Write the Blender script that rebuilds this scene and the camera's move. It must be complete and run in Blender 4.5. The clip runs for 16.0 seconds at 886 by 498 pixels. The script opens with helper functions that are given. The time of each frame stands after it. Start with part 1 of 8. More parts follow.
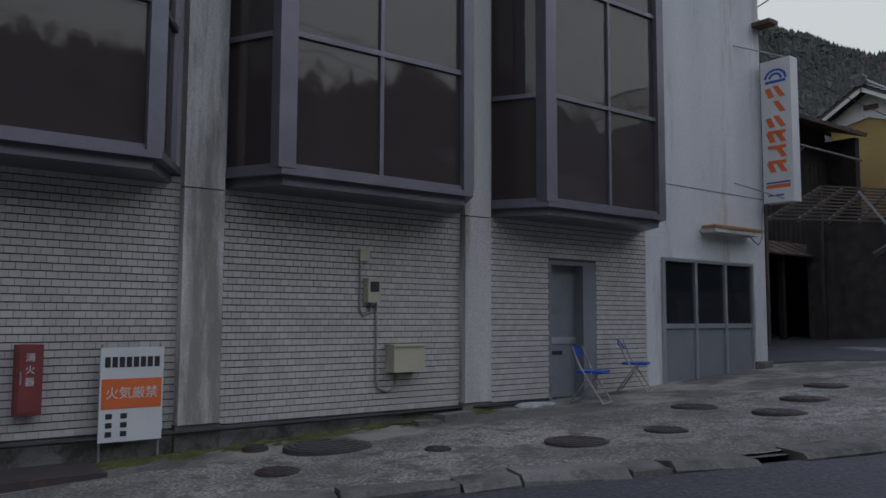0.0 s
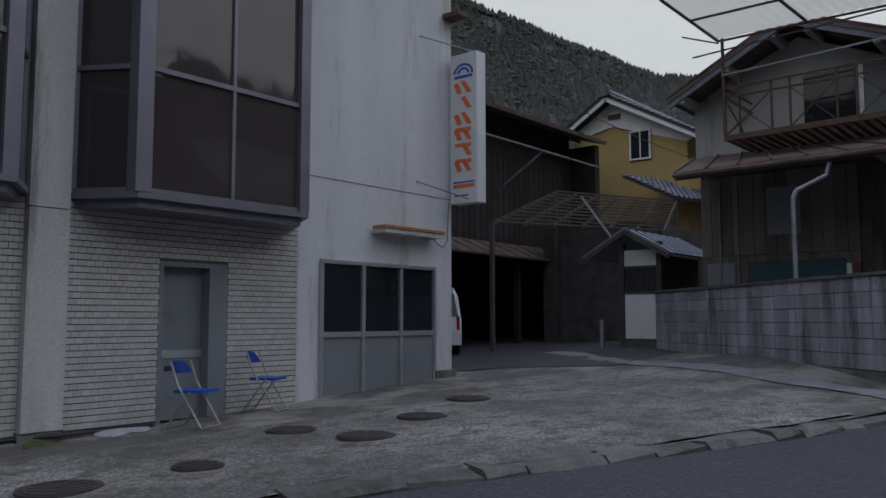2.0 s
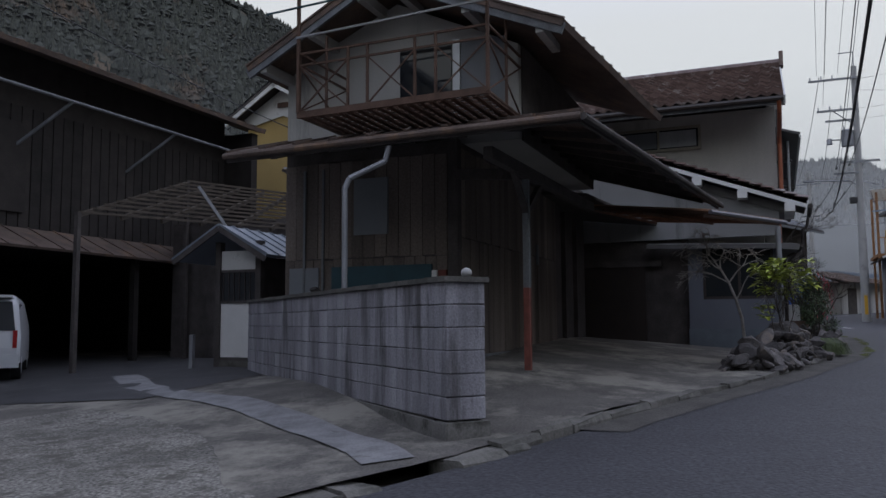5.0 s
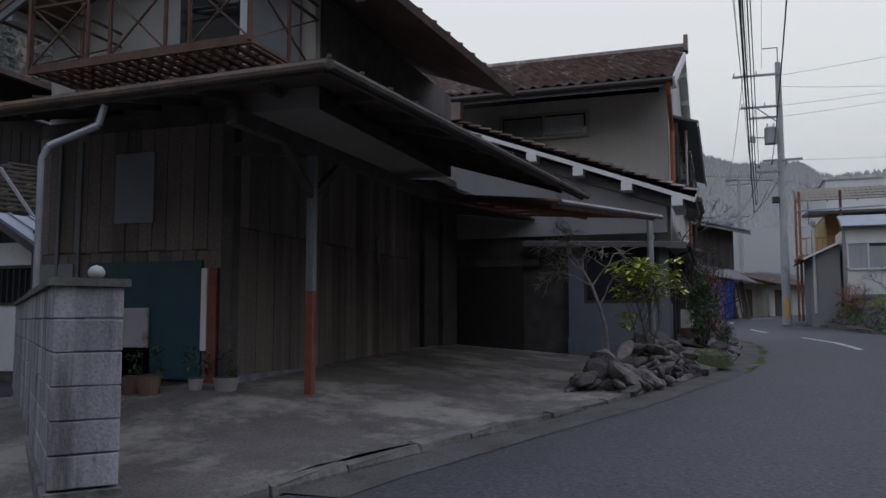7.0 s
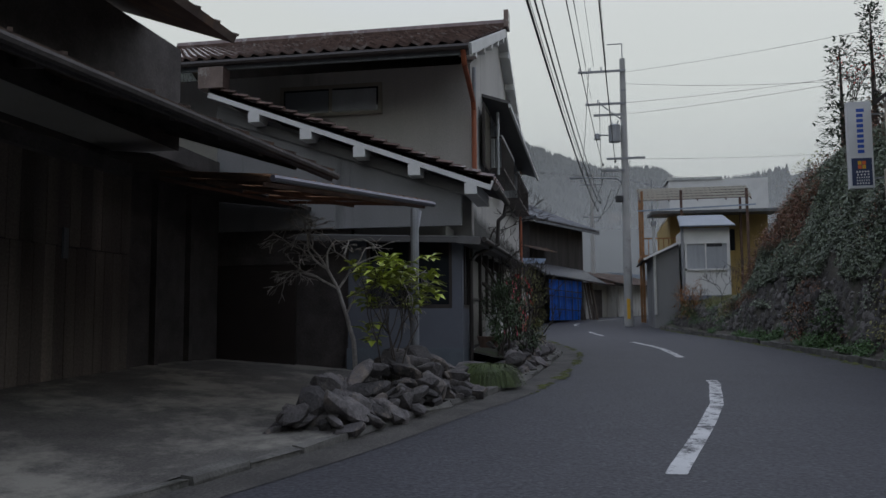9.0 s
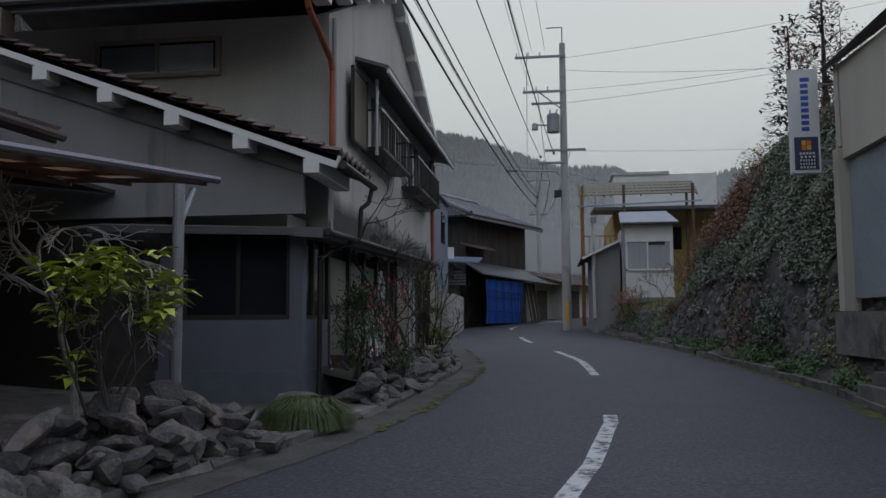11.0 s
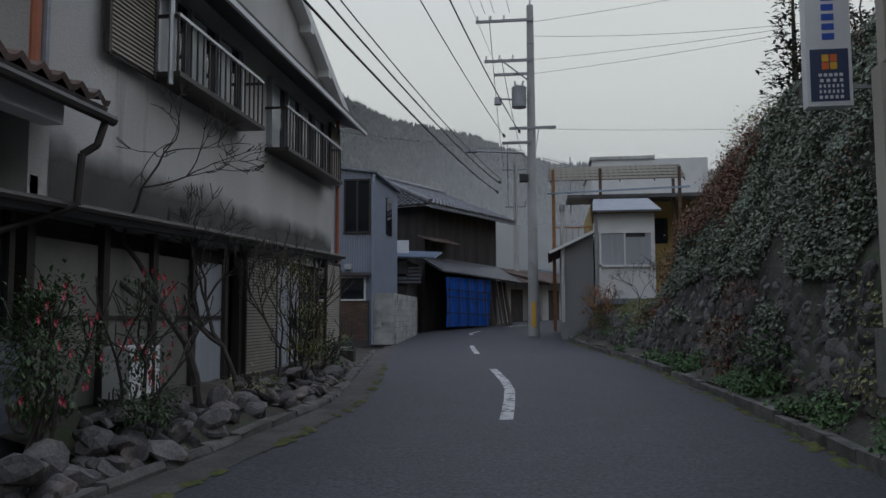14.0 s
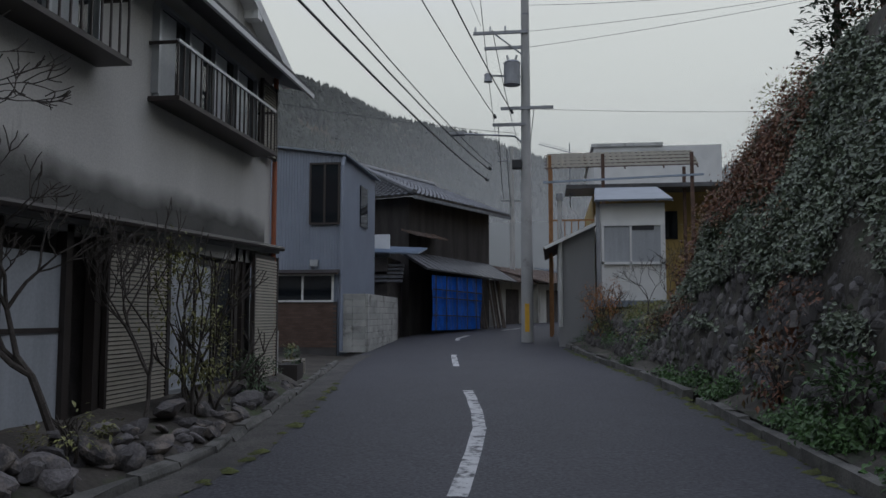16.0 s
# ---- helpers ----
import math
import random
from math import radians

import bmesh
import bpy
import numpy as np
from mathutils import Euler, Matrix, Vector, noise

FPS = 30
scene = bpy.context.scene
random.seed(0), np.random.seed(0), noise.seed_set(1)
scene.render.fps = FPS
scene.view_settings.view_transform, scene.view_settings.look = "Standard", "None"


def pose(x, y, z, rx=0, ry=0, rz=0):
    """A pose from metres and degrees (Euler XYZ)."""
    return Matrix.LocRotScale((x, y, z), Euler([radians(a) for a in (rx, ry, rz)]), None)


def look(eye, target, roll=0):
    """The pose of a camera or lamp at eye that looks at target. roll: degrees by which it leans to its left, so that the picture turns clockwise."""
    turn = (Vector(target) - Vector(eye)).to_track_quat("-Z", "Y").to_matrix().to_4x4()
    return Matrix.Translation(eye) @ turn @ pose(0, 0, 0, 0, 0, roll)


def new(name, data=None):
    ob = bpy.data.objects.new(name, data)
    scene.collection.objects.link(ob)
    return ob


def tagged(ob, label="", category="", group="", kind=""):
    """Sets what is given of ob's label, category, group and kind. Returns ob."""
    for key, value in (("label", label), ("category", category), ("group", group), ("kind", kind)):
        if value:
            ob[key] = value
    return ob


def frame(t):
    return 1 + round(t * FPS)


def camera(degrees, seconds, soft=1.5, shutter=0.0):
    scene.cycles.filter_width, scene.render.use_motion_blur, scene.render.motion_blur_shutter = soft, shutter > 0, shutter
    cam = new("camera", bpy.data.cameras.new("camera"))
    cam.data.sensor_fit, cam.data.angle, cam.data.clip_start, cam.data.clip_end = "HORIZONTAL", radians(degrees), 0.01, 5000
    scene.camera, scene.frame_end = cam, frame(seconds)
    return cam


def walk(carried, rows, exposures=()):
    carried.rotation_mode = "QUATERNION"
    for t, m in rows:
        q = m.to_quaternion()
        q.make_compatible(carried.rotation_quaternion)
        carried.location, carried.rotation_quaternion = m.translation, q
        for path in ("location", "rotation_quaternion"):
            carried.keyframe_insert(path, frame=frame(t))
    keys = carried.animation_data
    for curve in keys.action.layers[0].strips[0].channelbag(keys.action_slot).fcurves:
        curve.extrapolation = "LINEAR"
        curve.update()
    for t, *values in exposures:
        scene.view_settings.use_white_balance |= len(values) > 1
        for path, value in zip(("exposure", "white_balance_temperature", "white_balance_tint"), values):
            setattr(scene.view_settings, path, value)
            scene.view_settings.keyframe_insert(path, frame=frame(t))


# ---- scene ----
cam = camera(57.4, 16.0)
METRES, EYE, TILT, LEAN, TURN = 26.923, 1.4, 0.0, 0.0, -37.7
ROWS = [
    (0.0, 0.0, 0.0, 0.0, -0.02, 4.86, -0.24),
    (0.5, 0.0242, 0.0092, 0.0008, -1.89, 4.86, -0.2),
    (1.0, 0.0494, 0.0201, 0.0021, -4.11, 4.84, -0.15),
    (1.5, 0.0762, 0.03, 0.0024, -8.32, 4.94, 0.02),
    (2.0, 0.1029, 0.0412, 0.0037, -12.63, 5.01, 0.09),
    (2.5, 0.1292, 0.0509, 0.0046, -17.16, 5.05, 0.24),
    (3.0, 0.1555, 0.0622, 0.0057, -20.76, 5.08, 0.28),
    (3.5, 0.1814, 0.0739, 0.0065, -23.97, 5.12, 0.33),
    (4.0, 0.2075, 0.0857, 0.0081, -26.6, 5.14, 0.34),
    (6.5, 0.3438, 0.1314, 0.0158, -32.15, 5.11, 0.11),
    (7.0, 0.3725, 0.1392, 0.0173, -33.21, 5.03, 0.02),
    (7.5, 0.401, 0.1487, 0.019, -34.87, 5.06, 0.15),
    (8.0, 0.4309, 0.1572, 0.0209, -37.2, 4.98, 0.18),
    (8.5, 0.4624, 0.1678, 0.0218, -39.65, 5.0, 0.31),
    (9.0, 0.4939, 0.178, 0.0229, -41.97, 5.0, 0.37),
    (9.5, 0.5251, 0.1876, 0.0249, -43.54, 5.04, 0.41),
    (12.0, 0.6814, 0.2419, 0.0329, -44.69, 4.89, 0.36),
    (12.5, 0.7127, 0.2543, 0.0337, -44.69, 4.89, 0.33),
    (13.0, 0.7433, 0.2682, 0.0353, -44.73, 4.86, 0.3),
    (13.5, 0.7741, 0.2836, 0.0368, -44.77, 4.8, 0.27),
    (14.0, 0.805, 0.3006, 0.0381, -44.79, 4.77, 0.21),
    (14.5, 0.8347, 0.3192, 0.0396, -44.82, 4.73, 0.18),
    (15.0, 0.8645, 0.338, 0.0407, -44.83, 4.73, 0.16),
    (15.5, 0.8929, 0.3581, 0.0425, -44.78, 4.69, 0.08),
    (16.0, 0.9184, 0.3792, 0.0435, -44.71, 4.71, -0.0),
]
walk(cam, [(t, pose(0, 0, EYE, TILT, LEAN, TURN) @ pose(METRES * x, METRES * y, METRES * z, 90 + pitch, roll, yaw)) for t, x, y, z, yaw, pitch, roll in ROWS],
     [(0, 0.14, 5900, 15), (3, 0.18, 5900, 15), (4.2, 0.27, 5900, 17), (6.5, 0.42, 5980, 18), (7.5, 0.41, 6010, 17), (9, 0.18, 6060, 13), (12, 0.15, 6030, 13), (16, 0.15, 6050, 13)])

# ---- light ----
world = bpy.data.worlds.new("overcast")
scene.world = world
world.use_nodes = True
wn, wl = world.node_tree.nodes, world.node_tree.links
bg = wn["Background"]
sky = wn.new("ShaderNodeTexSky")
sky.sky_type, sky.sun_disc = "NISHITA", False
sky.sun_elevation, sky.sun_rotation = radians(38), radians(150)
sky.air_density, sky.dust_density = 1.0, 4.0
grey = wn.new("ShaderNodeRGBToBW")
wl.new(sky.outputs["Color"], grey.inputs["Color"])
geo_w = wn.new("ShaderNodeTexCoord")
sep = wn.new("ShaderNodeSeparateXYZ")
wl.new(geo_w.outputs["Generated"], sep.inputs[0])
cloud = wn.new("ShaderNodeTexNoise")
cloud.inputs["Scale"].default_value, cloud.inputs["Detail"].default_value = 2.2, 5
wl.new(geo_w.outputs["Generated"], cloud.inputs["Vector"])
lift = wn.new("ShaderNodeMath")
lift.operation, lift.inputs[1].default_value, lift.inputs[2].default_value = "MULTIPLY_ADD", 0.12, -0.06
wl.new(cloud.outputs["Fac"], lift.inputs[0])
rise = wn.new("ShaderNodeMath")
rise.operation = "ADD"
wl.new(sep.outputs["Z"], rise.inputs[0])
wl.new(lift.outputs[0], rise.inputs[1])
deck = wn.new("ShaderNodeValToRGB")
deck.color_ramp.elements[0].position, deck.color_ramp.elements[0].color = 0.0, (0.545, 0.56, 0.485, 1)
deck.color_ramp.elements[1].position, deck.color_ramp.elements[1].color = 1.0, (0.58, 0.63, 0.75, 1)
mid = deck.color_ramp.elements.new(0.36)
mid.color = (0.525, 0.54, 0.49, 1)
mid2 = deck.color_ramp.elements.new(0.62)
mid2.color = (0.54, 0.58, 0.66, 1)
wl.new(rise.outputs[0], deck.inputs["Fac"])
tint = wn.new("ShaderNodeMix")
tint.data_type, tint.blend_type = "RGBA", "MULTIPLY"
tint.inputs["Factor"].default_value = 1.0
tint.inputs[7].default_value = (9.0, 9.0, 9.0, 1)
wl.new(deck.outputs["Color"], tint.inputs[6])
blend = wn.new("ShaderNodeMix")
blend.data_type = "RGBA"
blend.inputs["Factor"].default_value = 0.94
wl.new(grey.outputs["Val"], blend.inputs[6])
wl.new(tint.outputs[2], blend.inputs[7])
wl.new(blend.outputs[2], bg.inputs["Color"])
bg.inputs["Strength"].default_value = 0.12
sun = new("sun", bpy.data.lights.new("sun", "SUN"))
sun.data.energy, sun.data.angle, sun.data.color = 0.12, radians(60), (1, 0.98, 0.95)
sun.matrix_world = look((0, 0, 0), (-0.35, 0.5, -0.8))


# ---- materials ----
def mat(name, base, rough=0.8, var=0.25, scale=3.0, grain=60.0, bump=0.2, stain=None, stain_amount=0.0, metal=0.0, rand=0.0, streak=False, island=False, stain_scale=0.0, speck=None):
    """A surface with broad patches, fine grain, a little relief and, if given, stains of a second colour."""
    m = bpy.data.materials.new(name)
    m.use_nodes = True
    n, l = m.node_tree.nodes, m.node_tree.links
    b = n["Principled BSDF"]
    co = n.new("ShaderNodeTexCoord")
    mp = n.new("ShaderNodeMapping")
    geo = n.new("ShaderNodeNewGeometry")
    l.new(geo.outputs["Position"], mp.inputs["Vector"])
    if streak:
        mp.inputs["Scale"].default_value = (1, 1, 0.13)
    big, fine = n.new("ShaderNodeTexNoise"), n.new("ShaderNodeTexNoise")
    big.inputs["Scale"].default_value, big.inputs["Detail"].default_value = scale, 5
    fine.inputs["Scale"].default_value, fine.inputs["Detail"].default_value = grain, 3
    l.new(mp.outputs["Vector"], big.inputs["Vector"])
    l.new(geo.outputs["Position"], fine.inputs["Vector"])
    r1 = n.new("ShaderNodeMapRange")
    r1.inputs["From Min"].default_value, r1.inputs["From Max"].default_value = 0.3, 0.7
    r1.inputs["To Min"].default_value, r1.inputs["To Max"].default_value = 1 - var, 1 + var
    l.new(big.outputs["Fac"], r1.inputs["Value"])
    r2 = n.new("ShaderNodeMapRange")
    r2.inputs["From Min"].default_value, r2.inputs["From Max"].default_value = 0.3, 0.7
    r2.inputs["To Min"].default_value, r2.inputs["To Max"].default_value = 1 - (speck or var * 0.6), 1 + (speck or var * 0.6)
    l.new(fine.outputs["Fac"], r2.inputs["Value"])
    mul = n.new("ShaderNodeMath")
    mul.operation = "MULTIPLY"
    l.new(r1.outputs[0], mul.inputs[0])
    l.new(r2.outputs[0], mul.inputs[1])
    last = mul.outputs[0]
    if rand:
        oi = n.new("ShaderNodeNewGeometry" if island else "ShaderNodeObjectInfo")
        r3 = n.new("ShaderNodeMapRange")
        r3.inputs["To Min"].default_value, r3.inputs["To Max"].default_value = 1 - rand, 1 + rand
        l.new(oi.outputs["Random Per Island" if island else "Random"], r3.inputs["Value"])
        m3 = n.new("ShaderNodeMath")
        m3.operation = "MULTIPLY"
        l.new(last, m3.inputs[0])
        l.new(r3.outputs[0], m3.inputs[1])
        last = m3.outputs[0]
    col = n.new("ShaderNodeMix")
    col.data_type, col.blend_type = "RGBA", "MULTIPLY"
    col.inputs["Factor"].default_value = 1
    col.inputs[6].default_value = (*base, 1)
    l.new(last, col.inputs[7])
    out = col.outputs[2]
    if stain:
        sn = n.new("ShaderNodeTexNoise")
        sn.inputs["Scale"].default_value, sn.inputs["Detail"].default_value = stain_scale or scale * 0.6, 10
        sn.inputs["Roughness"].default_value = 0.72
        off = n.new("ShaderNodeMapping")
        off.inputs["Location"].default_value = (7.3, 2.1, 4.4)
        l.new(mp.outputs["Vector"], off.inputs["Vector"])
        l.new(off.outputs["Vector"], sn.inputs["Vector"])
        sr = n.new("ShaderNodeMapRange")
        sr.inputs["From Min"].default_value, sr.inputs["From Max"].default_value = 0.64 - 0.3 * stain_amount, 0.75 - 0.3 * stain_amount
        l.new(sn.outputs["Fac"], sr.inputs["Value"])
        sm = n.new("ShaderNodeMix")
        sm.data_type = "RGBA"
        l.new(sr.outputs[0], sm.inputs["Factor"])
        l.new(out, sm.inputs[6])
        sm.inputs[7].default_value = (*stain, 1)
        out = sm.outputs[2]
    l.new(out, b.inputs["Base Color"])
    b.inputs["Roughness"].default_value, b.inputs["Metallic"].default_value = rough, metal
    if bump:
        bp = n.new("ShaderNodeBump")
        bp.inputs["Strength"].default_value, bp.inputs["Distance"].default_value = bump, 0.01
        l.new(fine.outputs["Fac"], bp.inputs["Height"])
        l.new(bp.outputs["Normal"], b.inputs["Normal"])
    return m


def glass(name, tintc, rough=0.05):
    m = bpy.data.materials.new(name)
    m.use_nodes = True
    b = m.node_tree.nodes["Principled BSDF"]
    b.inputs["Base Color"].default_value = (*tintc, 1)
    b.inputs["Roughness"].default_value = rough
    b.inputs["Specular IOR Level"].default_value = 0.5
    return m


ASPHALT = mat("asphalt", (0.043, 0.043, 0.05), 0.7, 0.1, 1.2, 26, 1.0, (0.11, 0.11, 0.115), 0.22, stain_scale=16.0, speck=0.55)
CONCRETE = mat("old concrete paving", (0.105, 0.098, 0.088), 0.88, 0.25, 2.2, 40, 0.7, (0.26, 0.247, 0.21), 0.54, stain_scale=0.6, speck=0.3)
APRON = mat("worn exposed aggregate", (0.19, 0.182, 0.162), 0.9, 0.4, 0.9, 34, 1.0, (0.095, 0.088, 0.075), 0.5, stain_scale=4.0, speck=0.75)
SOIL = mat("damp soil", (0.06, 0.052, 0.042), 0.95, 0.4, 1.0, 20, 0.8, (0.05, 0.07, 0.025), 0.4)
WHITE_WALL = mat("white painted concrete", (0.6, 0.61, 0.62), 0.8, 0.1, 1.1, 30, 0.2, (0.44, 0.425, 0.39), 0.36, streak=True, stain_scale=1.6)
PILLAR = mat("weathered pillar concrete", (0.54, 0.54, 0.515), 0.85, 0.18, 1.8, 40, 0.4, (0.27, 0.26, 0.235), 0.34, streak=True, stain_scale=1.3)
TILE = mat("cream wall tile", (0.5, 0.485, 0.46), 0.35, 0.06, 1.0, 50, 0.05, rand=0.09)
JOINT = mat("dark mortar", (0.085, 0.08, 0.076), 0.9, 0.2, 2, 40, 0.3)
GREYPLASTER = mat("grey plaster", (0.5, 0.485, 0.455), 0.9, 0.14, 0.9, 42, 0.45, (0.23, 0.22, 0.2), 0.2, streak=True)
SMOKED = glass("smoked glass", (0.058, 0.047, 0.046), 0.045)
SMOKED.node_tree.nodes["Principled BSDF"].inputs["Specular IOR Level"].default_value = 0.8
gl_n, gl_l = SMOKED.node_tree.nodes, SMOKED.node_tree.links
gl_w, gl_b, gl_g = gl_n.new("ShaderNodeTexNoise"), gl_n.new("ShaderNodeBump"), gl_n.new("ShaderNodeNewGeometry")
gl_w.inputs["Scale"].default_value, gl_w.inputs["Detail"].default_value = 1.4, 2
gl_b.inputs["Strength"].default_value, gl_b.inputs["Distance"].default_value = 0.25, 0.02
gl_l.new(gl_g.outputs["Position"], gl_w.inputs["Vector"])
gl_l.new(gl_w.outputs["Fac"], gl_b.inputs["Height"])
gl_l.new(gl_b.outputs["Normal"], gl_n["Principled BSDF"].inputs["Normal"])
DARKGLASS = glass("window glass", (0.015, 0.018, 0.022), 0.04)
BRONZE = mat("bronze anodised metal", (0.19, 0.185, 0.215), 0.45, 0.1, 3, 60, 0.05, metal=0.5)
DARKWOOD = mat("dark weathered boards", (0.15, 0.125, 0.108), 0.85, 0.35, 2.0, 30, 0.5, (0.1, 0.085, 0.07), 0.15, rand=0.25, streak=True)
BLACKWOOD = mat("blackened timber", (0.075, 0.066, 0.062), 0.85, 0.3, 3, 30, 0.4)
BLOCK = mat("weathered concrete block", (0.29, 0.285, 0.31), 0.92, 0.3, 3.0, 45, 0.8, (0.1, 0.095, 0.1), 0.47, rand=0.14, streak=True, stain_scale=1.6)
RUSTROOF = mat("rusty sheet roof", (0.115, 0.085, 0.07), 0.8, 0.3, 2, 30, 0.3, (0.2, 0.125, 0.08), 0.34, stain_scale=2.0)
# the pale second colour paints glints onto the glazed tiles
BROWNTILE = mat("brown glazed roof tile", (0.17, 0.12, 0.105), 0.24, 0.25, 3, 40, 0.1, (0.4, 0.37, 0.35), 0.3, rand=0.3, island=True)
GREYTILE = mat("grey roof tile", (0.14, 0.145, 0.155), 0.45, 0.25, 3, 40, 0.1, (0.26, 0.26, 0.26), 0.15, rand=0.2, island=True)
WHITE = mat("white paint", (0.72, 0.72, 0.7), 0.6, 0.06, 2, 40, 0.1, (0.4, 0.39, 0.36), 0.08)
OCHRE = mat("ochre plaster", (0.42, 0.3, 0.11), 0.85, 0.08, 1, 40, 0.15)
ALU = mat("aluminium", (0.5, 0.52, 0.54), 0.4, 0.08, 4, 60, 0.05, metal=0.7)
GREYPANEL = mat("grey door panel", (0.2, 0.215, 0.235), 0.5, 0.08, 2, 40, 0.05, (0.13, 0.12, 0.1), 0.15)
POLE = mat("concrete pole", (0.4, 0.4, 0.39), 0.8, 0.1, 1.5, 50, 0.2, (0.25, 0.24, 0.23), 0.2)
STEEL = mat("galvanised steel", (0.3, 0.31, 0.33), 0.5, 0.15, 3, 40, 0.1, metal=0.5)
RUST = mat("rusted steel", (0.115, 0.07, 0.052), 0.85, 0.3, 5, 50, 0.3)
STONE = mat("garden stone", (0.1, 0.092, 0.09), 0.85, 0.4, 5, 40, 0.9, (0.22, 0.185, 0.155), 0.36, rand=0.5)
FOREST = mat("forest", (0.045, 0.05, 0.038), 0.95, 0.4, 0.06, 1.5, 0.3, (0.11, 0.075, 0.045), 0.25)
CORRUGATED = mat("blue-grey corrugated steel", (0.24, 0.27, 0.33), 0.5, 0.08, 1, 40, 0.05)


# ---- builders ----
def part(name, bm, material, parent=None, label="", bevel=0.0):
    """Links a bmesh as one mesh object under a thing or a part."""
    if bevel:
        bmesh.ops.bevel(bm, geom=[e for e in bm.edges if len(e.link_faces) == 2 and e.calc_face_angle(0) > 0.5], offset=bevel, segments=1, affect="EDGES")
    me = bpy.data.meshes.new(name)
    bm.normal_update()
    bm.to_mesh(me)
    bm.free()
    me.materials.append(material)
    ob = new(name, me)
    if parent:
        ob.parent = parent
    if label:
        ob["label"] = label
    return ob


def thing(name, label, category, at=(0, 0, 0), rz=0.0, group="", kind=""):
    ob = tagged(new(name), label, category, group, kind)
    ob.matrix_world = pose(*at, 0, 0, rz)
    bpy.context.view_layer.update()
    return ob


def box(bm, x0, x1, y0, y1, z0, z1):
    v = [bm.verts.new(p) for p in ((x0, y0, z0), (x1, y0, z0), (x1, y1, z0), (x0, y1, z0), (x0, y0, z1), (x1, y0, z1), (x1, y1, z1), (x0, y1, z1))]
    for f in ((3, 2, 1, 0), (4, 5, 6, 7), (0, 1, 5, 4), (1, 2, 6, 5), (2, 3, 7, 6), (3, 0, 4, 7)):
        bm.faces.new([v[i] for i in f])
    return bm


def boxm(*a):
    return box(bmesh.new(), *a)


def slab(bm, corners, thick):
    """A plate with the given upper corners (counter-clockwise from above), thick metres downwards along its normal."""
    c = [Vector(p) for p in corners]
    nrm = (c[1] - c[0]).cross(c[2] - c[0]).normalized()
    top = [bm.verts.new(p) for p in c]
    low = [bm.verts.new(p - nrm * thick) for p in c]
    k = len(c)
    bm.faces.new(top)
    bm.faces.new(low[::-1])
    for i in range(k):
        j = (i + 1) % k
        bm.faces.new((top[j], top[i], low[i], low[j]))
    return bm


def slabm(corners, thick):
    return slab(bmesh.new(), corners, thick)


def rod(bm, p, q, r, r2=None, n=8, cap=True):
    """A round bar from p to q."""
    p, q = Vector(p), Vector(q)
    d = (q - p).normalized()
    a = d.orthogonal().normalized()
    b = d.cross(a)
    r2 = r if r2 is None else r2
    rings = []
    for c, rr in ((p, r), (q, r2)):
        rings.append([bm.verts.new(c + (a * math.cos(2 * math.pi * i / n) + b * math.sin(2 * math.pi * i / n)) * rr) for i in range(n)])
    for i in range(n):
        j = (i + 1) % n
        bm.faces.new((rings[0][i], rings[0][j], rings[1][j], rings[1][i]))
    if cap:
        bm.faces.new(rings[0][::-1])
        bm.faces.new(rings[1])
    return bm


def rodm(*a, **k):
    return rod(bmesh.new(), *a, **k)


def bar(bm, p, q, w, h=None):
    """A square bar from p to q, w wide and h high."""
    p, q = Vector(p), Vector(q)
    h = h or w
    d = (q - p).normalized()
    side = d.cross(Vector((0, 0, 1)))
    side = side.normalized() if side.length > 1e-3 else Vector((1, 0, 0))
    up = side.cross(d)
    rings = []
    for c in (p, q):
        rings.append([bm.verts.new(c + side * (sx * w / 2) + up * (sz * h / 2)) for sx, sz in ((-1, -1), (1, -1), (1, 1), (-1, 1))])
    for i in range(4):
        j = (i + 1) % 4
        bm.faces.new((rings[0][i], rings[0][j], rings[1][j], rings[1][i]))
    bm.faces.new(rings[0][::-1])
    bm.faces.new(rings[1])
    return bm


def barm(*a):
    return bar(bmesh.new(), *a)


def pipe(bm, pts, r, n=8):
    for p, q in zip(pts, pts[1:]):
        rod(bm, p, q, r, n=n)
    return bm


def gridm(us, vs, f):
    """A sheet: f(u, v) for each of us and vs."""
    bm = bmesh.new()
    rows = [[bm.verts.new(f(u, v)) for v in vs] for u in us]
    for a, b in zip(rows, rows[1:]):
        for i in range(len(vs) - 1):
            bm.faces.new((a[i], b[i], b[i + 1], a[i + 1]))
    return bm


def smooth(ob):
    for p in ob.data.polygons:
        p.use_smooth = True
    return ob


def lerp(x, xs, ys):
    return float(np.interp(x, xs, ys))


def road_z(x):
    return lerp(x, (-60, 0, 13, 23, 35, 47, 54, 66, 110, 400), (-2.4, 0, 0.53, 0.93, 1.19, 1.38, 1.6, 1.95, 3.0, 4.0))


def left_edge(x):
    return lerp(x, (-60, -4, 5.2, 7.3, 9, 11, 13.8, 16.6, 18.5, 20.9, 24.8, 27.6, 32, 34, 36.5, 46.6, 56.7, 61, 66, 72, 80, 110), (34, 8, 4.1, 3.25, 2.4, 1.4, 0.35, -0.45, -1.1, -1.95, -3.0, -3.4, -3.62, -3.66, -3.3, -1.6, -0.95, -1.35, -3.1, -4.6, -7, -20))


def right_edge(x):
    return lerp(x, (-60, 0, 10, 20, 27.5, 29.2, 32.2, 35.7, 40.4, 44, 48.1, 50.7, 54, 60, 71, 80, 110), (22, -2.6, -6.2, -8.8, -9.5, -9.65, -9.55, -9.36, -9.08, -8.74, -8.12, -7.75, -7.4, -7.9, -10.5, -13, -27))


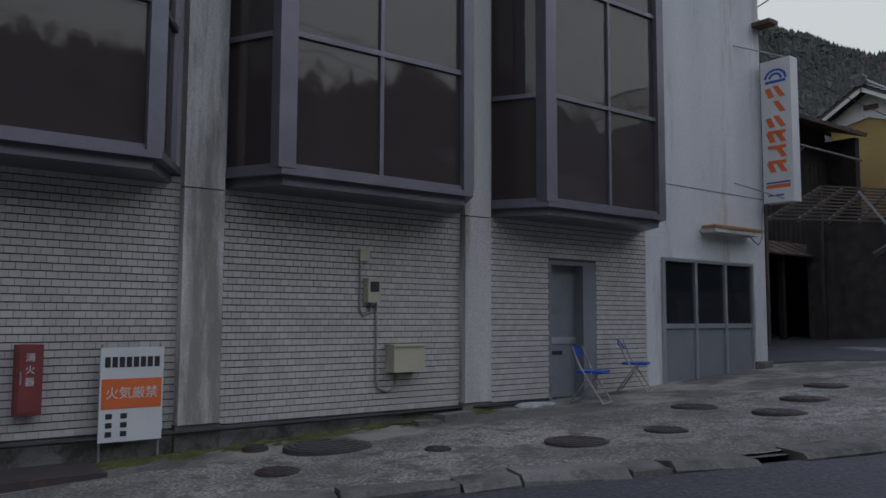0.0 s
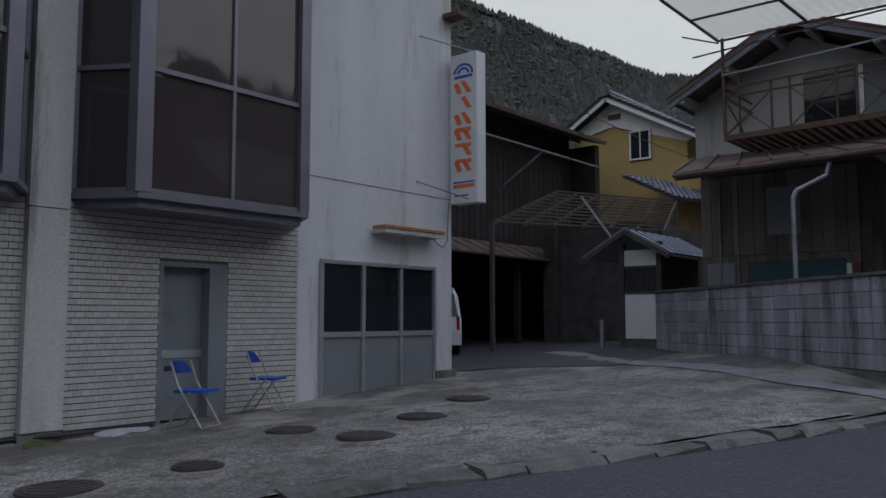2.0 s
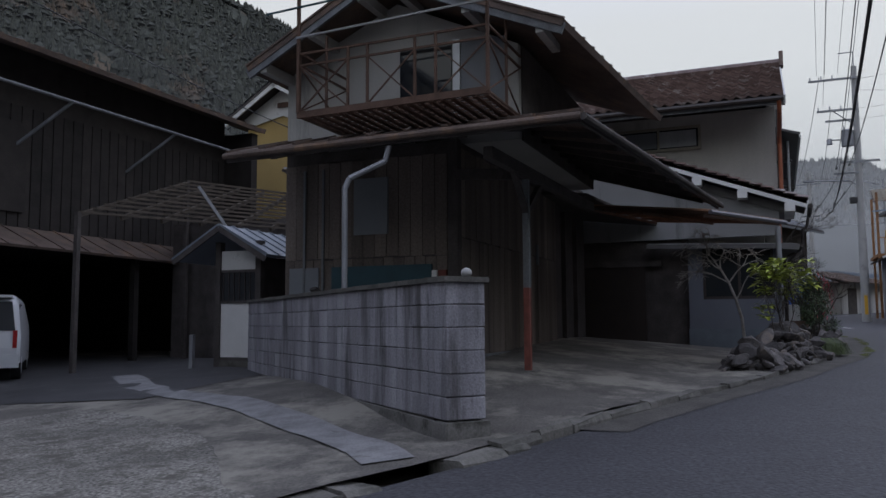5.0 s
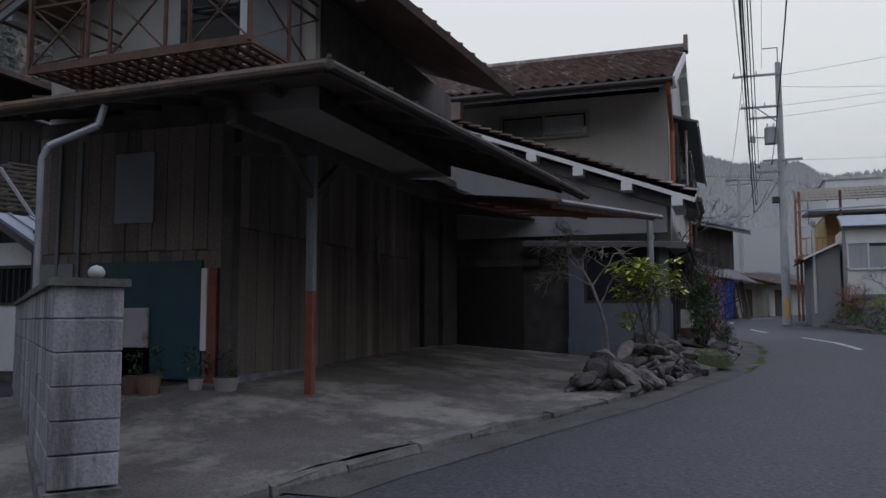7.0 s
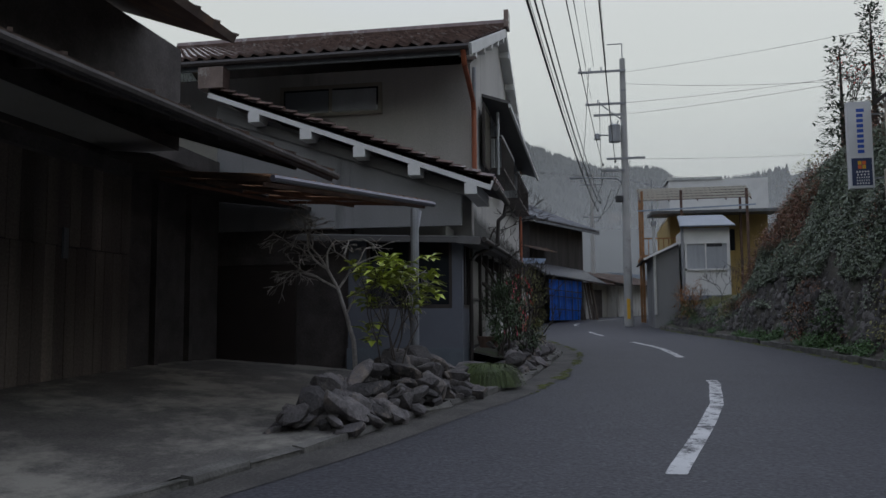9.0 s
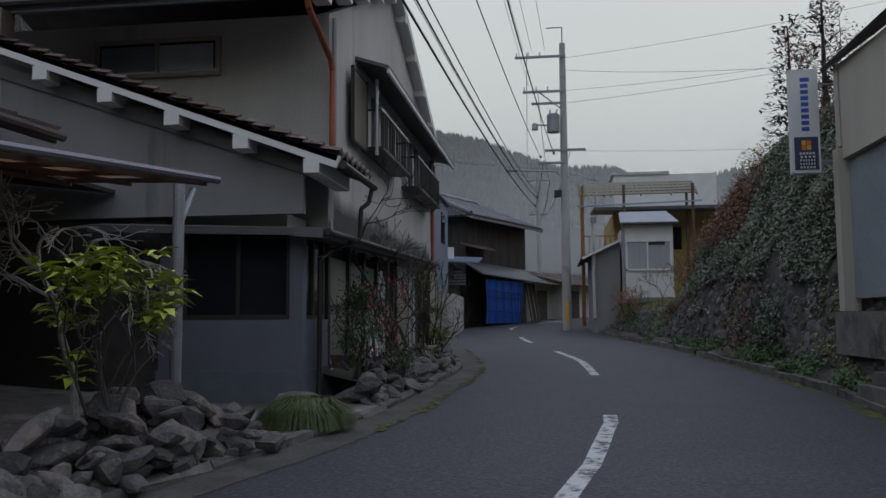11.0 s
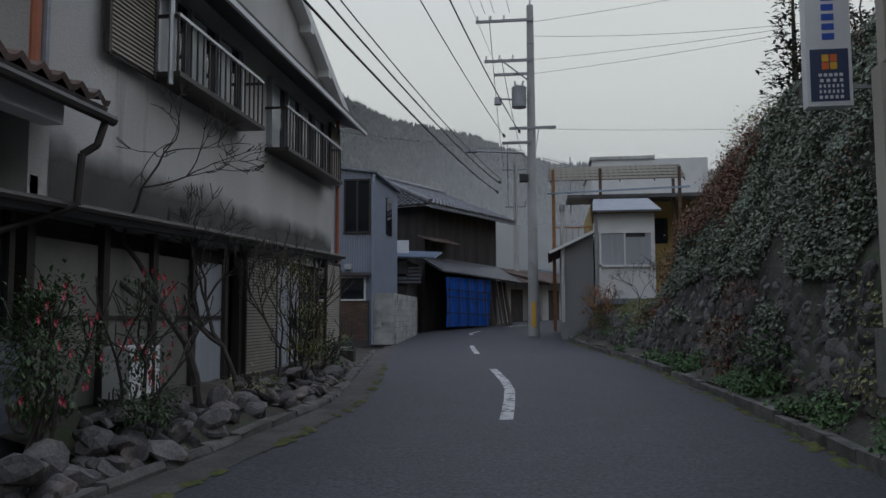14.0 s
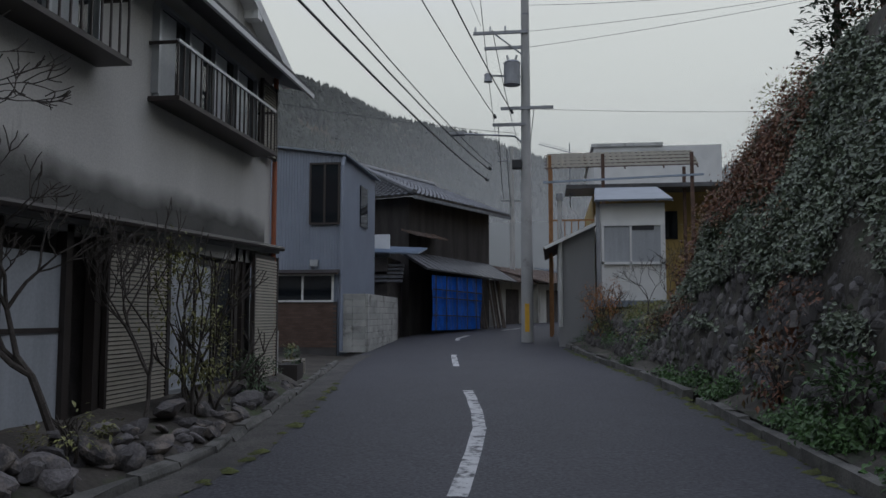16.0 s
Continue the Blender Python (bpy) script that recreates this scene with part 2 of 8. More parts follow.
def ground_z(x, y):
    z = road_z(x) - 0.02 * max(0.0, min(y, 12) - 1) * lerp(x, (10, 20), (1, 0.3))
    z -= 0.2 * max(0.0, min(1.0, (y - 8) / 4))
    return z + 0.1 * min(3.3, max(0.0, y + 0.8)) * lerp(x, (14.5, 18, 26, 29), (0, 1, 1, 0.6)) * lerp(y, (2.8, 6), (1, 0.15))


# ---- ground ----
def span(a, b, step):
    k = max(1, round((b - a) / step))
    return [a + (b - a) * i / k for i in range(k + 1)]


PALESTRIP = mat("pale drain concrete", (0.21, 0.21, 0.215), 0.85, 0.25, 4, 40, 0.5, (0.12, 0.12, 0.115), 0.3)
MOSS = mat("moss", (0.075, 0.085, 0.02), 0.95, 0.4, 6, 60, 0.8, (0.13, 0.12, 0.02), 0.2)
IRON = mat("cast iron cover", (0.055, 0.045, 0.042), 0.6, 0.2, 6, 80, 0.4, (0.1, 0.06, 0.045), 0.2)
LINE = mat("worn white road paint", (0.55, 0.55, 0.54), 0.75, 0.1, 3, 60, 0.3, (0.07, 0.07, 0.072), 0.5, stain_scale=5.0)
KERB = mat("old kerb concrete", (0.13, 0.125, 0.112), 0.9, 0.3, 3, 40, 0.8, (0.06, 0.06, 0.05), 0.4, rand=0.2)
xs_near = [-900, -300, -120, -60] + span(-40, 110, 1.0) + [150, 250, 500, 1200]
ys_near = [-900, -300, -120, -60] + span(-30, 40, 1.0) + [60, 120, 300, 900]


def ground_point(x, y):
    z = ground_z(min(max(x, -60), 120), min(max(y, -20), 20)) - 0.16
    return (x, y, z)


tagged(part("ground", gridm(xs_near, ys_near, ground_point), SOIL), "damp bare soil under the paving", "ground", kind="structure")


def road_point(x, v):
    return (x, right_edge(x) + (left_edge(x) - right_edge(x)) * v, road_z(x) + 0.03 * math.sin(math.pi * v) - 0.02)


tagged(smooth(part("road", gridm(span(-50, 110, 0.5), [i / 12 for i in range(13)], road_point), ASPHALT)), "grey worn asphalt road in a bend", "road", kind="structure")


def on_road(x, y):
    v = (y - right_edge(x)) / (left_edge(x) - right_edge(x))
    return road_z(x) + 0.03 * math.sin(math.pi * max(0, min(1, v))) - 0.02


def pave_point(x, v):
    y = left_edge(x) + 0.165 + (24 - left_edge(x)) * v ** 1.5
    rough = 0.02 * noise.noise((x * 0.9, y * 0.9, 0)) + 0.012 * noise.noise((x * 3.1, y * 3.1, 3))
    return (x, y, ground_z(x, y) + rough + 0.045)


def pave_z(x, y):
    return ground_z(x, y) + 0.02 * noise.noise((x * 0.9, y * 0.9, 0)) + 0.012 * noise.noise((x * 3.1, y * 3.1, 3)) + 0.045


tagged(smooth(part("pavement", gridm(span(-30, 28.5, 0.25), [i / 60 for i in range(61)], pave_point), CONCRETE)), "damp dark concrete paving with pale worn patches", "pavement", kind="structure")


def apron_point(x, v):
    lo = max(left_edge(x) + 0.24, lerp(x, (11.6, 12.2, 13, 14, 14.7, 15.2), (0.5, 1.7, 2.4, 3.4, 4.6, 6.1)))
    hi = lerp(x, (-8, 2, 6, 8.5, 11.5, 13, 14.2, 15.2), (7.6, 7.35, 7.1, 6.7, 6.15, 6.45, 6.75, 6.3)) + 0.12 * noise.noise((x * 2.3, 0, 1)) + 0.05 * noise.noise((x * 8, 0, 4))
    y = lo + max(0.02, hi - lo) * v
    wob = 0.1 * noise.noise((y * 3, x, 8)) if x > 12 else 0
    return (x + wob, y, pave_z(x + wob, y) + 0.022)


tagged(smooth(part("pavement", gridm(span(-8, 15.2, 0.2), [i / 24 for i in range(25)], apron_point), APRON)), "pale worn forecourt of rough exposed aggregate", "pavement", kind="structure")
ASPH_PATCH = mat("dark wet patch of asphalt", (0.045, 0.045, 0.047), 0.6, 0.25, 1.5, 50, 0.4, (0.1, 0.1, 0.1), 0.2)
# dark asphalt drive into the yard behind the forecourt
tagged(smooth(part("road", gridm(span(13.6, 24, 0.5), [i / 30 for i in range(31)], lambda x, v: (x + 2.6 * (1 - v) - 0.8 * math.sin(v * 5), 6.2 + 16 * v, pave_z(x + 2.6 * (1 - v) - 0.8 * math.sin(v * 5), 6.2 + 16 * v) + 0.012)), ASPH_PATCH)), "dark damp asphalt drive into the yard", "road", kind="structure")

# pale drain strip before the block wall
strip_x, strip_y = (13.3, 13.75, 14.6, 15.9, 17.4, 19.2), (0.95, 1.35, 2.5, 4.5, 7.4, 9.4)
tagged(smooth(part("pavement", gridm(span(13.3, 19.2, 0.2), [-1, 0, 1], lambda x, v: (x + 0.2 * v, lerp(x, strip_x, strip_y) - 0.14 * v, pave_z(x + 0.2 * v, lerp(x, strip_x, strip_y) - 0.14 * v) + 0.014)), PALESTRIP)), "pale concrete drain strip before the block wall", "pavement", kind="structure")

# dashes of the middle line
dash = tagged(new("trim"), "worn white broken middle line painted on the road", "marking", kind="structure")
mid_x = (13, 20.2, 22.1, 23.9, 26.4, 29, 32.5, 34.2, 35.7, 37.2, 38.9, 40.3, 45.6, 48.5, 51.7, 57, 61, 66, 72)
mid_y = (-3.4, -5.0, -5.45, -5.83, -6.17, -6.3, -6.29, -6.24, -6.17, -6.0, -5.76, -5.53, -4.72, -4.33, -3.98, -3.47, -3.9, -5.6, -7.5)
for x0, x1, w in ((20.0, 27.0, 0.17), (32.3, 39.9, 0.17), (45.2, 49.0, 0.16), (55.5, 59.0, 0.16), (63.5, 68.0, 0.16)):
    part("dash", gridm(span(x0, x1, 0.3), [-1, 0, 1], lambda x, v: (x + 0.02 * noise.noise((x * 9, v, 0)), lerp(x, mid_x, mid_y) + v * w / 2 + 0.012 * noise.noise((x * 7, v, 5)), on_road(x, lerp(x, mid_x, mid_y)) + 0.006)), LINE, dash)

# shallow concrete channel beside the kerb before the houses
CHANNEL = mat("dirty channel concrete", (0.072, 0.067, 0.06), 0.85, 0.3, 2, 40, 0.6, (0.045, 0.043, 0.038), 0.4, stain_scale=2.5, speck=0.4)
tagged(part("pavement", gridm(span(15.5, 49, 0.4), [0, 0.5, 1], lambda x, v: (x, left_edge(x) + 0.06 - (0.5 + 0.05 * noise.noise((x * 1.7, 0, 2))) * v, on_road(x, left_edge(x) - 0.45 * v) + 0.006 + 0.008 * (1 - v))), CHANNEL), "dirty concrete channel between the kerb and the asphalt", "channel", kind="structure")

# kerbs: low worn stones on both edges
def kerb_run(name, label, edge, xs, off, height, seed, width=0.17, gaps=0.03, lengths=(0.55, 0.95), wear=0.022):
    rnd = random.Random(seed)
    run = tagged(new(name), label, "kerb", kind="structure")
    x = xs[0]
    while x < xs[1]:
        ln = rnd.uniform(*lengths)
        q = x + ln
        if rnd.random() > gaps:
            p0, p1 = Vector((x, edge(x) + off, 0)), Vector((q, edge(q) + off, 0))
            d = (p1 - p0).normalized()
            s = Vector((-d.y, d.x, 0))
            bm = bmesh.new()
            hz = height * rnd.uniform(0.75, 1.15)
            pts = []
            for px_, t in ((p0 + d * 0.012, 0), (p1 - d * 0.012, 1)):
                for k, (o, zz) in enumerate(((-1, 0), (-1, 0.8), (-0.75, 1), (1, 1), (1, 0))):
                    jit = rnd.uniform(-wear, wear)
                    pts.append(bm.verts.new(px_ + s * (o * width / 2 + jit) + Vector((0, 0, road_z(px_.x) - 0.14 + (hz + 0.14) * zz + jit))))
            for k in range(5):
                bm.faces.new((pts[k], pts[(k + 1) % 5], pts[5 + (k + 1) % 5], pts[5 + k]))
            bm.faces.new(pts[:5][::-1])
            bm.faces.new(pts[5:])
            part("kerb_stone", bm, KERB, run)
        x = q
    return run


kerb_run("kerb_1", "worn broken concrete kerb along the forecourt", left_edge, (2.0, 14.2), 0.14, 0.03, 3, 0.4, 0.1, (0.3, 0.9), 0.03)
kerb_run("kerb_2", "low worn concrete kerb before the houses", left_edge, (14.2, 46), 0.115, 0.07, 4, 0.14)
kerb_run("kerb_3", "mossy low concrete kerb under the bank", right_edge, (22, 53), -0.08, 0.11, 5)

# moss and litter strips


def moss_strip(label, pts, width, n, seed):
    r = random.Random(seed)
    bm = bmesh.new()
    for i in range(n):
        t = r.random() * (len(pts) - 1)
        k = int(t)
        p = Vector(pts[k]).lerp(Vector(pts[k + 1]), t - k) + Vector((r.uniform(-1, 1) * width * 0.3, r.uniform(-1, 1) * width, 0))
        s = r.uniform(0.03, 0.14)
        a0 = r.random() * 6
        vs = [bm.verts.new(p + Vector((math.cos(a0 + j * 1.05) * s * r.uniform(0.7, 1.5), math.sin(a0 + j * 1.05) * s * r.uniform(0.5, 0.9), 0))) for j in range(6)]
        top = bm.verts.new(p + Vector((0, 0, s * 0.22)))
        for j in range(6):
            bm.faces.new((vs[j], vs[(j + 1) % 6], top))
    return tagged(part("moss", bm, MOSS), label, "moss", kind="stuff")


moss_strip("green moss along the foot of the tiled wall", [(1.5, 8.1, pave_z(1.5, 8.1)), (4, 8.0, pave_z(4, 8)), (7, 8.05, pave_z(7, 8))], 0.16, 220, 1)
moss_strip("yellow-green moss along the road edge", [(x, left_edge(x) - 0.44, on_road(x, left_edge(x) - 0.44) + 0.008) for x in (25, 27, 29, 31, 33, 35, 37, 39, 41)], 0.06, 75, 2)
moss_strip("moss along the kerb under the bank", [(x, right_edge(x) + 0.05, on_road(x, right_edge(x)) + 0.005) for x in span(26, 52, 2)], 0.12, 230, 3)

# round iron covers set in the forecourt
def cover(x, y, r, raised=0.0):
    z = pave_z(x, y) + 0.03
    m = thing("manhole_cover", "dark round cast iron cover set in the concrete", "manhole cover", (x, y, z), group="covers in the forecourt")
    bm = bmesh.new()
    rod(bm, (0, 0, -0.06), (0, 0, 0.008 + raised), r, n=28)
    part("rim", bm, IRON, m)
    bm = bmesh.new()
    rod(bm, (0, 0, raised), (0, 0, 0.016 + raised), r * 0.88, n=28)
    for i in range(5):
        w = r * 0.75 * math.cos((i - 2) * 0.5)
        box(bm, -w, w, (i - 2) * r * 0.3 - r * 0.06, (i - 2) * r * 0.3 + r * 0.06, raised, 0.022 + raised)
    part("lid", bm, IRON, m)


for x, y, r, up in ((4.09, 7.15, 0.44, 0.012), (5.87, 5.45, 0.33, 0), (4.75, 6.21, 0.13, 0), (8.7, 5.01, 0.3, 0), (10.03, 5.43, 0.3, 0), (8.66, 6.1, 0.29, 0), (6.9, 5.21, 0.22, 0), (3.15, 6.34, 0.19, 0), (3.6, 7.75, 0.13, 0), (11.5, 5.9, 0.3, 0)):
    cover(x, y, r, up)
# ---- tiled storehouse ----
AY = 8.35
FOOT = mat("dark concrete footing", (0.16, 0.155, 0.145), 0.9, 0.25, 3, 40, 0.6, (0.06, 0.06, 0.05), 0.4)
CREAM = mat("cream painted steel box", (0.48, 0.45, 0.34), 0.5, 0.05, 3, 60, 0.03)
BLUEPL = mat("blue vinyl", (0.02, 0.09, 0.42), 0.45, 0.12, 6, 80, 0.1)
CHROME = mat("dull chrome tube", (0.42, 0.4, 0.38), 0.35, 0.2, 8, 60, 0.05, (0.2, 0.12, 0.08), 0.15, metal=0.8)
REDPAINT = mat("faded red paint", (0.2, 0.045, 0.042), 0.55, 0.12, 4, 60, 0.05)
ORANGE = mat("orange print", (0.72, 0.16, 0.04), 0.5, 0.06, 4, 60, 0)
BLUEPRINT = mat("blue print", (0.03, 0.09, 0.42), 0.5, 0.06, 4, 60, 0)
SIGNWHITE = mat("white sign face", (0.66, 0.67, 0.67), 0.45, 0.05, 3, 60, 0)
BLACKPRINT = mat("black print", (0.03, 0.03, 0.035), 0.5, 0.1, 4, 60, 0)
CABLE = mat("dark cable", (0.03, 0.03, 0.032), 0.6, 0.2, 4, 50, 0)
GREYCABLE = mat("grey conduit", (0.28, 0.28, 0.27), 0.6, 0.1, 4, 50, 0)

a = thing("storehouse", "white concrete storehouse with cream tiles and smoked glass bays", "building")
core = bmesh.new()
box(core, -8, 14.2, AY + 0.55, 22, -0.5, 9.6)
part("core", core, WHITE_WALL, a)
for x0, x1, z0, z1 in ((-8, 8.39, -0.5, 9.6), (8.39, 9.36, 2.22, 9.6), (8.39, 9.36, -0.5, 0.17), (9.36, 11.09, -0.5, 9.6), (11.09, 13.67, 2.4, 9.6), (13.67, 14.2, -0.5, 9.6), (11.09, 13.67, -0.5, 0.24)):
    part("wall", boxm(x0, x1, AY + 0.03, AY + 0.55, z0, z1), WHITE_WALL, a)
lower = bmesh.new()
for x0, x1 in ((-3.0, 2.96), (3.40, 6.72), (7.17, 8.37), (9.38, 10.58)):
    box(lower, x0, x1, AY - 0.012, AY + 0.03, 0.26, 2.9)
box(lower, 8.37, 9.38, AY - 0.012, AY + 0.03, 2.24, 2.9)
part("tile_bed", lower, JOINT, a, "dark mortar bed behind the tiles")
for x0, x1 in ((-3.0, 2.96), (3.42, 6.70), (7.19, 8.37), (9.38, 11.05), (13.7, 14.24)):
    part("footing", boxm(x0, x1, AY - 0.05, AY + 0.03, -0.5, 0.25 if x0 < 13 else 0.62), FOOT, a, bevel=0.01)
for x0, x1 in ((2.96, 3.40), (6.72, 7.17)):
    bm = boxm(x0, x1, AY - 0.14, AY + 0.03, 0.3, 2.74)
    part("pillar", bm, PILLAR, a, "stained grey concrete pillar", bevel=0.015)
    part("pillar", boxm(x0, x1, AY - 0.13, AY + 0.03, 2.755, 9.6), PILLAR, a, "stained grey concrete pillar", bevel=0.015)
    part("pillar_foot", boxm(x0 - 0.02, x1 + 0.02, AY - 0.12, AY + 0.03, -0.4, 0.3), FOOT, a)
part("cable", pipe(bmesh.new(), [(-3, AY - 0.06, 0.235), (3.0, AY - 0.17, 0.235), (6.7, AY - 0.07, 0.24), (7.2, AY - 0.16, 0.24), (8.3, AY - 0.07, 0.24)], 0.022), CABLE, a, "black cable along the wall foot")


def bay(x0, x1, mull, sl, sr):
    """A projecting window of smoked glass with splayed sides; sl and sr: how far the sides splay."""
    y0, y1, z0, zt, z1 = 7.65, AY + 0.0, 2.95, 4.42, 9.0
    win = part("bay_window", slabm([(x0, y0, z1), (x1, y0, z1), (x1 + sr, y1, z1), (x0 - sl, y1, z1)], 0.1), BRONZE, a, "bronze framed bay window of smoked glass")
    plan = [(x0 - sl, y1), (x0, y0), (x1, y0), (x1 + sr, y1)]
    sill = bmesh.new()
    slab(sill, [(x0 - 0.06, y0 - 0.09, z0), (x1 + 0.06, y0 - 0.09, z0), (x1 + sr + 0.1, y1, z0), (x0 - sl - 0.1, y1, z0)], 0.07)
    slab(sill, [(x0 + 0.0, y0 + 0.0, z0 - 0.07), (x1 - 0.0, y0 + 0.0, z0 - 0.07), (x1 + sr, y1, z0 - 0.07), (x0 - sl, y1, z0 - 0.07)], 0.1)
    part("sill", sill, BRONZE, win, "dark metal sill")
    for (ax, ay), (bx, by) in zip(plan, plan[1:]):
        for zl, zh in ((z0, zt - 0.03), (zt + 0.03, 6.0), (6.06, z1)):
            d = (Vector((bx, by, 0)) - Vector((ax, ay, 0))).normalized()
            bm = bmesh.new()
            slab(bm, [(ax, ay, zl), (bx, by, zl), (bx, by, zh), (ax, ay, zh)], 0.012)
            part("pane", bm, SMOKED, win)
    fr = bmesh.new()
    for (px_, py_), w in zip(plan, (0.07, 0.2, 0.16, 0.07)):
        bar(fr, (px_, py_ - 0.0, z0), (px_, py_, z1), w, w)
    for m in mull:
        bar(fr, (m, y0 - 0.01, z0), (m, y0 - 0.01, z1), 0.05, 0.05)
    for zz in (z0 + 0.03, zt, 6.03):
        for (ax, ay), (bx, by) in zip(plan, plan[1:]):
            bar(fr, (ax, ay - 0.01, zz), (bx, by - 0.01, zz), 0.06, 0.06)
    part("frame", fr, BRONZE, win)


bay(-1.6, 2.44, (1.0, -0.3), 0.3, 0.42)
bay(3.79, 6.25, (5.0,), 0.36, 0.42)
bay(7.67, 10.05, (8.92,), 0.42, 0.4)

# recessed steel door
dr = part("door", boxm(8.43, 9.1, AY + 0.16, AY + 0.2, 0.24, 2.18), GREYPANEL, a, "grey steel door with a letter slot", bevel=0.005)
part("rail", boxm(8.43, 9.1, AY + 0.145, AY + 0.16, 1.02, 1.12), ALU, dr)
part("letter_slot", boxm(8.58, 8.82, AY + 0.15, AY + 0.16, 0.86, 0.92), BLACKPRINT, dr)
part("door_handle", boxm(8.44, 8.5, AY + 0.1, AY + 0.16, 1.02, 1.12), ALU, dr)
fr = bmesh.new()
box(fr, 8.37, 8.43, AY - 0.02, AY + 0.22, 0.17, 2.24)
box(fr, 9.1, 9.38, AY - 0.02, AY + 0.22, 0.17, 2.24)
box(fr, 8.43, 9.1, AY - 0.02, AY + 0.22, 2.18, 2.24)
part("door_frame", fr, GREYPANEL, a)
part("doorstep", boxm(8.36, 9.4, AY - 0.12, AY + 0.3, 0.0, 0.2), FOOT, a, bevel=0.01)

# three-leaf sliding door
slid = part("sliding_door", boxm(11.05, 13.71, AY - 0.02, AY + 0.16, 2.36, 2.42), ALU, a, "aluminium sliding door in three leaves")
fr = bmesh.new()
for x in (11.07, 11.95, 12.83, 13.69):
    box(fr, x - 0.035, x + 0.035, AY - 0.015, AY + 0.1, 0.24, 2.36)
for x0, x1 in ((11.1, 11.92), (11.98, 12.8), (12.86, 13.66)):
    box(fr, x0, x1, AY + 0.0, AY + 0.09, 1.24, 1.32)
    box(fr, x0, x1, AY + 0.0, AY + 0.09, 0.24, 0.36)
    part("panel", boxm(x0, x1, AY + 0.03, AY + 0.06, 0.36, 1.24), GREYPANEL, slid)
    part("pane", boxm(x0, x1, AY + 0.03, AY + 0.045, 1.32, 2.36), DARKGLASS, slid)
part("frame", fr, ALU, slid)
# ledge lamp over the sliding door, with its loop of cable
lamp = part("awning", boxm(12.15, 13.6, AY - 0.28, AY + 0.02, 2.9, 2.97), PILLAR, a, "small ledge with a rusty rim", bevel=0.01)
part("rim", boxm(12.13, 13.62, AY - 0.3, AY - 0.02, 2.972, 3.02), mat("orange rust", (0.36, 0.17, 0.075), 0.85, 0.3, 6, 50, 0.3, (0.16, 0.07, 0.04), 0.3), lamp)
part("cable", pipe(bmesh.new(), [(13.55, AY - 0.05, 2.95), (13.7, AY - 0.06, 2.83), (13.86, AY - 0.06, 2.78), (13.98, AY - 0.05, 2.9), (14.02, AY - 0.04, 3.3), (13.99, AY - 0.1, 3.6)], 0.013), GREYCABLE, a)
part("roof", boxm(-8.1, 14.3, AY - 0.1, 22, 9.6, 9.75), WHITE_WALL, a)
part("joint", boxm(10.6, 14.2, AY + 0.026, AY + 0.04, 3.66, 3.675), FOOT, a)
part("bracket", boxm(13.95, 14.25, AY - 0.35, AY + 0.03, 7.0, 7.08), RUST, a, "rusty bracket at the corner")

# hanging sign of the shop: brand shapes as plain bars
sg = thing("hanging_sign", "tall white hanging sign with orange slanted shapes and a blue arch", "sign", (14.2, 7.69, 3.57))
sg.scale = (0.8, 1.2, 1)
part("case", boxm(-0.16, 0.16, 0, 0.5, 0, 2.72), SIGNWHITE, sg, bevel=0.02)
arch = bmesh.new()
for r0, r1 in ((0.19, 0.15), (0.115, 0.075)):
    for k in range(10):
        t0, t1 = math.pi * k / 10 - 0.1, math.pi * (k + 1) / 10 - 0.1
        slab(arch, [(-0.166, 0.25 - r * math.cos(t), 2.35 + r * math.sin(t)) for r, t in ((r1, t0), (r0, t0), (r0, t1), (r1, t1))], 0.004)
box(arch, -0.166, -0.161, 0.08, 0.42, 2.27, 2.32)
part("emblem", arch, BLUEPRINT, sg, "blue arch shape")
for i in range(6):
    zc = 2.1 - i * 0.285
    bm = bmesh.new()
    slab(bm, [(-0.166, 0.09, zc - 0.11), (-0.166, 0.18, zc - 0.11), (-0.166, 0.3, zc + 0.11), (-0.166, 0.21, zc + 0.11)], 0.004)
    if i in (0, 2, 3, 5):
        slab(bm, [(-0.17, 0.27, zc - 0.1), (-0.17, 0.36, zc - 0.11), (-0.17, 0.43, zc + 0.07), (-0.17, 0.34, zc + 0.09)], 0.004)
    if i in (3, 4, 5):
        slab(bm, [(-0.174, 0.1, zc + 0.05), (-0.174, 0.4, zc + 0.06), (-0.174, 0.4, zc + 0.12), (-0.174, 0.1, zc + 0.11)], 0.004)
    part("mark", bm, ORANGE, sg)
part("stripe", boxm(-0.166, -0.161, 0.05, 0.45, 0.36, 0.39), BLUEPRINT, sg)
part("stripe", boxm(-0.166, -0.161, 0.05, 0.45, 0.27, 0.34), ORANGE, sg)
part("stripe", boxm(-0.166, -0.161, 0.16, 0.42, 0.12, 0.15), BLUEPRINT, sg)
br = bmesh.new()
rod(br, (0, 0.1, 2.74), (-1.2, 0.62, 2.95), 0.012)
rod(br, (0, 0.1, 0.02), (-1.3, 0.62, 0.35), 0.012)
bar(br, (0, 0.5, 0.3), (0, 0.66, 0.3), 0.05)
bar(br, (0, 0.5, 2.4), (0, 0.66, 2.4), 0.05)
part("stay", br, STEEL, sg)

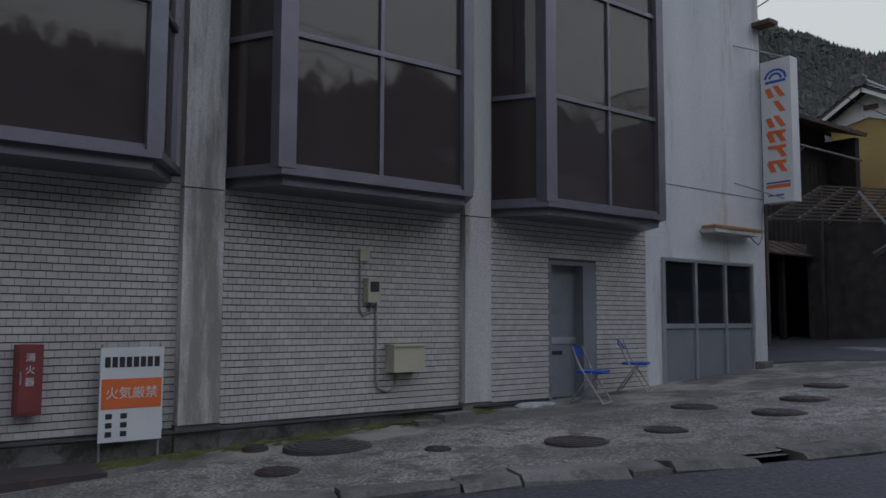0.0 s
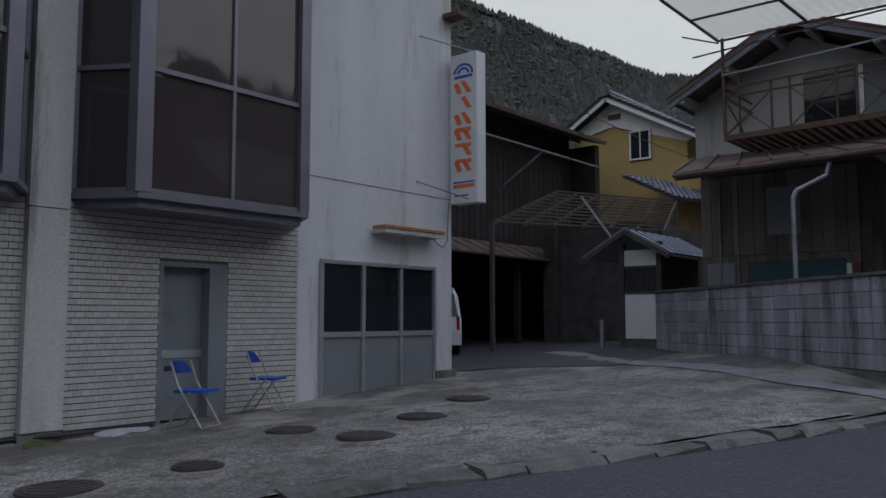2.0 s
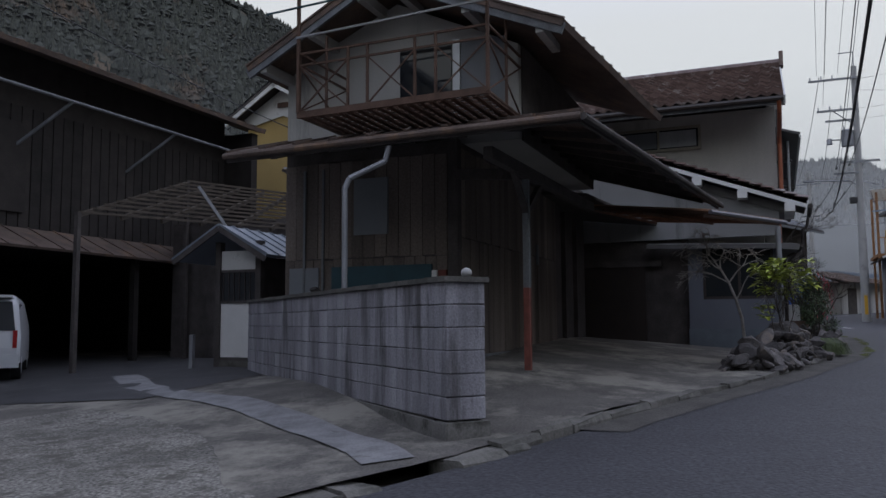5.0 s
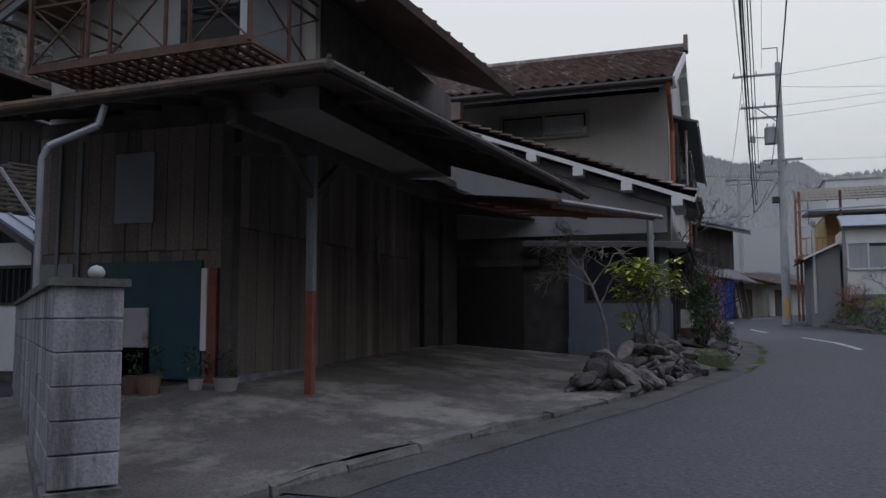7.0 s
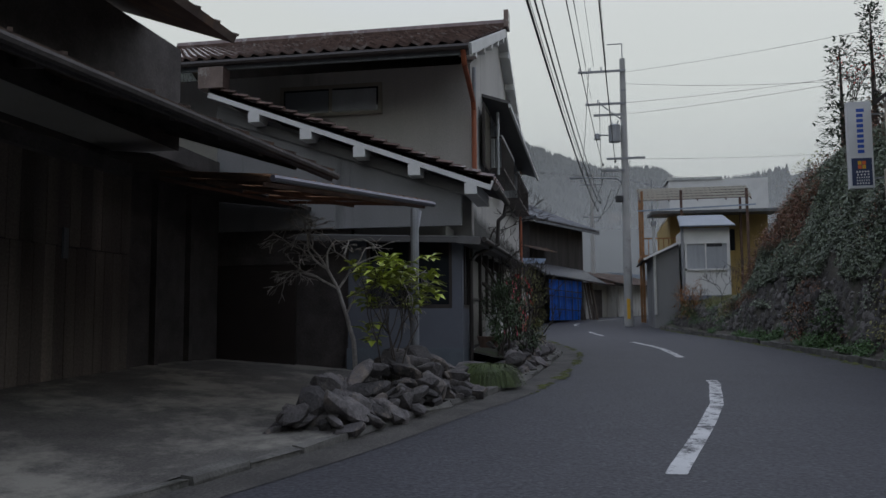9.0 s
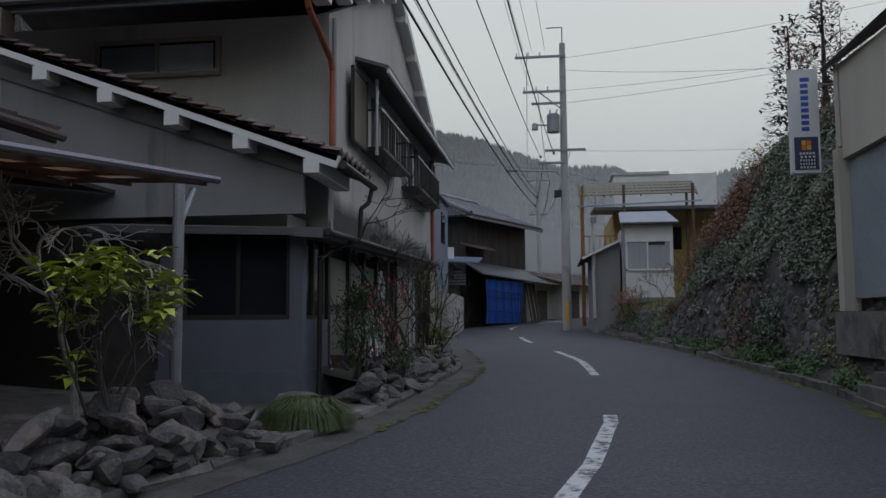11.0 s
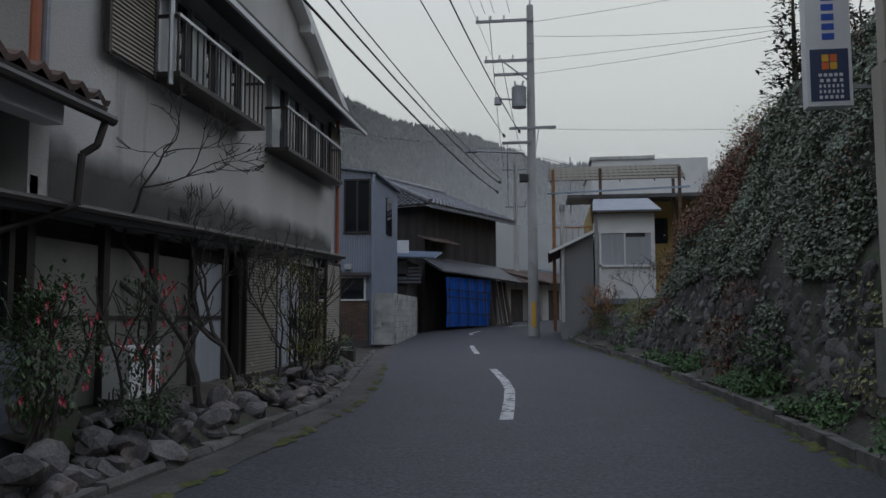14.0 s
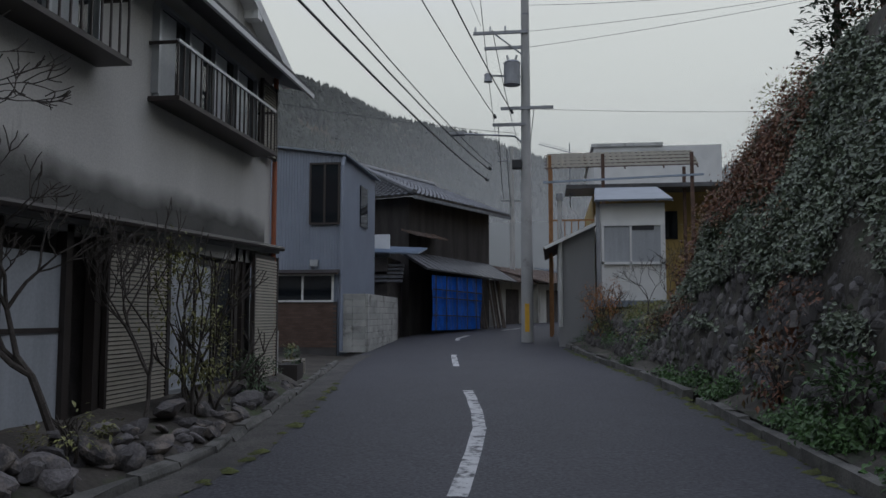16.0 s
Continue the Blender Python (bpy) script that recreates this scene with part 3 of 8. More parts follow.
# electric gear on the tiles
m = thing("electric_meter", "grey electric meter with a dark dial on the tiles", "electric meter", (5.31, AY - 0.02, 1.58))
part("body", boxm(-0.09, 0.09, -0.12, 0, 0, 0.29), CREAM, m, bevel=0.015)
part("dial", boxm(-0.06, 0.06, -0.128, -0.12, 0.13, 0.25), BLACKPRINT, m)
m = thing("conduit", "grey conduit with a junction box on the tiles", "conduit", (0, 0, 0))
part("junction_box", boxm(5.14, 5.28, AY - 0.08, AY - 0.02, 2.08, 2.22), CREAM, m, bevel=0.008)
part("tube", pipe(bmesh.new(), [(5.16, AY - 0.045, 2.1), (5.16, AY - 0.045, 1.5), (5.2, AY - 0.045, 1.43), (5.3, AY - 0.045, 1.45), (5.31, AY - 0.045, 1.58)], 0.014), GREYCABLE, m)
part("tube", pipe(bmesh.new(), [(5.4, AY - 0.045, 1.58), (5.4, AY - 0.045, 0.64), (5.44, AY - 0.045, 0.54), (5.56, AY - 0.045, 0.5), (5.68, AY - 0.045, 0.55), (5.7, AY - 0.045, 0.74)], 0.014), GREYCABLE, m)
m = thing("switch_box", "cream steel switch box on the tiled wall", "switch box", (5.55, AY - 0.02, 0.74))
part("body", boxm(0, 0.46, -0.2, 0, 0, 0.31), CREAM, m, bevel=0.01)
part("lid", boxm(-0.015, 0.475, -0.22, 0, 0.31, 0.335), CREAM, m)
# extinguisher box
m = thing("extinguisher_box", "faded red fire extinguisher box hung on the tiles", "extinguisher box", (1.43, AY - 0.03, 0.5))
part("body", boxm(0.03, 0.25, -0.16, 0, 0, 0.64), REDPAINT, m, bevel=0.012)
part("door", boxm(0.045, 0.235, -0.172, -0.16, 0.03, 0.61), REDPAINT, m, bevel=0.004)
part("latch", boxm(0.055, 0.07, -0.185, -0.172, 0.28, 0.4), STEEL, m)


def word(text, size, material, parent, m, name="lettering"):
    cu = bpy.data.curves.new(name, "FONT")
    cu.body, cu.size, cu.align_x, cu.align_y, cu.extrude = text, size, "CENTER", "CENTER", 0.001
    tmp = bpy.data.objects.new(name, cu)
    scene.collection.objects.link(tmp)
    dg = bpy.context.evaluated_depsgraph_get()
    me = bpy.data.meshes.new_from_object(tmp.evaluated_get(dg))
    bpy.data.objects.remove(tmp)
    me.materials.clear()
    me.materials.append(material)
    ob = new(name, me)
    ob.parent = parent
    ob.matrix_local = m
    return ob


for i, ch in enumerate("消火器"):
    word(ch, 0.085, SIGNWHITE, m, pose(0.14, -0.175, 0.52 - i * 0.11, 90))
# warning board on legs
m = thing("warning_board", "white and orange warning board on legs by the tiled wall", "sign board", (2.18, AY - 0.2, 0.2))
part("board", boxm(0, 0.6, 0, 0.03, 0, 0.9), SIGNWHITE, m, bevel=0.006)
part("band", boxm(0.015, 0.585, -0.004, 0, 0.315, 0.6), ORANGE, m, "orange band")
word("火気厳禁", 0.125, SIGNWHITE, m, pose(0.3, -0.006, 0.457, 90))
for i in range(8):
    part("mark", boxm(0.04 + i * 0.067, 0.09 + i * 0.067, -0.004, 0, 0.71, 0.81), BLACKPRINT, m)
for j in range(3):
    for i in range(2):
        part("mark", boxm(0.06 + i * 0.14, 0.12 + i * 0.14, -0.004, 0, 0.05 + j * 0.085, 0.1 + j * 0.085), BLACKPRINT, m)
part("leg", rodm((0.02, 0.04, -0.22), (0.02, 0.04, 0.93), 0.012), STEEL, m)
part("leg", rodm((0.58, 0.04, -0.22), (0.58, 0.04, 0.93), 0.012), STEEL, m)


def folding_chair(x, y, rz, label):
    c = thing("folding_chair", label, "chair", (x, y, pave_z(x, y)), rz, "folding chairs by the door")
    for s in (-1, 1):
        bm = bmesh.new()
        pipe(bm, [(s * 0.2, -0.22, 0.01), (s * 0.2, 0.1, 0.5), (s * 0.2, 0.2, 0.76)], 0.012, 6)
        part("leg", bm, CHROME, c)
        part("leg", pipe(bmesh.new(), [(s * 0.19, 0.24, 0.01), (s * 0.19, -0.06, 0.42)], 0.012, 6), CHROME, c)
    part("stretcher", rodm((-0.2, -0.22, 0.012), (0.2, -0.22, 0.012), 0.012, n=6), CHROME, c)
    part("stretcher", rodm((-0.19, 0.24, 0.012), (0.19, 0.24, 0.012), 0.012, n=6), CHROME, c)
    bm = boxm(-0.19, 0.19, -0.2, 0.16, 0.405, 0.44)
    part("seat", bm, BLUEPL, c, "bright blue vinyl seat", bevel=0.014)
    bk = gridm(span(-0.19, 0.19, 0.05), [0, 0.06, 0.13, 0.15], lambda u, v: (u, 0.165 + v * 0.38 + 0.035 - u * u * 1.2, 0.62 + v * (1 - 0.9 * (u / 0.22) ** 4)))
    bmesh.ops.solidify(bk, geom=bk.faces[:], thickness=0.03)
    part("backrest", bk, BLUEPL, c, "bright blue vinyl backrest")


folding_chair(8.4, 7.55, 24, "blue folding chair with bent steel legs by the door")
folding_chair(9.68, 7.85, 30, "blue folding chair turned askew beside the pillar")
# litter by the doorstep
bm = bmesh.new()
bmesh.ops.create_icosphere(bm, subdivisions=2, radius=0.22)
for v in bm.verts:
    v.co += v.normal * 0.11 * noise.noise(v.co * 16)
    v.co.z = max(0, v.co.z * 0.2 + 0.03 * noise.noise(v.co * 25))
    v.co.x *= 1.6
m = part("plastic_sheet", bm, mat("dirty plastic film", (0.4, 0.41, 0.43), 0.4, 0.3, 12, 40, 0.4))
m.matrix_world = pose(7.75, 8.0, pave_z(7.75, 8.0), 0, 0, 5)
tagged(m, "crumpled white plastic sheet on the ground", "litter")
for x, y, w, l, h, rz in ((6.3, 7.9, 0.55, 0.2, 0.09, 8), (5.8, 7.8, 0.3, 0.16, 0.06, -10)):
    m = part("brick_slab", boxm(-w / 2, w / 2, -l / 2, l / 2, 0, h), FOOT, bevel=0.015)
    m.matrix_world = pose(x, y, pave_z(x, y) - 0.01, 0, 0, rz)
    tagged(m, "broken concrete slab lying by the wall", "slab")
m = part("step_plate", boxm(0.4, 2.1, 7.5, 8.2, -0.15, 0.04), IRON, bevel=0.02)
tagged(m, "dark iron plate before the tiled wall", "plate")
# ---- block wall ----
def blocks(parent, p0, p1, z0, rows, bw=0.4, bh=0.215, th=0.13, seed=1, material=None):
    rnd = random.Random(seed)
    p0, p1 = Vector(p0), Vector(p1)
    d = p1 - p0
    ln = d.length
    ang = math.degrees(math.atan2(d.y, d.x))
    n = max(1, round(ln / bw))
    bw = ln / n
    shared = []
    for k in range(3):
        bm = boxm(0.002, bw - 0.002, -th / 2, th / 2, 0.003, bh - 0.003)
        for v in bm.verts:
            v.co += Vector((rnd.uniform(-1, 1), rnd.uniform(-1, 1), rnd.uniform(-1, 1))) * 0.003
        bmesh.ops.bevel(bm, geom=bm.edges[:], offset=0.008, segments=1, affect="EDGES")
        me = bpy.data.meshes.new("block")
        bm.to_mesh(me)
        bm.free()
        me.materials.append(material or BLOCK)
        shared.append(me)
    for r in range(rows):
        for i in range(n):
            ob = new("block", rnd.choice(shared))
            ob.parent = parent
            p = p0 + d * (i / n)
            ob.matrix_local = pose(p.x + rnd.uniform(-0.003, 0.003), p.y, z0 + r * bh, 0, 0, ang)


w = thing("block_wall", "weathered concrete block garden wall with a mortar cap", "wall")
WP0, WP1, WP2 = (14.27, 0.84), (19.85, 7.1), (14.59, 0.556)
WD = (Vector(WP1) - Vector(WP0)).normalized()
WN = Vector((WD.y, -WD.x)) * 0.065
blocks(w, (WP0[0] + WN.x, WP0[1] + WN.y, 0), (WP1[0] + WN.x, WP1[1] + WN.y, 0), 0.8, 6, seed=2)
blocks(w, (WP0[0] + 0.047, WP0[1] + 0.06, 0), (WP2[0] + 0.05, WP2[1] + 0.062, 0), 0.8, 6, bw=0.43, seed=3)
core = bmesh.new()
bar(core, (WP0[0] + WN.x + WD.x * 0.3, WP0[1] + WN.y + WD.y * 0.3, 1.3), (WP1[0] + WN.x, WP1[1] + WN.y, 1.3), 0.1, 1.42)
part("mortar", core, JOINT, w)
foot = bmesh.new()
bar(foot, (WP0[0] + WN.x - 0.02, WP0[1] + WN.y - 0.03, 0.55), (WP1[0] + WN.x, WP1[1] + WN.y, 0.62), 0.2, 0.46)
bar(foot, (WP0[0] + 0.03, WP0[1] + 0.06, 0.56), (WP2[0] + 0.06, WP2[1] + 0.05, 0.56), 0.22, 0.46)
part("footing", foot, FOOT, w, bevel=0.015)
cap = bmesh.new()
for i in range(20):
    a0, a1 = Vector(WP0).lerp(Vector(WP1), i / 20) + WN, Vector(WP0).lerp(Vector(WP1), (i + 1) / 20) + WN
    z = 2.115 + 0.008 * noise.noise((i * 0.7, 1, 1))
    bar(cap, (a0.x, a0.y, z), (a1.x, a1.y, z + 0.004), 0.19, 0.05)
bar(cap, (WP0[0] + 0.01, WP0[1] + 0.07, 2.112), (WP2[0] + 0.08, WP2[1] + 0.05, 2.112), 0.2, 0.052)
part("cap", cap, KERB, w, "rough mortar cap")
bm = bmesh.new()
bmesh.ops.create_icosphere(bm, subdivisions=2, radius=0.055)
for v in bm.verts:
    v.co.z *= 0.75 if v.co.z < 0 else 0.95
m = smooth(part("stone_ball", bm, POLE))
m.matrix_world = pose(14.5, 0.72, 2.175)
tagged(m, "small pale round ornament on the wall cap", "ornament")
bm = bmesh.new()
bmesh.ops.create_icosphere(bm, subdivisions=2, radius=0.08)
for v in bm.verts:
    v.co += v.normal * 0.03 * noise.noise(v.co * 14)
    v.co.z *= 0.6
m = part("stone", bm, STONE)
m.matrix_world = pose(17.3, 4.1, 2.18)
tagged(m, "small rough stone lying on the wall cap", "stone")

# timber colour lowered so that it carries the barn's deep shade
BARNWOOD = mat("shade-darkened barn timber", (0.026, 0.022, 0.02), 0.9, 0.3, 3, 30, 0.4, rand=0.25)

# ---- dark wooden house ----
b = thing("wooden_house", "dark two storey wooden house with a rusty steel balcony", "house")
LOWPLASTER = mat("dark grey plaster", (0.25, 0.25, 0.25), 0.9, 0.12, 1, 40, 0.2, (0.1, 0.1, 0.1), 0.25, streak=True)
UP = mat("dim grey plaster", (0.45, 0.45, 0.43), 0.9, 0.1, 1, 40, 0.2, (0.15, 0.145, 0.135), 0.25, streak=True)
TEAL = mat("teal painted sheet", (0.024, 0.07, 0.088), 0.6, 0.15, 3, 40, 0.1)
FADED = mat("faded red post paint", (0.18, 0.056, 0.04), 0.7, 0.25, 6, 50, 0.2, (0.1, 0.06, 0.05), 0.25)
GREYWOOD = mat("grey worn wood", (0.16, 0.17, 0.18), 0.8, 0.25, 5, 40, 0.3, streak=True)
core = bmesh.new()
box(core, 18.66, 24.6, 2.46, 5.5, 0.6, 4.5)
# dark block added to close the gap towards the plaster house
box(core, 24.6, 27.55, 2.5, 5.5, 0.6, 5.0)
part("wall", core, BLACKWOOD, b)
part("upper_wall", boxm(19.0, 24.2, 1.55, 5.72, 4.5, 6.0), UP, b, bevel=0.01)
# thin dark layer over the road side of the plaster box
part("side_wall", boxm(19.12, 24.2, 1.515, 1.548, 4.5, 6.0), BLACKWOOD, b, "dark layer over the side wall")
part("gable_wall", slabm([(19.0, 1.55, 6.0), (19.0, 3.62, 6.95), (19.0, 5.72, 6.0)], 0.15), UP, b)
rnd = random.Random(5)


def boards(parent, axis, const, t0, t1, z0, z1, w, seed):
    """Upright boards on a wall, each a piece of its own."""
    r = random.Random(seed)
    n = round((t1 - t0) / w)
    w = (t1 - t0) / n
    meshes = []
    for k in range(4):
        th = 0.02 + 0.008 * k / 3
        bm = boxm(0.004, w - 0.004, -th, 0, 0, z1 - z0) if axis == "x" else boxm(-th, 0, 0.004, w - 0.004, 0, z1 - z0)
        me = bpy.data.meshes.new("board")
        bm.to_mesh(me)
        bm.free()
        me.materials.append(DARKWOOD)
        meshes.append(me)
    for i in range(n):
        ob = new("board", r.choice(meshes))
        ob.parent = parent
        ob.matrix_local = pose(t0 + i * w, const, z0 + r.uniform(-0.01, 0.01)) if axis == "x" else pose(const, t0 + i * w, z0 + r.uniform(-0.01, 0.01))


boards(b, "y", 18.66, 2.6, 5.5, 1.15, 2.72, 0.18, 1)
boards(b, "y", 18.66, 2.6, 5.5, 2.74, 4.3, 0.2, 2)
boards(b, "x", 2.46, 18.75, 24.5, 1.2, 3.0, 0.21, 3)
boards(b, "x", 2.46, 18.75, 24.5, 3.02, 4.4, 0.24, 4)
part("corner_post", boxm(18.56, 18.72, 2.4, 2.56, 1.05, 4.5), BLACKWOOD, b)
part("sill_beam", boxm(18.56, 24.6, 2.36, 2.5, 1.05, 1.2), GREYWOOD, b)
part("footing", boxm(18.55, 24.6, 2.42, 5.5, 0.6, 1.05), FOOT, b)
part("window", boxm(18.6, 18.64, 3.6, 4.2, 3.1, 4.0), GREYPANEL, b, "blind grey window panel")
part("sheet", boxm(18.6, 18.635, 2.85, 4.1, 1.15, 2.6), TEAL, b, "teal painted sheet on the boards")
NOTICE = mat("rust-stained white enamel", (0.42, 0.42, 0.43), 0.5, 0.1, 3, 50, 0.1, (0.17, 0.09, 0.05), 0.22)
NAVYSHEET = mat("faded navy sheet", (0.055, 0.065, 0.11), 0.7, 0.25, 4, 40, 0.2)
part("board_sign", boxm(18.54, 18.58, 3.59, 4.55, 1.53, 2.02), NOTICE, b, "rust-stained white enamel board", bevel=0.004)
part("sheet", boxm(18.6, 18.632, 3.59, 4.6, 1.08, 1.53), NAVYSHEET, b, "faded navy sheet")
part("sheet", boxm(18.6, 18.628, 4.1, 4.6, 1.55, 2.6), TEAL, b, "teal painted sheet on the boards")
part("sheet_edge", boxm(18.58, 18.63, 2.76, 2.84, 1.5, 2.5), WHITE, b)
part("stud", boxm(18.55, 18.64, 2.6, 2.72, 1.1, 2.5), FADED, b, "faded red stud")
for y in (4.75, 5.1):
    part("batten", boxm(18.6, 18.63, y, y + 0.04, 1.2, 4.2), GREYWOOD, b)
part("patch", boxm(18.61, 18.635, 4.85, 5.4, 2.0, 2.6), GREYPANEL, b, "peeling white patch")
for x in (25.2, 26.3):
    part("door_post", boxm(x, x + 0.12, 2.4, 2.55, 0.95, 4.2), BLACKWOOD, b)
part("sign_plate", boxm(22.9, 23.0, 2.4, 2.43, 2.85, 3.25), GREYWOOD, b)

# roofs: sheet slabs with seams and barge boards
def sheet_roof(corners, thick, parent, name, material, seams):
    """corners: eave a, eave b, ridge b, ridge a."""
    a0, b0, b1, a1 = [Vector(c) for c in corners]
    r = part(name, slabm([a0, b0, b1, a1], thick), material, parent)
    nrm = (b0 - a0).cross(a1 - a0).normalized()
    for i in range(seams + 1):
        p, q = a0.lerp(b0, i / seams) + nrm * 0.012, a1.lerp(b1, i / seams) + nrm * 0.012
        part("seam", barm(p, q, 0.035, 0.03), material, r)
    return r


sheet_roof([(18.1, 0.6, 5.93), (22.5, -0.15, 5.5), (24.3, 3.58, 7.16), (18.1, 3.58, 7.16)], 0.1, b, "roof", RUSTROOF, 12)
sheet_roof([(24.3, 5.95, 5.93), (18.1, 5.95, 5.93), (18.1, 3.585, 7.16), (24.3, 3.585, 7.16)], 0.1, b, "roof", RUSTROOF, 12)
for y0, z0, y1, z1 in ((0.62, 5.8, 3.58, 7.03), (5.93, 5.8, 3.58, 7.03)):
    part("barge_board", barm((18.14, y0, z0), (18.14, y1, z1), 0.05, 0.16), GREYWOOD, b)
    for t in (0.12, 0.5, 0.88):
        part("bracket", barm((18.16, y0 + (y1 - y0) * t, z0 - 0.06 + (z1 - z0) * t), (19.1, y0 + (y1 - y0) * t, z0 - 0.06 + (z1 - z0) * t), 0.12, 0.16), UP, b)
lr = sheet_roof([(16.6, 5.15, 4.13), (16.37, 0.0, 4.14), (19.1, 1.5, 4.86), (19.1, 5.75, 4.86)], 0.07, b, "lower_roof", RUSTROOF, 9)
sheet_roof([(16.37, 0.0, 4.14), (23.6, -1.03, 3.99), (24.5, 1.7, 4.9), (19.1, 1.5, 4.86)], 0.07, b, "lower_roof", RUSTROOF, 14)
part("fascia", barm((16.4, 0.05, 4.07), (16.62, 5.15, 4.05), 0.04, 0.13), BLACKWOOD, b)
part("fascia", barm((16.4, 0.03, 4.07), (23.6, -1.0, 3.92), 0.04, 0.13), BLACKWOOD, b)
part("gutter", pipe(bmesh.new(), [(16.33, 0.0, 4.07), (16.54, 5.15, 4.06)], 0.045), RUSTROOF, b, "rusty eave gutter")
part("gutter", pipe(bmesh.new(), [(16.33, -0.03, 4.06), (23.6, -1.08, 3.91)], 0.045), BLACKWOOD, b)
part("downpipe", pipe(bmesh.new(), [(16.54, 2.55, 3.98), (16.52, 2.6, 3.78), (16.3, 3.0, 3.55), (16.28, 3.05, 3.42), (16.28, 3.05, 0.85)], 0.037, 10), STEEL, b, "grey downpipe with an elbow")
for corners, n_ in ((((16.6, 5.15, 4.13), (16.37, 0.0, 4.14), (19.1, 1.5, 4.86), (19.1, 5.75, 4.86)), 7), (((16.37, 0.0, 4.14), (23.6, -1.03, 3.99), (24.5, 1.7, 4.9), (19.1, 1.5, 4.86)), 9)):
    a0, b0, b1, a1 = [Vector(q_) for q_ in corners]
    drop = (b0 - a0).cross(a1 - a0).normalized() * 0.13
    for k in range(1, n_):
        part("rafter", barm(a0.lerp(b0, k / n_).lerp(a1.lerp(b1, k / n_), 0.03) - drop, a1.lerp(b1, k / n_) - drop, 0.06, 0.08), BLACKWOOD, b)
# infill roof added to block skylight and darken the passage below
part("infill_roof", slabm([(23.4, 1.5, 4.3), (27.62, 0.7, 4.1), (27.62, 5.5, 4.7), (23.4, 5.5, 4.7)], 0.06), BLACKWOOD, b, "dark infill roof that keeps skylight out of the passage")
# the carport post, red below and bare above, with beams
part("post", boxm(18.515, 18.605, 1.285, 1.375, 1.0, 2.2), FADED, b, "wooden post painted red")
part("post", boxm(18.515, 18.605, 1.285, 1.375, 2.2, 3.9), GREYWOOD, b, "bare grey upper post")
part("post_base", boxm(18.44, 18.7, 1.2, 1.46, 0.7, 1.02), FOOT, b, bevel=0.03)
part("beam", barm((18.56, 1.33, 3.85), (18.6, 2.46, 3.95), 0.12, 0.15), BLACKWOOD, b)
part("beam", barm((16.9, 1.33, 3.86), (22.4, 1.2, 3.86), 0.12, 0.16), BLACKWOOD, b)
part("brace", barm((18.56, 1.33, 3.3), (19.3, 1.3, 3.85), 0.08, 0.08), BLACKWOOD, b)
part("brace", barm((18.56, 1.33, 3.3), (17.8, 1.3, 3.85), 0.08, 0.08), BLACKWOOD, b)

# balcony
bal = part("balcony", barm((17.5, 1.5, 4.86), (17.5, 4.56, 4.82), 0.05, 0.1), RUST, b, "rusty steel balcony with crossed braces")
flo = bmesh.new()
for i in range(9):
    x = 17.55 + i * 0.175
    bar(flo, (x, 1.52, 4.84), (x, 4.54, 4.82), 0.05, 0.03)
for i in range(19):
    y = 1.55 + i * 0.165
    bar(flo, (17.5, y, 4.8), (19.0, y, 4.8), 0.07, 0.03)
part("floor_grating", flo, RUST, bal)
ys = [1.53, 2.3, 2.62, 3.38, 3.7, 4.53]
for y in ys:
    part("post", barm((17.5, y, 4.84), (17.5, y, 5.78), 0.035), RUST, bal)
for z in (5.78, 5.6):
    part("rail", barm((17.5, 1.52, z), (17.5, 4.54, z - 0.02), 0.03), RUST, bal)
for y0, y1 in ((1.53, 2.3), (2.62, 3.38), (3.7, 4.53)):
    part("brace", barm((17.5, y0, 4.87), (17.5, y1, 5.58), 0.02), RUST, bal)
    part("brace", barm((17.5, y1, 4.87), (17.5, y0, 5.58), 0.02), RUST, bal)
for y in (1.52, 4.54):
    part("brace", barm((17.5, y, 4.87), (18.95, y, 5.58), 0.02), RUST, bal)
    part("brace", barm((18.95, y, 4.87), (17.5, y, 5.58), 0.02), RUST, bal)
for y in (1.52, 4.54):
    for z in (4.84, 5.6, 5.78):
        part("rail", barm((17.5, y, z), (19.0, y, z), 0.03), RUST, bal)
    part("tall_post", barm((17.48, y, 4.84), (17.48, y, 6.75), 0.045), RUST, bal)
    part("tall_post", barm((18.3, y, 4.84), (18.3, y, 6.3), 0.035), RUST, bal)
part("bar", barm((17.45, 1.2, 6.6), (17.45, 5.1, 6.45), 0.025), TEAL, bal)
part("bar", barm((17.45, 1.5, 6.12), (17.45, 4.56, 6.0), 0.03), STEEL, bal)
part("bar", barm((17.45, 4.6, 6.62), (17.45, 5.3, 6.9), 0.025), RUST, bal)
part("door", boxm(18.96, 19.0, 2.65, 3.55, 4.95, 6.15), DARKGLASS, b, "dark sliding door behind the balcony")
part("door_frame", boxm(18.95, 19.0, 2.5, 2.62, 4.95, 6.2), ALU, b)
part("curtain_pane", boxm(18.96, 19.0, 1.75, 2.48, 4.95, 6.15), GREYPANEL, b)
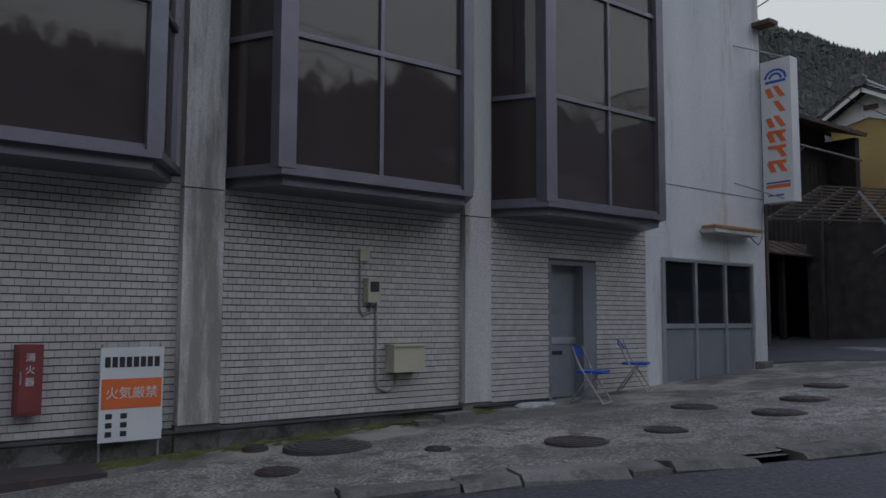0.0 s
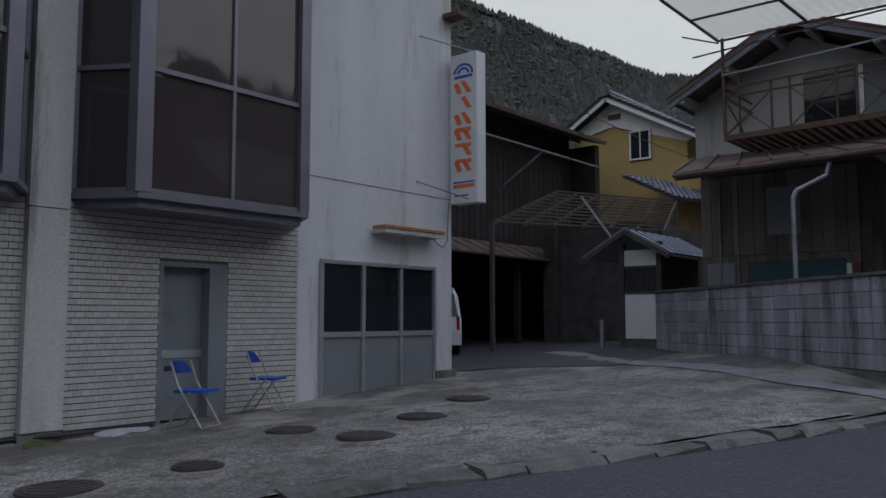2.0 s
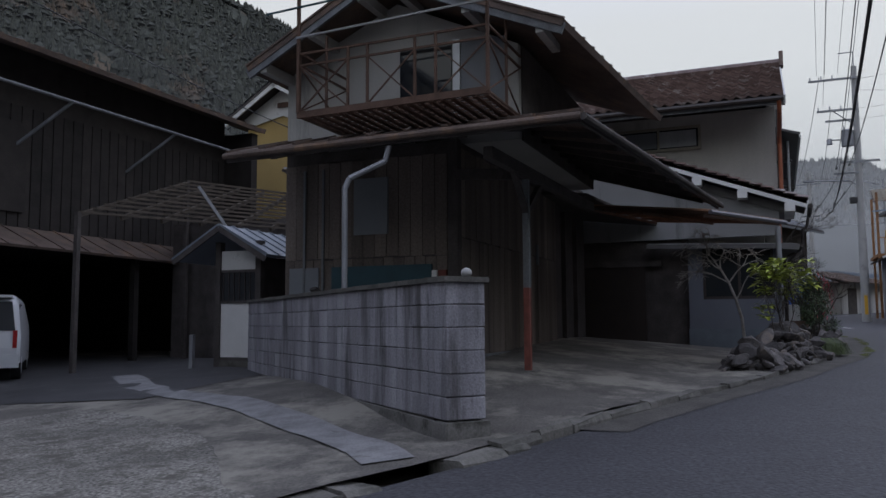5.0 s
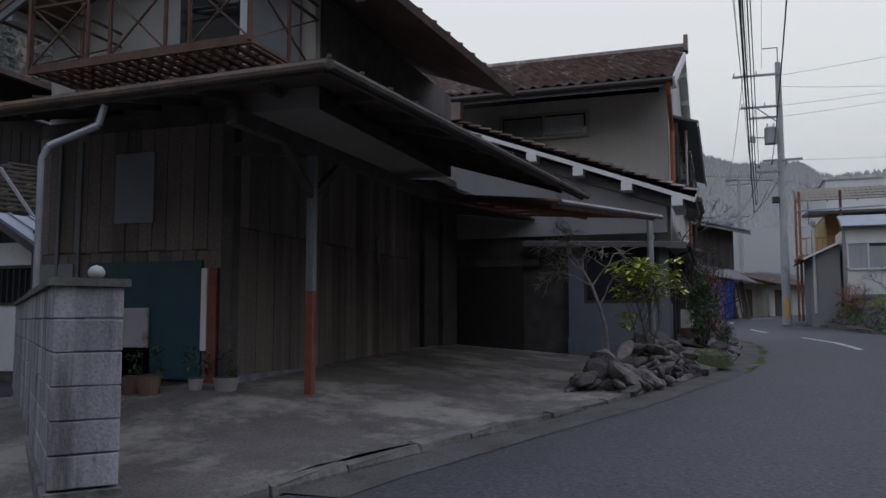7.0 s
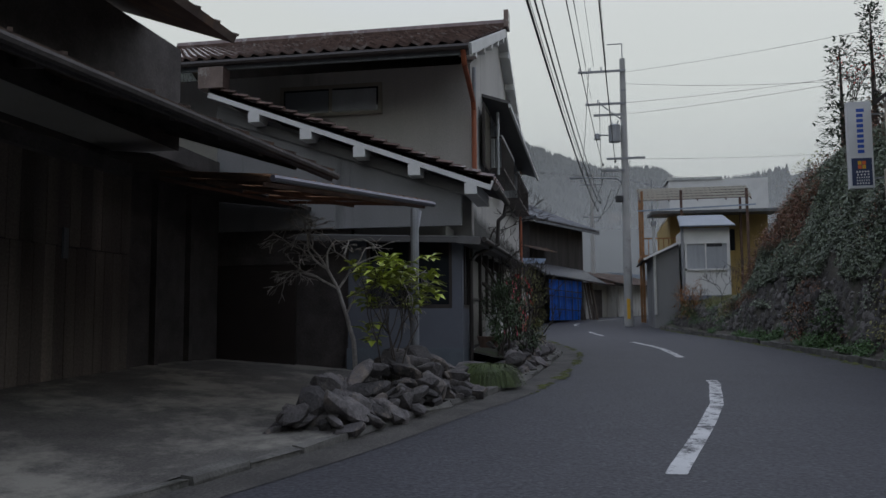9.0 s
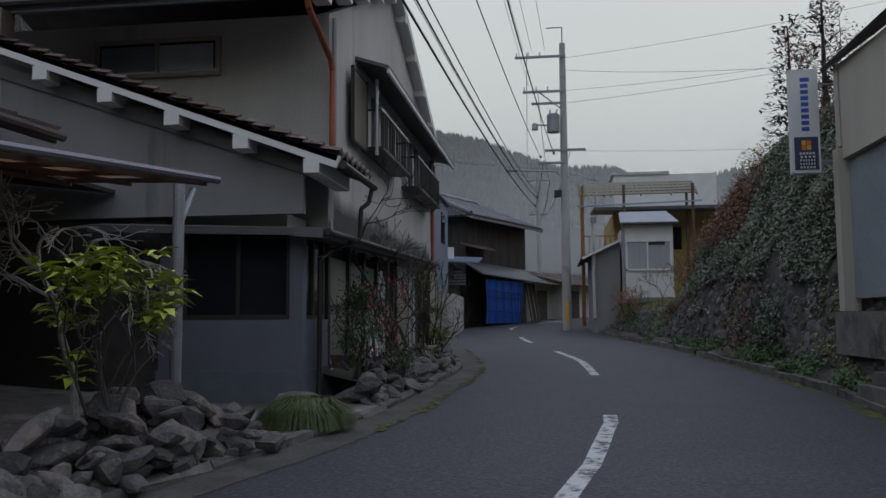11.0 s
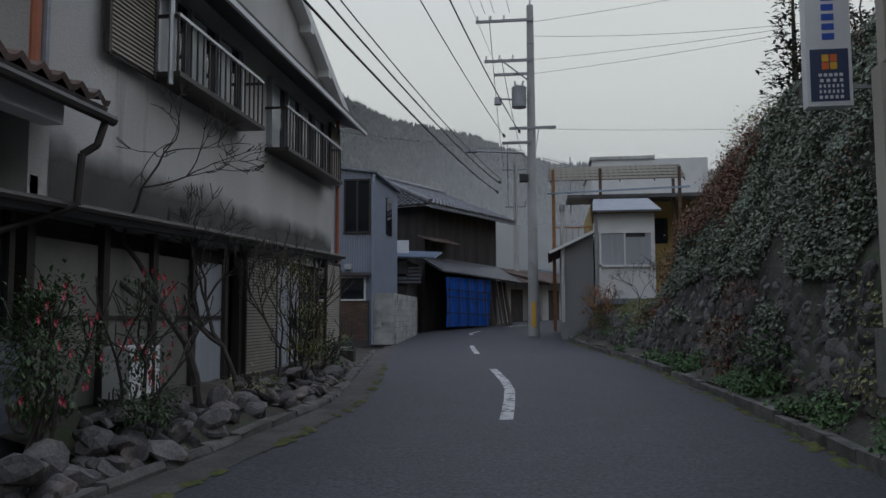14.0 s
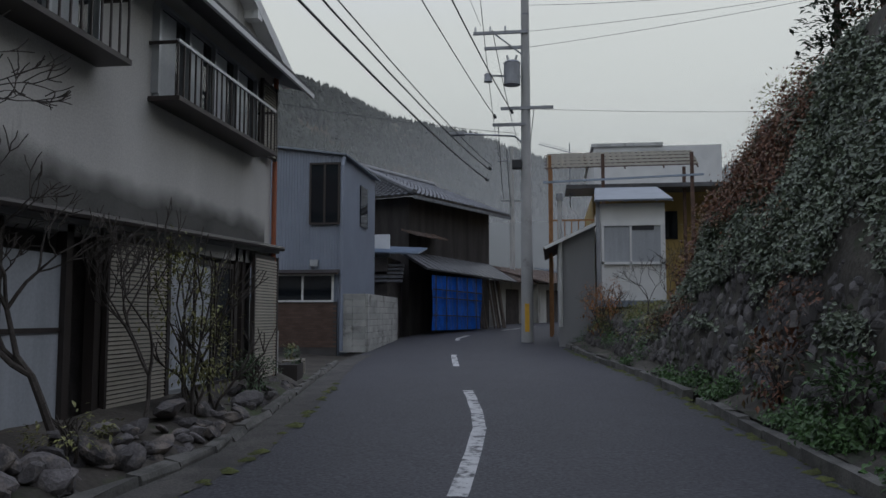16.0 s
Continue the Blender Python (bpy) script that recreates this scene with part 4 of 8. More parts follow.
# translucent canopy over the balcony
FRP = mat("milky corrugated plastic", (0.62, 0.6, 0.5), 0.5, 0.06, 2, 30, 0.05)
fn, fl = FRP.node_tree.nodes, FRP.node_tree.links
f_tr, f_mx = fn.new("ShaderNodeBsdfTranslucent"), fn.new("ShaderNodeMixShader")
f_tr.inputs["Color"].default_value = (0.8, 0.77, 0.64, 1)
f_mx.inputs[0].default_value = 0.75
fl.new(fn["Principled BSDF"].outputs[0], f_mx.inputs[1])
fl.new(f_tr.outputs[0], f_mx.inputs[2])
fl.new(f_mx.outputs[0], fn["Material Output"].inputs["Surface"])
cn = part("canopy", gridm(span(0, 1, 0.02), [0, 1], lambda u, v: (17.45 - 1.4 * v, 4.6 - 4.6 * u + 0.5 * v, 6.7 - 0.05 * u + 0.5 * v + 0.012 * math.sin(u * 160))), FRP, b, "milky plastic balcony canopy")
for t in (0, 0.34, 0.67, 1.0):
    part("rib", barm((17.45, 4.6 - 4.6 * t, 6.66), (16.05, 5.1 - 4.6 * t, 7.16), 0.04), RUST, cn)
for v in (0, 0.5, 1):
    part("rib", barm((17.45 - 1.4 * v, 4.6 + 0.5 * v, 6.66 + 0.5 * v), (17.45 - 1.4 * v, 0.5 * v, 6.62 + 0.5 * v), 0.035), RUST, cn)

# low carport roof of brown plastic sheets
cp = thing("carport_roof", "sagging carport roof of brown plastic sheets on a grey post", "carport")
BROWNFRP = mat("brown plastic sheet", (0.2, 0.12, 0.08), 0.45, 0.3, 2, 20, 0.1, (0.34, 0.26, 0.18), 0.3)
fn, fl = BROWNFRP.node_tree.nodes, BROWNFRP.node_tree.links
f_tr, f_mx = fn.new("ShaderNodeBsdfTranslucent"), fn.new("ShaderNodeMixShader")
f_tr.inputs["Color"].default_value = (0.3, 0.17, 0.1, 1)
f_mx.inputs[0].default_value = 0.5
fl.new(fn["Principled BSDF"].outputs[0], f_mx.inputs[1])
fl.new(f_tr.outputs[0], f_mx.inputs[2])
fl.new(f_mx.outputs[0], fn["Material Output"].inputs["Surface"])
q = [Vector(v) for v in ((21.6, -0.95, 3.6), (24.45, -2.15, 3.68), (26.3, 0.6, 4.05), (23.6, 1.5, 4.1))]
part("sheet", gridm(span(0, 1, 0.02), [0, 0.5, 1], lambda u, v: q[0].lerp(q[1], u).lerp(q[3].lerp(q[2], u), v) + Vector((0, 0, 0.012 * math.sin(u * 190)))), BROWNFRP, cp)
for u in (0.02, 0.2, 0.4, 0.6, 0.8, 0.99):
    part("rafter", barm(q[0].lerp(q[1], u) - Vector((0, 0, 0.06)), q[3].lerp(q[2], u) - Vector((0, 0, 0.045)), 0.035, 0.05), RUST, cp)
for v in (0.03, 0.5, 0.97):
    part("beam", barm(q[0].lerp(q[3], v) - Vector((0, 0, 0.12)), q[1].lerp(q[2], v) - Vector((0, 0, 0.09)), 0.035, 0.05), RUST, cp)
part("gutter", pipe(bmesh.new(), [q[0] + Vector((0, -0.05, -0.05)), q[1] + Vector((0.05, -0.05, -0.05))], 0.04), BRONZE, cp)
part("post", pipe(bmesh.new(), [(23.95, -2.05, 0.9), (23.95, -2.05, 3.5)], 0.055, 12), STEEL, cp, "galvanised pipe post")
part("post", pipe(bmesh.new(), [(23.95, -2.05, 3.1), (24.25, -2.05, 3.5)], 0.035, 10), STEEL, cp)

# potted plants by the corner
POT = mat("clay pot", (0.2, 0.13, 0.1), 0.8, 0.2, 5, 50, 0.2)
GREYPOT = mat("grey pot", (0.32, 0.31, 0.3), 0.8, 0.15, 5, 50, 0.2)
LEAF = mat("dark leaf", (0.04, 0.07, 0.028), 0.5, 0.35, 8, 60, 0.1, rand=0.4, island=True)


def leaf_mesh(bm, p, d, size, r):
    """One leaf: a pointed folded blade at p, pointing along d."""
    d = d.normalized()
    s = d.cross(Vector((0, 0, 1)))
    s = (s if s.length > 1e-3 else Vector((1, 0, 0))).normalized()
    up = s.cross(d)
    w = size * r.uniform(0.18, 0.26)
    a0, t, m_ = bm.verts.new(p), bm.verts.new(p + d * size - up * size * 0.12), p + d * size * 0.5
    l_, c_, r_ = bm.verts.new(m_ + s * w + up * w * 0.4), bm.verts.new(m_), bm.verts.new(m_ - s * w + up * w * 0.4)
    for f in ((a0, c_, l_), (c_, t, l_), (a0, r_, c_), (c_, r_, t)):
        bm.faces.new(f)


def foliage(name, centre, radii, n, size, material, parent, seed, label=""):
    """A crown of many leaves in uneven clumps."""
    r = random.Random(seed)
    c = Vector(centre)
    bm = bmesh.new()
    clumps = []
    for i in range(max(4, n // 28)):
        v = Vector((r.gauss(0, 1), r.gauss(0, 1), r.gauss(0, 1))).normalized() * r.uniform(0.35, 1) ** 0.6
        clumps.append(Vector((v.x * radii[0], v.y * radii[1], v.z * radii[2])))
    for i in range(n):
        k = r.choice(clumps)
        p = c + k + Vector((r.gauss(0, 1), r.gauss(0, 1), r.gauss(0, 1))) * 0.16 * sum(radii) / 3
        d = (p - c).normalized() + Vector((r.uniform(-1, 1), r.uniform(-1, 1), r.uniform(-0.8, 0.6)))
        leaf_mesh(bm, p, d, size * r.uniform(0.6, 1.3), r)
    return part(name, bm, material, parent, label)


for i, (x, y, rr, h, mt) in enumerate(((17.75, 2.9, 0.14, 0.22, POT), (18.05, 2.5, 0.09, 0.13, GREYPOT), (18.2, 2.2, 0.15, 0.16, GREYPOT), (17.9, 3.25, 0.13, 0.2, POT))):
    pt = thing("flower_pot", "potted plant with dark leaves by the house corner" if i else "tall clay pot with a leafy plant", "potted plant", (x, y, pave_z(x, y) - 0.01), group="pots by the corner")
    bm = rodm((0, 0, 0), (0, 0, h), rr * 0.75, rr, 14)
    part("pot", bm, mt, pt)
    part("soil", rodm((0, 0, h - 0.03), (0, 0, h + 0.01), rr * 0.9, n=14), SOIL, pt)
    foliage("leaves", (0, 0, h + 0.16), (0.2, 0.2, 0.15), 110, 0.07, LEAF, pt, 40 + i)

# ---- yard behind: gate, barn, frame, van, yellow house ----
g = thing("roofed_gate", "small roofed gate with white panels and a metal roof", "gate")
part("panel", boxm(20.28, 20.33, 7.2, 8.06, 1.06, 2.1), WHITE, g, "white lower panel")
part("panel", boxm(20.28, 20.33, 7.2, 8.06, 2.72, 3.12), WHITE, g, "white upper panel")
part("window", boxm(20.29, 20.33, 7.2, 8.06, 2.12, 2.7), DARKGLASS, g)
for i in range(7):
    part("bar", boxm(20.27, 20.29, 7.25 + i * 0.125, 7.265 + i * 0.125, 2.14, 2.68), BLACKWOOD, g)
for y in (7.12, 8.06):
    part("post", boxm(20.24, 20.38, y, y + 0.12, 0.6, 3.3), BLACKWOOD, g)
for z in (1.0, 2.1, 2.7):
    part("beam", boxm(20.26, 20.35, 7.2, 8.1, z, z + 0.05), BLACKWOOD, g)
part("base", boxm(20.25, 20.4, 7.2, 8.06, 0.5, 1.0), KERB, g)
part("wall", boxm(20.4, 22.6, 7.2, 7.3, 0.5, 3.0), BLACKWOOD, g)
SEAM = mat("blue-grey metal roof", (0.2, 0.23, 0.27), 0.4, 0.1, 2, 40, 0.05)
sheet_roof([(22.8, 8.95, 2.97), (19.9, 8.95, 2.97), (19.9, 7.85, 3.6), (22.8, 7.85, 3.6)], 0.05, g, "roof", SEAM, 7)
sheet_roof([(19.9, 6.75, 3.0), (22.8, 6.75, 3.0), (22.8, 7.84, 3.6), (19.9, 7.84, 3.6)], 0.05, g, "roof", SEAM, 7)
for y in (8.93, 6.77):
    part("barge_board", barm((19.9, y, 2.9), (19.9, 7.85, 3.53), 0.04, 0.1), BLACKWOOD, g)
part("notice_post", boxm(20.0, 20.08, 8.5, 8.58, 0.6, 1.5), STEEL, g)

bn = thing("barn", "long black timber barn with an open ground floor", "barn")
part("upper_wall", boxm(13, 28.2, 14.2, 14.4, 3.7, 8.2), BARNWOOD, bn)
part("back_wall", boxm(13, 28.2, 20, 20.2, 0, 8.2), BARNWOOD, bn)
part("side_wall", boxm(28.0, 28.2, 14.4, 20, 0, 8.2), BARNWOOD, bn)
part("ceiling", boxm(13, 28.0, 14.4, 20, 3.6, 3.75), BARNWOOD, bn)
# added wing: a black wall in place of the dark under the eave
part("end_wall", boxm(28.2, 28.5, 13.15, 20, 0, 7.7), BARNWOOD, bn, bevel=0.02)
for i in range(40):
    part("board", boxm(16.2 + i * 0.3, 16.47 + i * 0.3, 14.16, 14.2, 3.7, 6.8), BARNWOOD, bn)
sheet_roof([(13, 13.2, 7.98), (28.6, 12.9, 7.85), (28.6, 17.2, 9.2), (13, 17.2, 9.2)], 0.12, bn, "roof", RUSTROOF, 30)
sheet_roof([(28.6, 21.2, 7.9), (13, 21.2, 7.9), (13, 17.205, 9.2), (28.6, 17.205, 9.2)], 0.12, bn, "roof", RUSTROOF, 30)
part("gutter", pipe(bmesh.new(), [(13, 13.12, 6.95), (28.2, 12.95, 6.85)], 0.04), GREYWOOD, bn)
sheet_roof([(13, 13.1, 3.5), (27.5, 12.9, 3.35), (27.5, 14.2, 3.95), (13, 14.2, 4.0)], 0.06, bn, "lean_to", RUSTROOF, 20)
for x in (15, 19.4, 23.5, 27.6):
    part("post", boxm(x, x + 0.16, 13.3, 13.46, 0.2, 3.5), BARNWOOD, bn)
for x in (17, 20.5, 24):
    part("strut", barm((x, 14.2, 5.8), (x + 0.6, 13.0, 6.9), 0.06), GREYWOOD, bn)
part("shutter", boxm(18.6, 20.8, 14.1, 14.17, 4.3, 6.4), BARNWOOD, bn)

OLDSLAT = mat("old brown lath", (0.085, 0.07, 0.055), 0.85, 0.25, 4, 40, 0.3)
fr = thing("roof_frame", "bare wooden lattice of an open carport roof", "frame")
f0, f1, f2, f3 = [Vector(v) for v in ((20.4, 12.0, 4.15), (25.0, 9.2, 4.1), (28.2, 10.2, 5.4), (24.6, 12.6, 5.55))]
for i in range(11):
    t = i / 10
    part("slat", barm(f0.lerp(f3, t), f1.lerp(f2, t), 0.06, 0.05), OLDSLAT, fr)
for i in range(7):
    t = i / 6
    part("rafter", barm(f0.lerp(f1, t) - Vector((0, 0, 0.07)), f3.lerp(f2, t) - Vector((0, 0, 0.07)), 0.07, 0.1), OLDSLAT, fr)
for p in (f1, f2, f3, f0):
    part("post", barm((p.x, p.y, 0.4), (p.x, p.y, p.z), 0.1), BLACKWOOD, fr)
part("strut", barm((22.8, 9.6, 3.6), (22.4, 10.4, 4.9), 0.06), STEEL, fr)

# parked white van
v = thing("van", "white minivan parked in the dark yard", "car", (18.5, 12.55, 0.6), 47)
v.scale = (1, 1, 1.05)
VANP = mat("white car paint", (0.62, 0.64, 0.66), 0.25, 0.02, 2, 60, 0)
RUBBER = mat("tyre rubber", (0.02, 0.02, 0.02), 0.8, 0.1, 8, 60, 0.2)
LAMPRED = mat("red tail lamp", (0.35, 0.02, 0.02), 0.25, 0.05, 8, 60, 0)
prof = [(0.0, 0.28), (-0.02, 0.62), (0.03, 0.86), (0.2, 1.52), (0.42, 1.62), (2.3, 1.6), (2.9, 1.1), (3.5, 0.92), (3.62, 0.55), (3.6, 0.25)]
bm = bmesh.new()
sides = []
for yy, sc in ((-0.8, 0.97), (-0.7, 1.0), (0.7, 1.0), (0.8, 0.97)):
    sides.append([bm.verts.new((x, yy * (0.9 if z > 1.2 else 1), 0.25 + (z - 0.25) * sc)) for x, z in prof])
for s0, s1 in zip(sides, sides[1:]):
    for i in range(len(prof)):
        j = (i + 1) % len(prof)
        bm.faces.new((s0[i], s0[j], s1[j], s1[i]))
bm.faces.new(sides[0][::-1])
bm.faces.new(sides[-1])
bmesh.ops.recalc_face_normals(bm, faces=bm.faces[:])
part("body", bm, VANP, v, bevel=0.06)
part("rear_window", slabm([(0.03, 0.7, 0.95), (0.03, -0.7, 0.95), (0.172, -0.62, 1.5), (0.172, 0.62, 1.5)], 0.02), DARKGLASS, v)
for yy in (-0.765, 0.745):
    part("side_window", slabm([(0.35, yy, 1.0), (2.2, yy, 1.0), (2.0, yy * 0.96, 1.46), (0.42, yy * 0.96, 1.46)] if yy < 0 else [(2.2, yy + 0.02, 1.0), (0.35, yy + 0.02, 1.0), (0.42, yy * 0.98, 1.46), (2.0, yy * 0.98, 1.46)], 0.02), DARKGLASS, v)
part("spoiler", boxm(0.1, 0.45, -0.62, 0.62, 1.58, 1.63), VANP, v, bevel=0.015)
part("trim_bar", boxm(-0.05, -0.02, -0.4, 0.4, 0.88, 0.92), CHROME, v)
part("number_plate", boxm(-0.045, -0.02, -0.17, 0.17, 0.72, 0.86), SIGNWHITE, v)
for i in range(3):
    part("mark", boxm(-0.05, -0.044, -0.12 + i * 0.09, -0.06 + i * 0.09, 0.76, 0.82), BLACKPRINT, v)
for yy in (-0.74, 0.66):
    part("tail_lamp", boxm(-0.03, 0.12, yy, yy + 0.08, 0.62, 0.95), LAMPRED, v, bevel=0.01)
part("bumper", boxm(-0.06, 0.2, -0.78, 0.78, 0.25, 0.5), VANP, v, bevel=0.03)
for x in (0.62, 2.9):
    for yy in (-0.8, 0.62):
        wh = part("wheel", rodm((x, yy, 0.28), (x, yy + 0.18, 0.28), 0.28, n=20), RUBBER, v)
        part("rim", rodm((x, yy - 0.005, 0.28), (x, yy + 0.185, 0.28), 0.17, n=16), ALU, wh)


def tile_roof(parent, eave_a, eave_b, ridge_a, ridge_b, material, col=0.28, row=0.26, name="roof"):
    """A slope of curved pan tiles: one shared tile wave by course, laid lapping from eave to ridge."""
    ea, eb, ra, rb = [Vector(p) for p in (eave_a, eave_b, ridge_a, ridge_b)]
    nrm = (eb - ea).cross(ra - ea).normalized()
    if nrm.z < 0:
        nrm = -nrm
    rows = max(2, round((ra - ea).length / row))
    cols = max(2, round((eb - ea).length / col))
    verts, faces = [], []
    prof = ((0, 0.0), (0.2, 0.05), (0.45, 0.02), (0.72, -0.02), (1.0, 0.0))
    for i in range(rows):
        for j in range(cols):
            base = len(verts)
            jit = 0.004 * noise.noise((i * 1.3, j * 1.7, 2))
            for vv, lift in ((i / rows, 0.075), (min(1, (i + 1.12) / rows), 0.02)):
                for u, h in prof:
                    t = (j + u) / cols
                    p = ea.lerp(eb, t).lerp(ra.lerp(rb, t), vv) + nrm * (h + lift + jit)
                    verts.append(p)
            for u, h in prof:
                t = (j + u) / cols
                verts.append(ea.lerp(eb, t).lerp(ra.lerp(rb, t), i / rows) + nrm * (h + 0.015 + jit))
            for k in range(4):
                faces.append((base + k, base + k + 1, base + 6 + k, base + 5 + k))
                faces.append((base + 10 + k, base + 11 + k, base + k + 1, base + k))
    me = bpy.data.meshes.new(name)
    me.from_pydata([tuple(p) for p in verts], [], faces)
    me.materials.append(material)
    ob = new(name, me)
    ob.parent = parent
    part("deck", slabm([ea, eb, rb, ra] if (eb - ea).cross(ra - ea).z > 0 else [eb, ea, ra, rb], 0.08), BLACKWOOD, ob)
    return ob


yh = thing("ochre_house", "ochre plastered house with white gable and grey tiles", "house")
part("wall", boxm(31, 42, 10.9, 15.3, 0.5, 8.4), OCHRE, yh)
part("gable_wall", slabm([(30.98, 10.6, 8.2), (30.98, 13.9, 9.95), (30.98, 15.5, 9.0), (30.98, 15.3, 8.7), (30.98, 13.9, 9.0), (30.98, 10.9, 8.0)], 0.1), WHITE, yh)
part("gable_core", slabm([(31.05, 10.9, 8.2), (31.05, 13.9, 9.95), (31.05, 15.4, 8.9), (31.05, 15.3, 8.0)], 0.1), OCHRE, yh)
tile_roof(yh, (30.4, 9.9, 7.95), (42, 9.9, 7.95), (30.4, 13.9, 10.15), (42, 13.9, 10.15), GREYTILE)
tile_roof(yh, (42, 16.0, 8.85), (30.4, 16.0, 8.85), (42, 13.9, 10.15), (30.4, 13.9, 10.15), GREYTILE)
for y, z in ((9.95, 7.85), (15.95, 8.75)):
    part("barge_board", barm((30.45, y, z), (30.45, 13.9, 10.0), 0.06, 0.2), WHITE, yh)
part("ridge", pipe(bmesh.new(), [(30.3, 13.9, 10.28), (42, 13.9, 10.28)], 0.16), GREYTILE, yh)
for k in range(9):
    part("ridge_end", rodm((30.28, 13.9 + 0.2 * math.cos(k * 0.7), 10.3 + 0.16 * math.sin(k * 0.7)), (30.4, 13.9 + 0.2 * math.cos(k * 0.7), 10.3 + 0.16 * math.sin(k * 0.7)), 0.09), GREYTILE, yh)
wd = part("window", boxm(30.93, 30.99, 12.36, 13.1, 7.6, 8.62), DARKGLASS, yh)
fm = bmesh.new()
for y0, y1, z0, z1 in ((12.3, 13.16, 7.54, 7.6), (12.3, 13.16, 8.62, 8.68), (12.3, 12.36, 7.6, 8.62), (13.1, 13.16, 7.6, 8.62), (12.7, 12.74, 7.6, 8.62)):
    box(fm, 30.9, 30.99, y0, y1, z0, z1)
part("window_frame", fm, WHITE, wd)
part("ornament", boxm(30.9, 30.98, 13.55, 14.05, 9.28, 9.45), RUST, yh, "carved gable ornament", bevel=0.04)
# black block added under the lattice to hide the ochre wall
ob_ = thing("dark_filler", "black filler block under the lattice behind the gate", "shed")
part("wall", boxm(24.8, 30.6, 9.6, 13.2, 0.4, 4.4), BLACKWOOD, ob_)
part("door", boxm(24.74, 24.8, 10.2, 12.0, 0.5, 2.6), BLACKWOOD, ob_)
lean = tile_roof(yh, (28.8, 10.4, 5.6), (36, 8.6, 5.6), (28.8, 12.4, 6.6), (36, 10.6, 6.6), GREYTILE, name="lower_roof")
# ---- grey plastered house ----
CY = -2.1
c = thing("plaster_house", "grey plastered two storey house with brown roof tiles", "house")
PLINTH = mat("blue-grey painted plaster", (0.136, 0.146, 0.17), 0.85, 0.08, 1.2, 50, 0.2, (0.14, 0.15, 0.17), 0.2)
BROWNFRAME = mat("dark brown window frame", (0.04, 0.032, 0.028), 0.5, 0.1, 3, 60, 0.05)
CURTAIN = mat("pale curtain behind glass", (0.38, 0.4, 0.42), 0.3, 0.12, 5, 30, 0.02, streak=True)
LOUVRE = mat("beige louvre slat", (0.3, 0.275, 0.22), 0.5, 0.1, 4, 60, 0.05, rand=0.06)
COPPER = mat("orange-brown downpipe", (0.36, 0.11, 0.05), 0.5, 0.15, 3, 50, 0.05)
CANOPY = mat("grey metal canopy", (0.125, 0.122, 0.12), 0.5, 0.12, 2, 40, 0.05, (0.14, 0.13, 0.12), 0.2)
# dark band for the plaster, opaque at the bottom with a ragged fade upwards
DARKBAND = mat("dark plaster band", (0.09, 0.088, 0.08), 0.9, 0.25, 1.5, 50, 0.3)
sn, sl = DARKBAND.node_tree.nodes, DARKBAND.node_tree.links
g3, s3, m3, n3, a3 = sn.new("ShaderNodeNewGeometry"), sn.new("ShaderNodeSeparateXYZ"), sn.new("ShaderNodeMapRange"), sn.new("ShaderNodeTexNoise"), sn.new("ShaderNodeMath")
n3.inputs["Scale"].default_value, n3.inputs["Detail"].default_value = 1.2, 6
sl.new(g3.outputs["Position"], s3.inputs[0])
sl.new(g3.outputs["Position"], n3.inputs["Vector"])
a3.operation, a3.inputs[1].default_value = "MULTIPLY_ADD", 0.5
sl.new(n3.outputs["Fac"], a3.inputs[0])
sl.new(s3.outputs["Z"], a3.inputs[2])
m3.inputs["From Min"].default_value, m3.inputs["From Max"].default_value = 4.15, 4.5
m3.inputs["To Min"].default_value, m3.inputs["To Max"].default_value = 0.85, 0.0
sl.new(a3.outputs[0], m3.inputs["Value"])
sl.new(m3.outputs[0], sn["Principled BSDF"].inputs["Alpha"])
core = bmesh.new()
box(core, 28.9, 39.6, CY, 7, 3.44, 7.05)
box(core, 28.0, 39.6, CY + 0.35, 7, 0.6, 3.75)
part("wall", core, GREYPLASTER, c)
part("gable_wall", slabm([(28.9, CY, 7.05), (39.6, CY, 7.05), (33.8, CY, 9.35)], 0.2), GREYPLASTER, c)
tile_roof(c, (27.4, 6.8, 6.95), (27.4, -2.3, 6.95), (33.8, 6.8, 9.5), (33.8, -2.3, 9.5), BROWNTILE)
tile_roof(c, (40.25, -2.3, 7.0), (40.25, 6.8, 7.0), (33.8, -2.3, 9.5), (33.8, 6.8, 9.5), BROWNTILE)
part("ridge", pipe(bmesh.new(), [(33.8, -2.35, 9.62), (33.8, 6.8, 9.62)], 0.15), BROWNTILE, c)
part("ridge_end", boxm(33.6, 34.0, -2.42, -2.3, 9.5, 9.95), BROWNTILE, c, bevel=0.05)
for x0, z0 in ((27.45, 6.86), (40.2, 6.9)):
    part("barge_board", barm((x0, -2.32, z0), (33.8, -2.32, 9.4), 0.05, 0.2), WHITE, c, "white barge board")
    for t in (0.1, 0.3, 0.5, 0.7, 0.9):
        x, z = x0 + (33.8 - x0) * t, z0 - 0.12 + (9.4 - z0) * t
        part("purlin_end", boxm(x - 0.1, x + 0.1, -2.34, CY, z - 0.1, z + 0.06), WHITE, c)
for x0, z0 in ((27.5, 6.76), (40.15, 6.8)):
    part("soffit", slabm([(x0, -2.295, z0), (33.8, -2.295, 9.3), (33.8, CY - 0.003, 9.3), (x0, CY - 0.003, z0)], 0.03), WHITE, c)
part("soffit", slabm([(27.45, -2.3, 6.82), (28.9, -2.3, 7.4), (28.9, 6.8, 7.4), (27.45, 6.8, 6.82)], 0.03), GREYWOOD, c)
